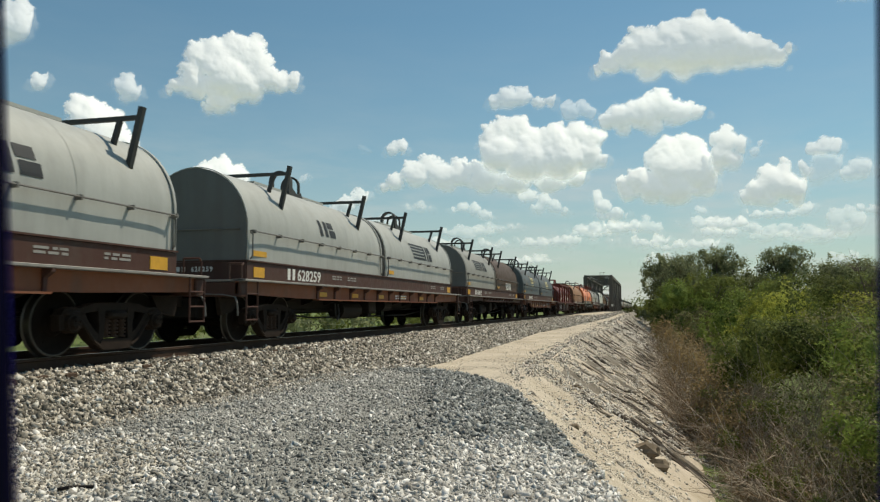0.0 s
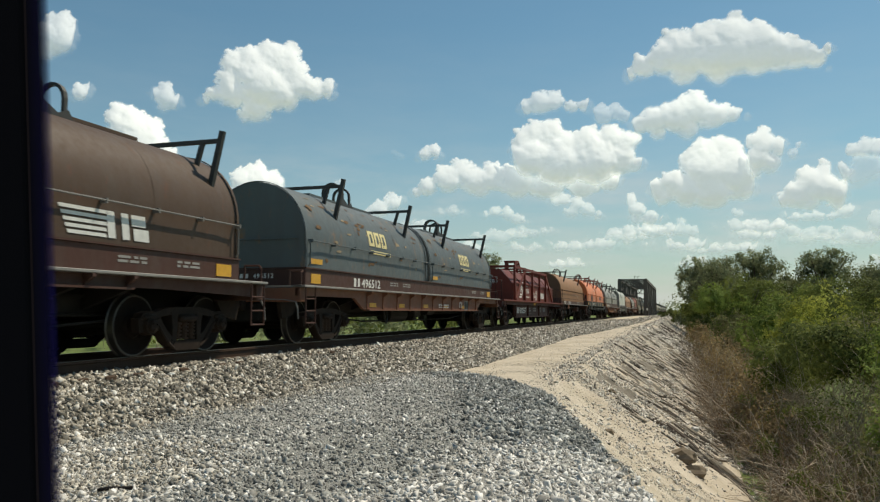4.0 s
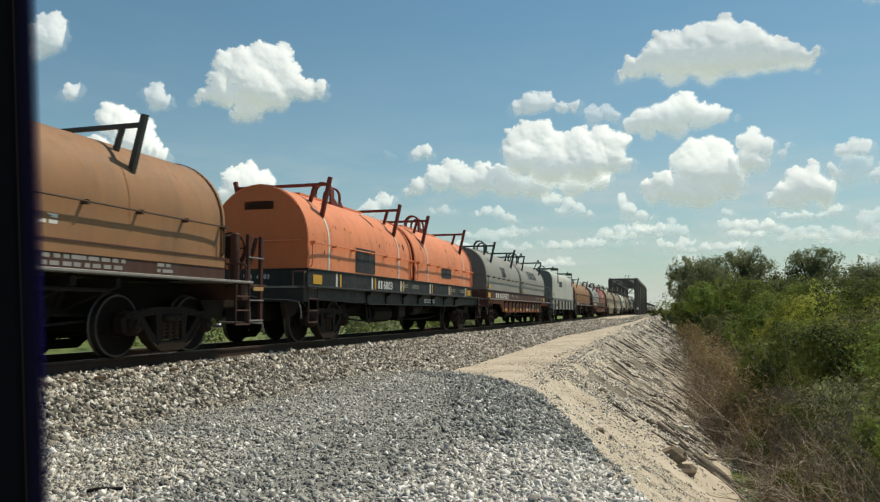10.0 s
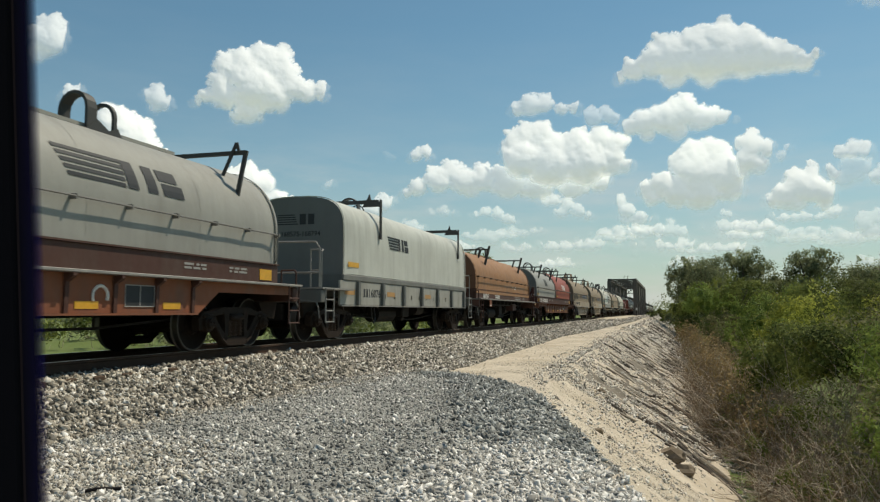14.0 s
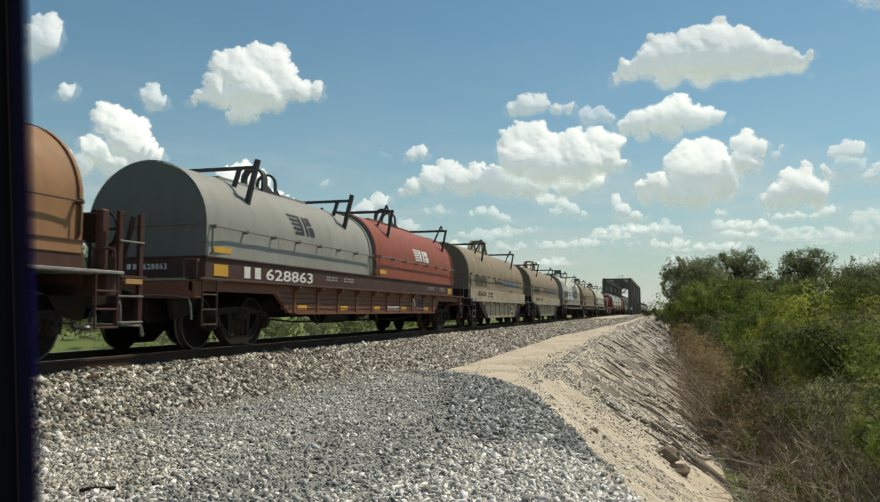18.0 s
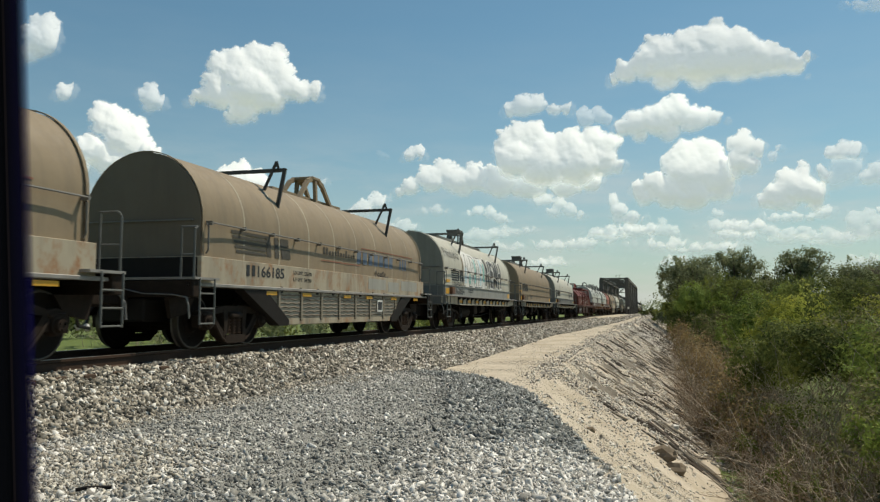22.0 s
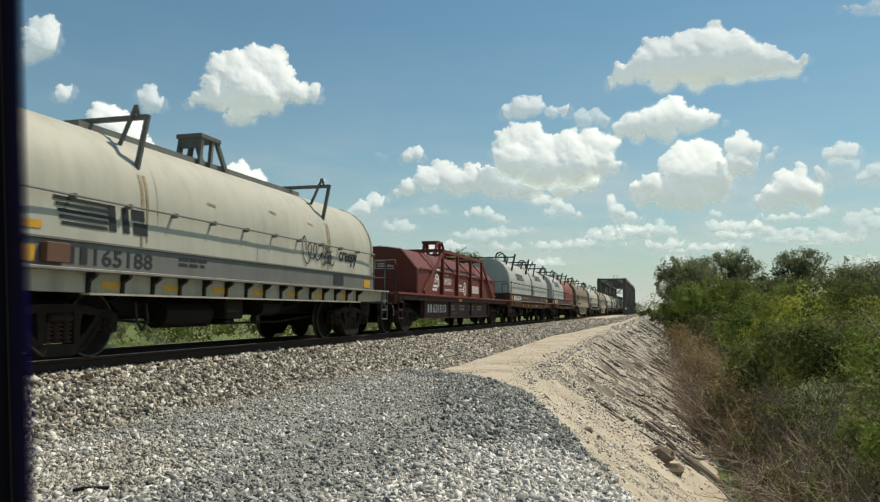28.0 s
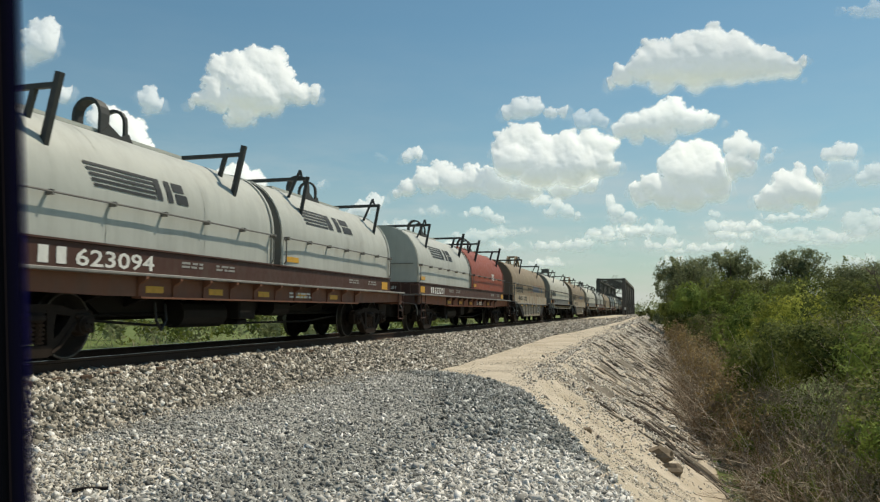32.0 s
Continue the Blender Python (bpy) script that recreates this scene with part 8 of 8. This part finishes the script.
CLOUD_GLOW = 0.345
M["cloud"] = cloud_mat()
CLOUDS = []
for k, c in enumerate((
    (3.76, 16.95, 1.0, [(-6.66, -0.32, 0.54), (-5.50, 0.14, 0.85), (-4.15, 0.65, 1.21), (-2.83, 0.79, 1.58), (-1.16, 0.89, 1.86), (0.19, 0.86, 2.06), (1.71, 0.60, 1.83), (3.00, 0.22, 1.38), (4.12, -0.10, 1.01), (5.29, -0.41, 0.72), (6.07, 0.02, 0.43), (6.09, -1.20, 0.25), (-2.86, -0.35, 1.06), (-0.64, -0.37, 1.13), (1.86, -0.45, 0.89)]),
    (1.31, 13.27, 0.95, [(-3.68, -0.07, 0.71), (-2.51, 0.25, 1.02), (-1.16, 0.40, 1.25), (-0.02, 0.86, 1.16), (1.27, 0.21, 1.00), (2.56, 0.26, 0.50), (3.53, 0.02, 0.27), (-0.43, -0.56, 0.86), (-2.34, -0.71, 0.55)]),
    (-8.49, 14.91, 0.8, [(-2.21, -0.17, 0.60), (-1.11, 0.20, 0.88), (-0.18, 0.25, 0.72), (1.10, -0.24, 0.52), (2.18, -0.17, 0.56)]),
    (-4.21, 14.01, 0.5, [(-0.85, -0.04, 0.80), (0.22, 0.19, 0.59), (0.84, -0.24, 0.55)]),
    (-6.62, 11.70, 1.0, [(-4.21, 1.06, 0.73), (-3.18, 1.28, 0.97), (-2.28, 1.29, 1.05), (-1.35, 0.25, 1.14), (0.47, 0.31, 1.29), (1.87, 0.73, 1.04), (3.06, 0.40, 0.88), (3.73, 0.56, 0.48), (-3.60, -0.51, 1.55), (-1.57, -1.17, 1.71), (0.85, -1.04, 1.70), (2.64, -0.91, 1.21), (4.09, -1.26, 0.60)]),
    (-11.74, 9.52, 0.9, [(-3.90, 0.86, 0.83), (-4.82, 0.20, 0.99), (-2.95, 0.19, 1.08), (-1.49, 0.35, 1.07), (-0.37, 0.58, 0.74), (-6.28, -0.39, 0.66), (-7.23, -0.81, 0.46), (0.37, -0.09, 1.24), (2.63, -0.29, 1.23), (5.07, -0.35, 1.06), (7.09, -0.13, 0.81), (-2.32, -0.43, 0.75)]),
    (1.56, 9.59, 1.0, [(-2.89, -0.80, 0.64), (-1.65, -0.49, 0.92), (-2.52, -1.54, 0.72), (0.41, 1.41, 1.17), (1.54, 1.53, 1.05), (2.34, 1.28, 0.77), (0.65, 0.30, 1.57), (2.49, -0.01, 1.47), (-0.79, -1.21, 1.27), (0.91, -1.29, 1.41), (2.75, -1.11, 1.09), (-0.55, 0.88, 0.71)]),
    (6.00, 10.42, 1.0, [(-0.16, 1.05, 0.91), (0.79, 0.74, 0.64), (-0.48, 0.04, 0.84), (0.29, -0.52, 0.73), (-0.80, -0.98, 0.62)]),
    (7.82, 10.71, 0.5, [(-0.15, -0.20, 0.45), (0.50, 0.39, 0.30), (-0.50, -0.39, 0.27)]),
    (8.73, 8.57, 1.0, [(-1.70, -1.09, 0.61), (-0.79, -0.84, 0.95), (-0.07, 0.06, 0.94), (0.77, -0.37, 1.08), (1.43, -0.79, 0.86), (0.90, 1.30, 0.30), (0.84, 0.75, 0.45), (-0.11, -1.37, 0.68), (1.57, -1.47, 0.60)]),
    (11.76, 9.70, 0.85, [(-0.31, 0.85, 0.44), (0.34, 0.94, 0.62), (1.14, 0.75, 0.61), (-1.15, -0.40, 0.48), (-0.77, -0.91, 0.52)]),
    (12.13, 8.96, 0.35, [(-0.07, 0.23, 0.95), (-0.74, -0.34, 0.81), (0.73, 0.34, 0.65)]),
    (13.57, 8.72, 0.6, [(-0.08, -0.07, 0.58), (0.71, 0.22, 0.79), (-0.72, -0.23, 0.33)]),
    (-30.00, 15.91, 1.0, [(-4.32, -1.22, 0.42), (-3.59, -0.65, 0.58), (-2.48, 0.40, 0.92), (-2.17, 1.46, 1.03), (-1.14, 1.66, 1.18), (0.33, 2.08, 1.19), (1.12, 1.94, 1.15), (1.72, 1.20, 1.09), (-0.41, 0.36, 1.70), (-2.31, -0.55, 1.08), (0.77, -0.34, 1.33), (2.41, 0.30, 1.02), (3.32, -0.05, 0.79), (4.32, 0.24, 0.63), (4.52, -0.23, 0.48), (-0.76, -1.62, 1.06), (-1.44, -2.18, 0.55), (1.56, -1.01, 0.71)]),
    (-44.10, 17.65, 0.75, [(0.03, 0.13, 1.15), (0.32, 0.99, 0.73), (-0.27, -0.52, 0.70), (0.83, 0.40, 0.56), (-0.79, -1.06, 0.63)]),
    (-42.51, 14.48, 0.75, [(0.03, 0.02, 0.58), (0.46, 0.29, 0.44), (-0.46, -0.29, 0.40)]),
    (-37.04, 14.74, 0.65, [(-0.04, 0.03, 0.76), (0.05, 0.73, 0.41), (0.63, -0.32, 0.61), (-0.61, 0.05, 0.49), (-0.12, -0.74, 0.46)]),
    (-38.64, 11.45, 1.0, [(-1.04, 1.48, 1.24), (-0.05, 0.63, 1.36), (0.87, -0.37, 1.15), (1.94, -0.72, 0.66), (-1.84, -0.78, 1.13), (-0.59, -1.63, 1.14)]),
    (-43.11, 10.21, 0.9, [(0.52, -0.35, 1.04), (-0.33, -0.01, 0.88), (-0.92, 0.60, 0.62), (1.54, -0.56, 0.90), (-1.47, -0.45, 0.80)]),
    (-29.41, 8.26, 1.0, [(-2.04, 0.93, 0.96), (-1.07, 1.13, 1.09), (-0.08, 1.01, 0.85), (-2.72, -0.02, 0.72), (0.74, -0.30, 0.94), (1.95, -0.72, 0.74), (-0.84, -0.35, 1.13), (2.80, -1.11, 0.41)]),
    (-17.98, 11.57, 0.85, [(-0.33, -0.08, 0.53), (0.37, 0.25, 0.53), (0.75, -0.16, 0.45), (-0.75, -0.25, 0.37)]),
    (-20.22, 11.41, 0.5, [(-0.21, 0.06, 0.37), (0.21, -0.06, 0.25)]),
    (-21.60, 7.55, 0.75, [(0.97, 0.49, 0.62), (-0.06, -0.06, 0.71), (1.64, 0.74, 0.37), (-0.89, -0.49, 0.54), (-1.62, -0.75, 0.46)]),
    (-6.98, 7.54, 0.5, [(-1.67, 0.61, 0.54), (-1.01, 0.72, 0.45), (-0.04, 0.29, 0.53), (0.77, -0.26, 0.53), (1.65, -0.74, 0.45), (-0.45, -0.32, 0.49)]),
    (-1.97, 7.20, 0.65, [(-1.19, 0.81, 0.45), (-0.80, 0.11, 0.61), (0.16, -0.57, 0.57), (1.17, -0.68, 0.36), (-1.02, -0.74, 0.45)]),
    (-12.30, 6.89, 0.5, [(-0.75, 0.48, 0.46), (0.08, 0.31, 0.54), (0.91, -0.11, 0.46), (1.57, -0.49, 0.37), (-1.58, 0.24, 0.33)]),
    (-16.27, 7.24, 0.3, [(0.06, 0.10, 0.50), (-0.98, -0.02, 0.42), (0.98, -0.11, 0.38)]),
    (0.41, 5.71, 0.4, [(-0.08, 0.64, 0.32), (-0.29, 0.05, 0.52), (0.51, -0.18, 0.52), (-1.07, -0.53, 0.44), (1.03, -0.67, 0.36)]),
    (4.04, 6.59, 0.4, [(0.08, 0.17, 0.39), (0.51, -0.08, 0.31), (-0.52, -0.15, 0.27)]),
    (8.22, 5.37, 0.4, [(-1.58, 0.55, 0.38), (-0.71, -0.03, 0.57), (0.32, -0.26, 0.57), (1.35, -0.12, 0.49), (2.05, -0.30, 0.41), (-2.14, -0.40, 0.39)]),
    (13.07, 5.36, 0.4, [(-0.49, 0.45, 0.66), (0.22, 0.81, 0.54), (-0.96, -0.78, 0.48), (0.02, -0.27, 0.62), (0.92, 0.22, 0.65)]),
    (-5.42, 4.49, 0.3, [(-2.05, 0.21, 0.37), (-0.82, 0.40, 0.37), (1.98, 0.15, 0.45), (3.20, -0.44, 0.36), (0.38, -0.19, 0.37), (-3.28, 0.02, 0.33)]),
    (-18.94, 6.30, 0.3, [(-1.04, -0.05, 0.42), (-0.00, 0.17, 0.38), (1.04, -0.16, 0.33)]),
    (3.68, 4.35, 0.3, [(-0.92, 0.18, 0.39), (0.55, -0.05, 0.35), (2.01, 0.10, 0.39), (-2.06, -0.10, 0.36)]),
    (13.75, 19.73, 0.45, [(-1.26, 0.24, 0.31), (-0.34, -0.04, 0.44), (0.49, 0.01, 0.53), (1.23, -0.21, 0.46)]),
    (-24.90, 9.16, 0.35, [(0.30, 0.13, 0.41), (-0.30, -0.13, 0.33)]),
)):
    CLOUDS.append(cloud(*c, seed=k + 1))
# thin broken cumulus in the haze low over the horizon
rc = random.Random(77)
for k in range(34):
    n = rc.randint(4, 8)
    w = rc.uniform(0.5, 0.75)
    lobes = [((j - n / 2) * w + rc.uniform(-0.2, 0.2), rc.uniform(-0.12, 0.2), rc.uniform(0.34, 0.7) * (1 - abs(j - n / 2) / n)) for j in range(n + 1)]
    CLOUDS.append(cloud(-31 + 46 * k / 33 + rc.uniform(-1, 1), 3.0 + 3.4 * rc.random(), rc.uniform(0.3, 0.55), lobes, seed=60 + k))


lens_rim_post(-44.18, -3.46, -1, "matt black upright standing in for the lens rim")
lens_rim_post(15.28, 1.7, 1, "matt black upright standing in for the lens rim")


# ---- what moves ----
def gone(t):
    """Metres that the train has rolled towards the camera."""
    return 8.556 * t - 0.00685 * t * t


def motions():
    for car, y in TRAIN:
        walk(car, [(t, pose(TRACK_X, y - gone(t), 0)) for t in (0, 4, 8, 12, 16, 20, 24, 28, 32)])
    shared = {}
    for wheel, s in WHEELS:
        if s not in shared:
            walk(wheel, [(k / 15, pose(0, s * 0.889, 0.457, math.degrees(gone(k / 15) / 0.457))) for k in range(481)])
            shared[s] = wheel.animation_data
        else:
            wheel.rotation_mode = "QUATERNION"
            keys = wheel.animation_data_create()
            keys.action = shared[s].action
            keys.action_slot = shared[s].action_slot
    for ob, turn, rise, far in CLOUDS:
        rows = []
        for t in (0, 13, 32):
            up = rise - 0.022 * (rise / 17) ** 2 * (t - 13)
            a = radians(turn + 0.02 * (rise / 17) * min(1, max(0, (-turn - 12) / 12)) * (t - 13))
            b = radians(up)
            rows.append((t, pose(far * math.sin(a) * math.cos(b), far * math.cos(a) * math.cos(b), far * math.sin(b), 0, 0, -math.degrees(a))))
        walk(ob, rows)


motions()
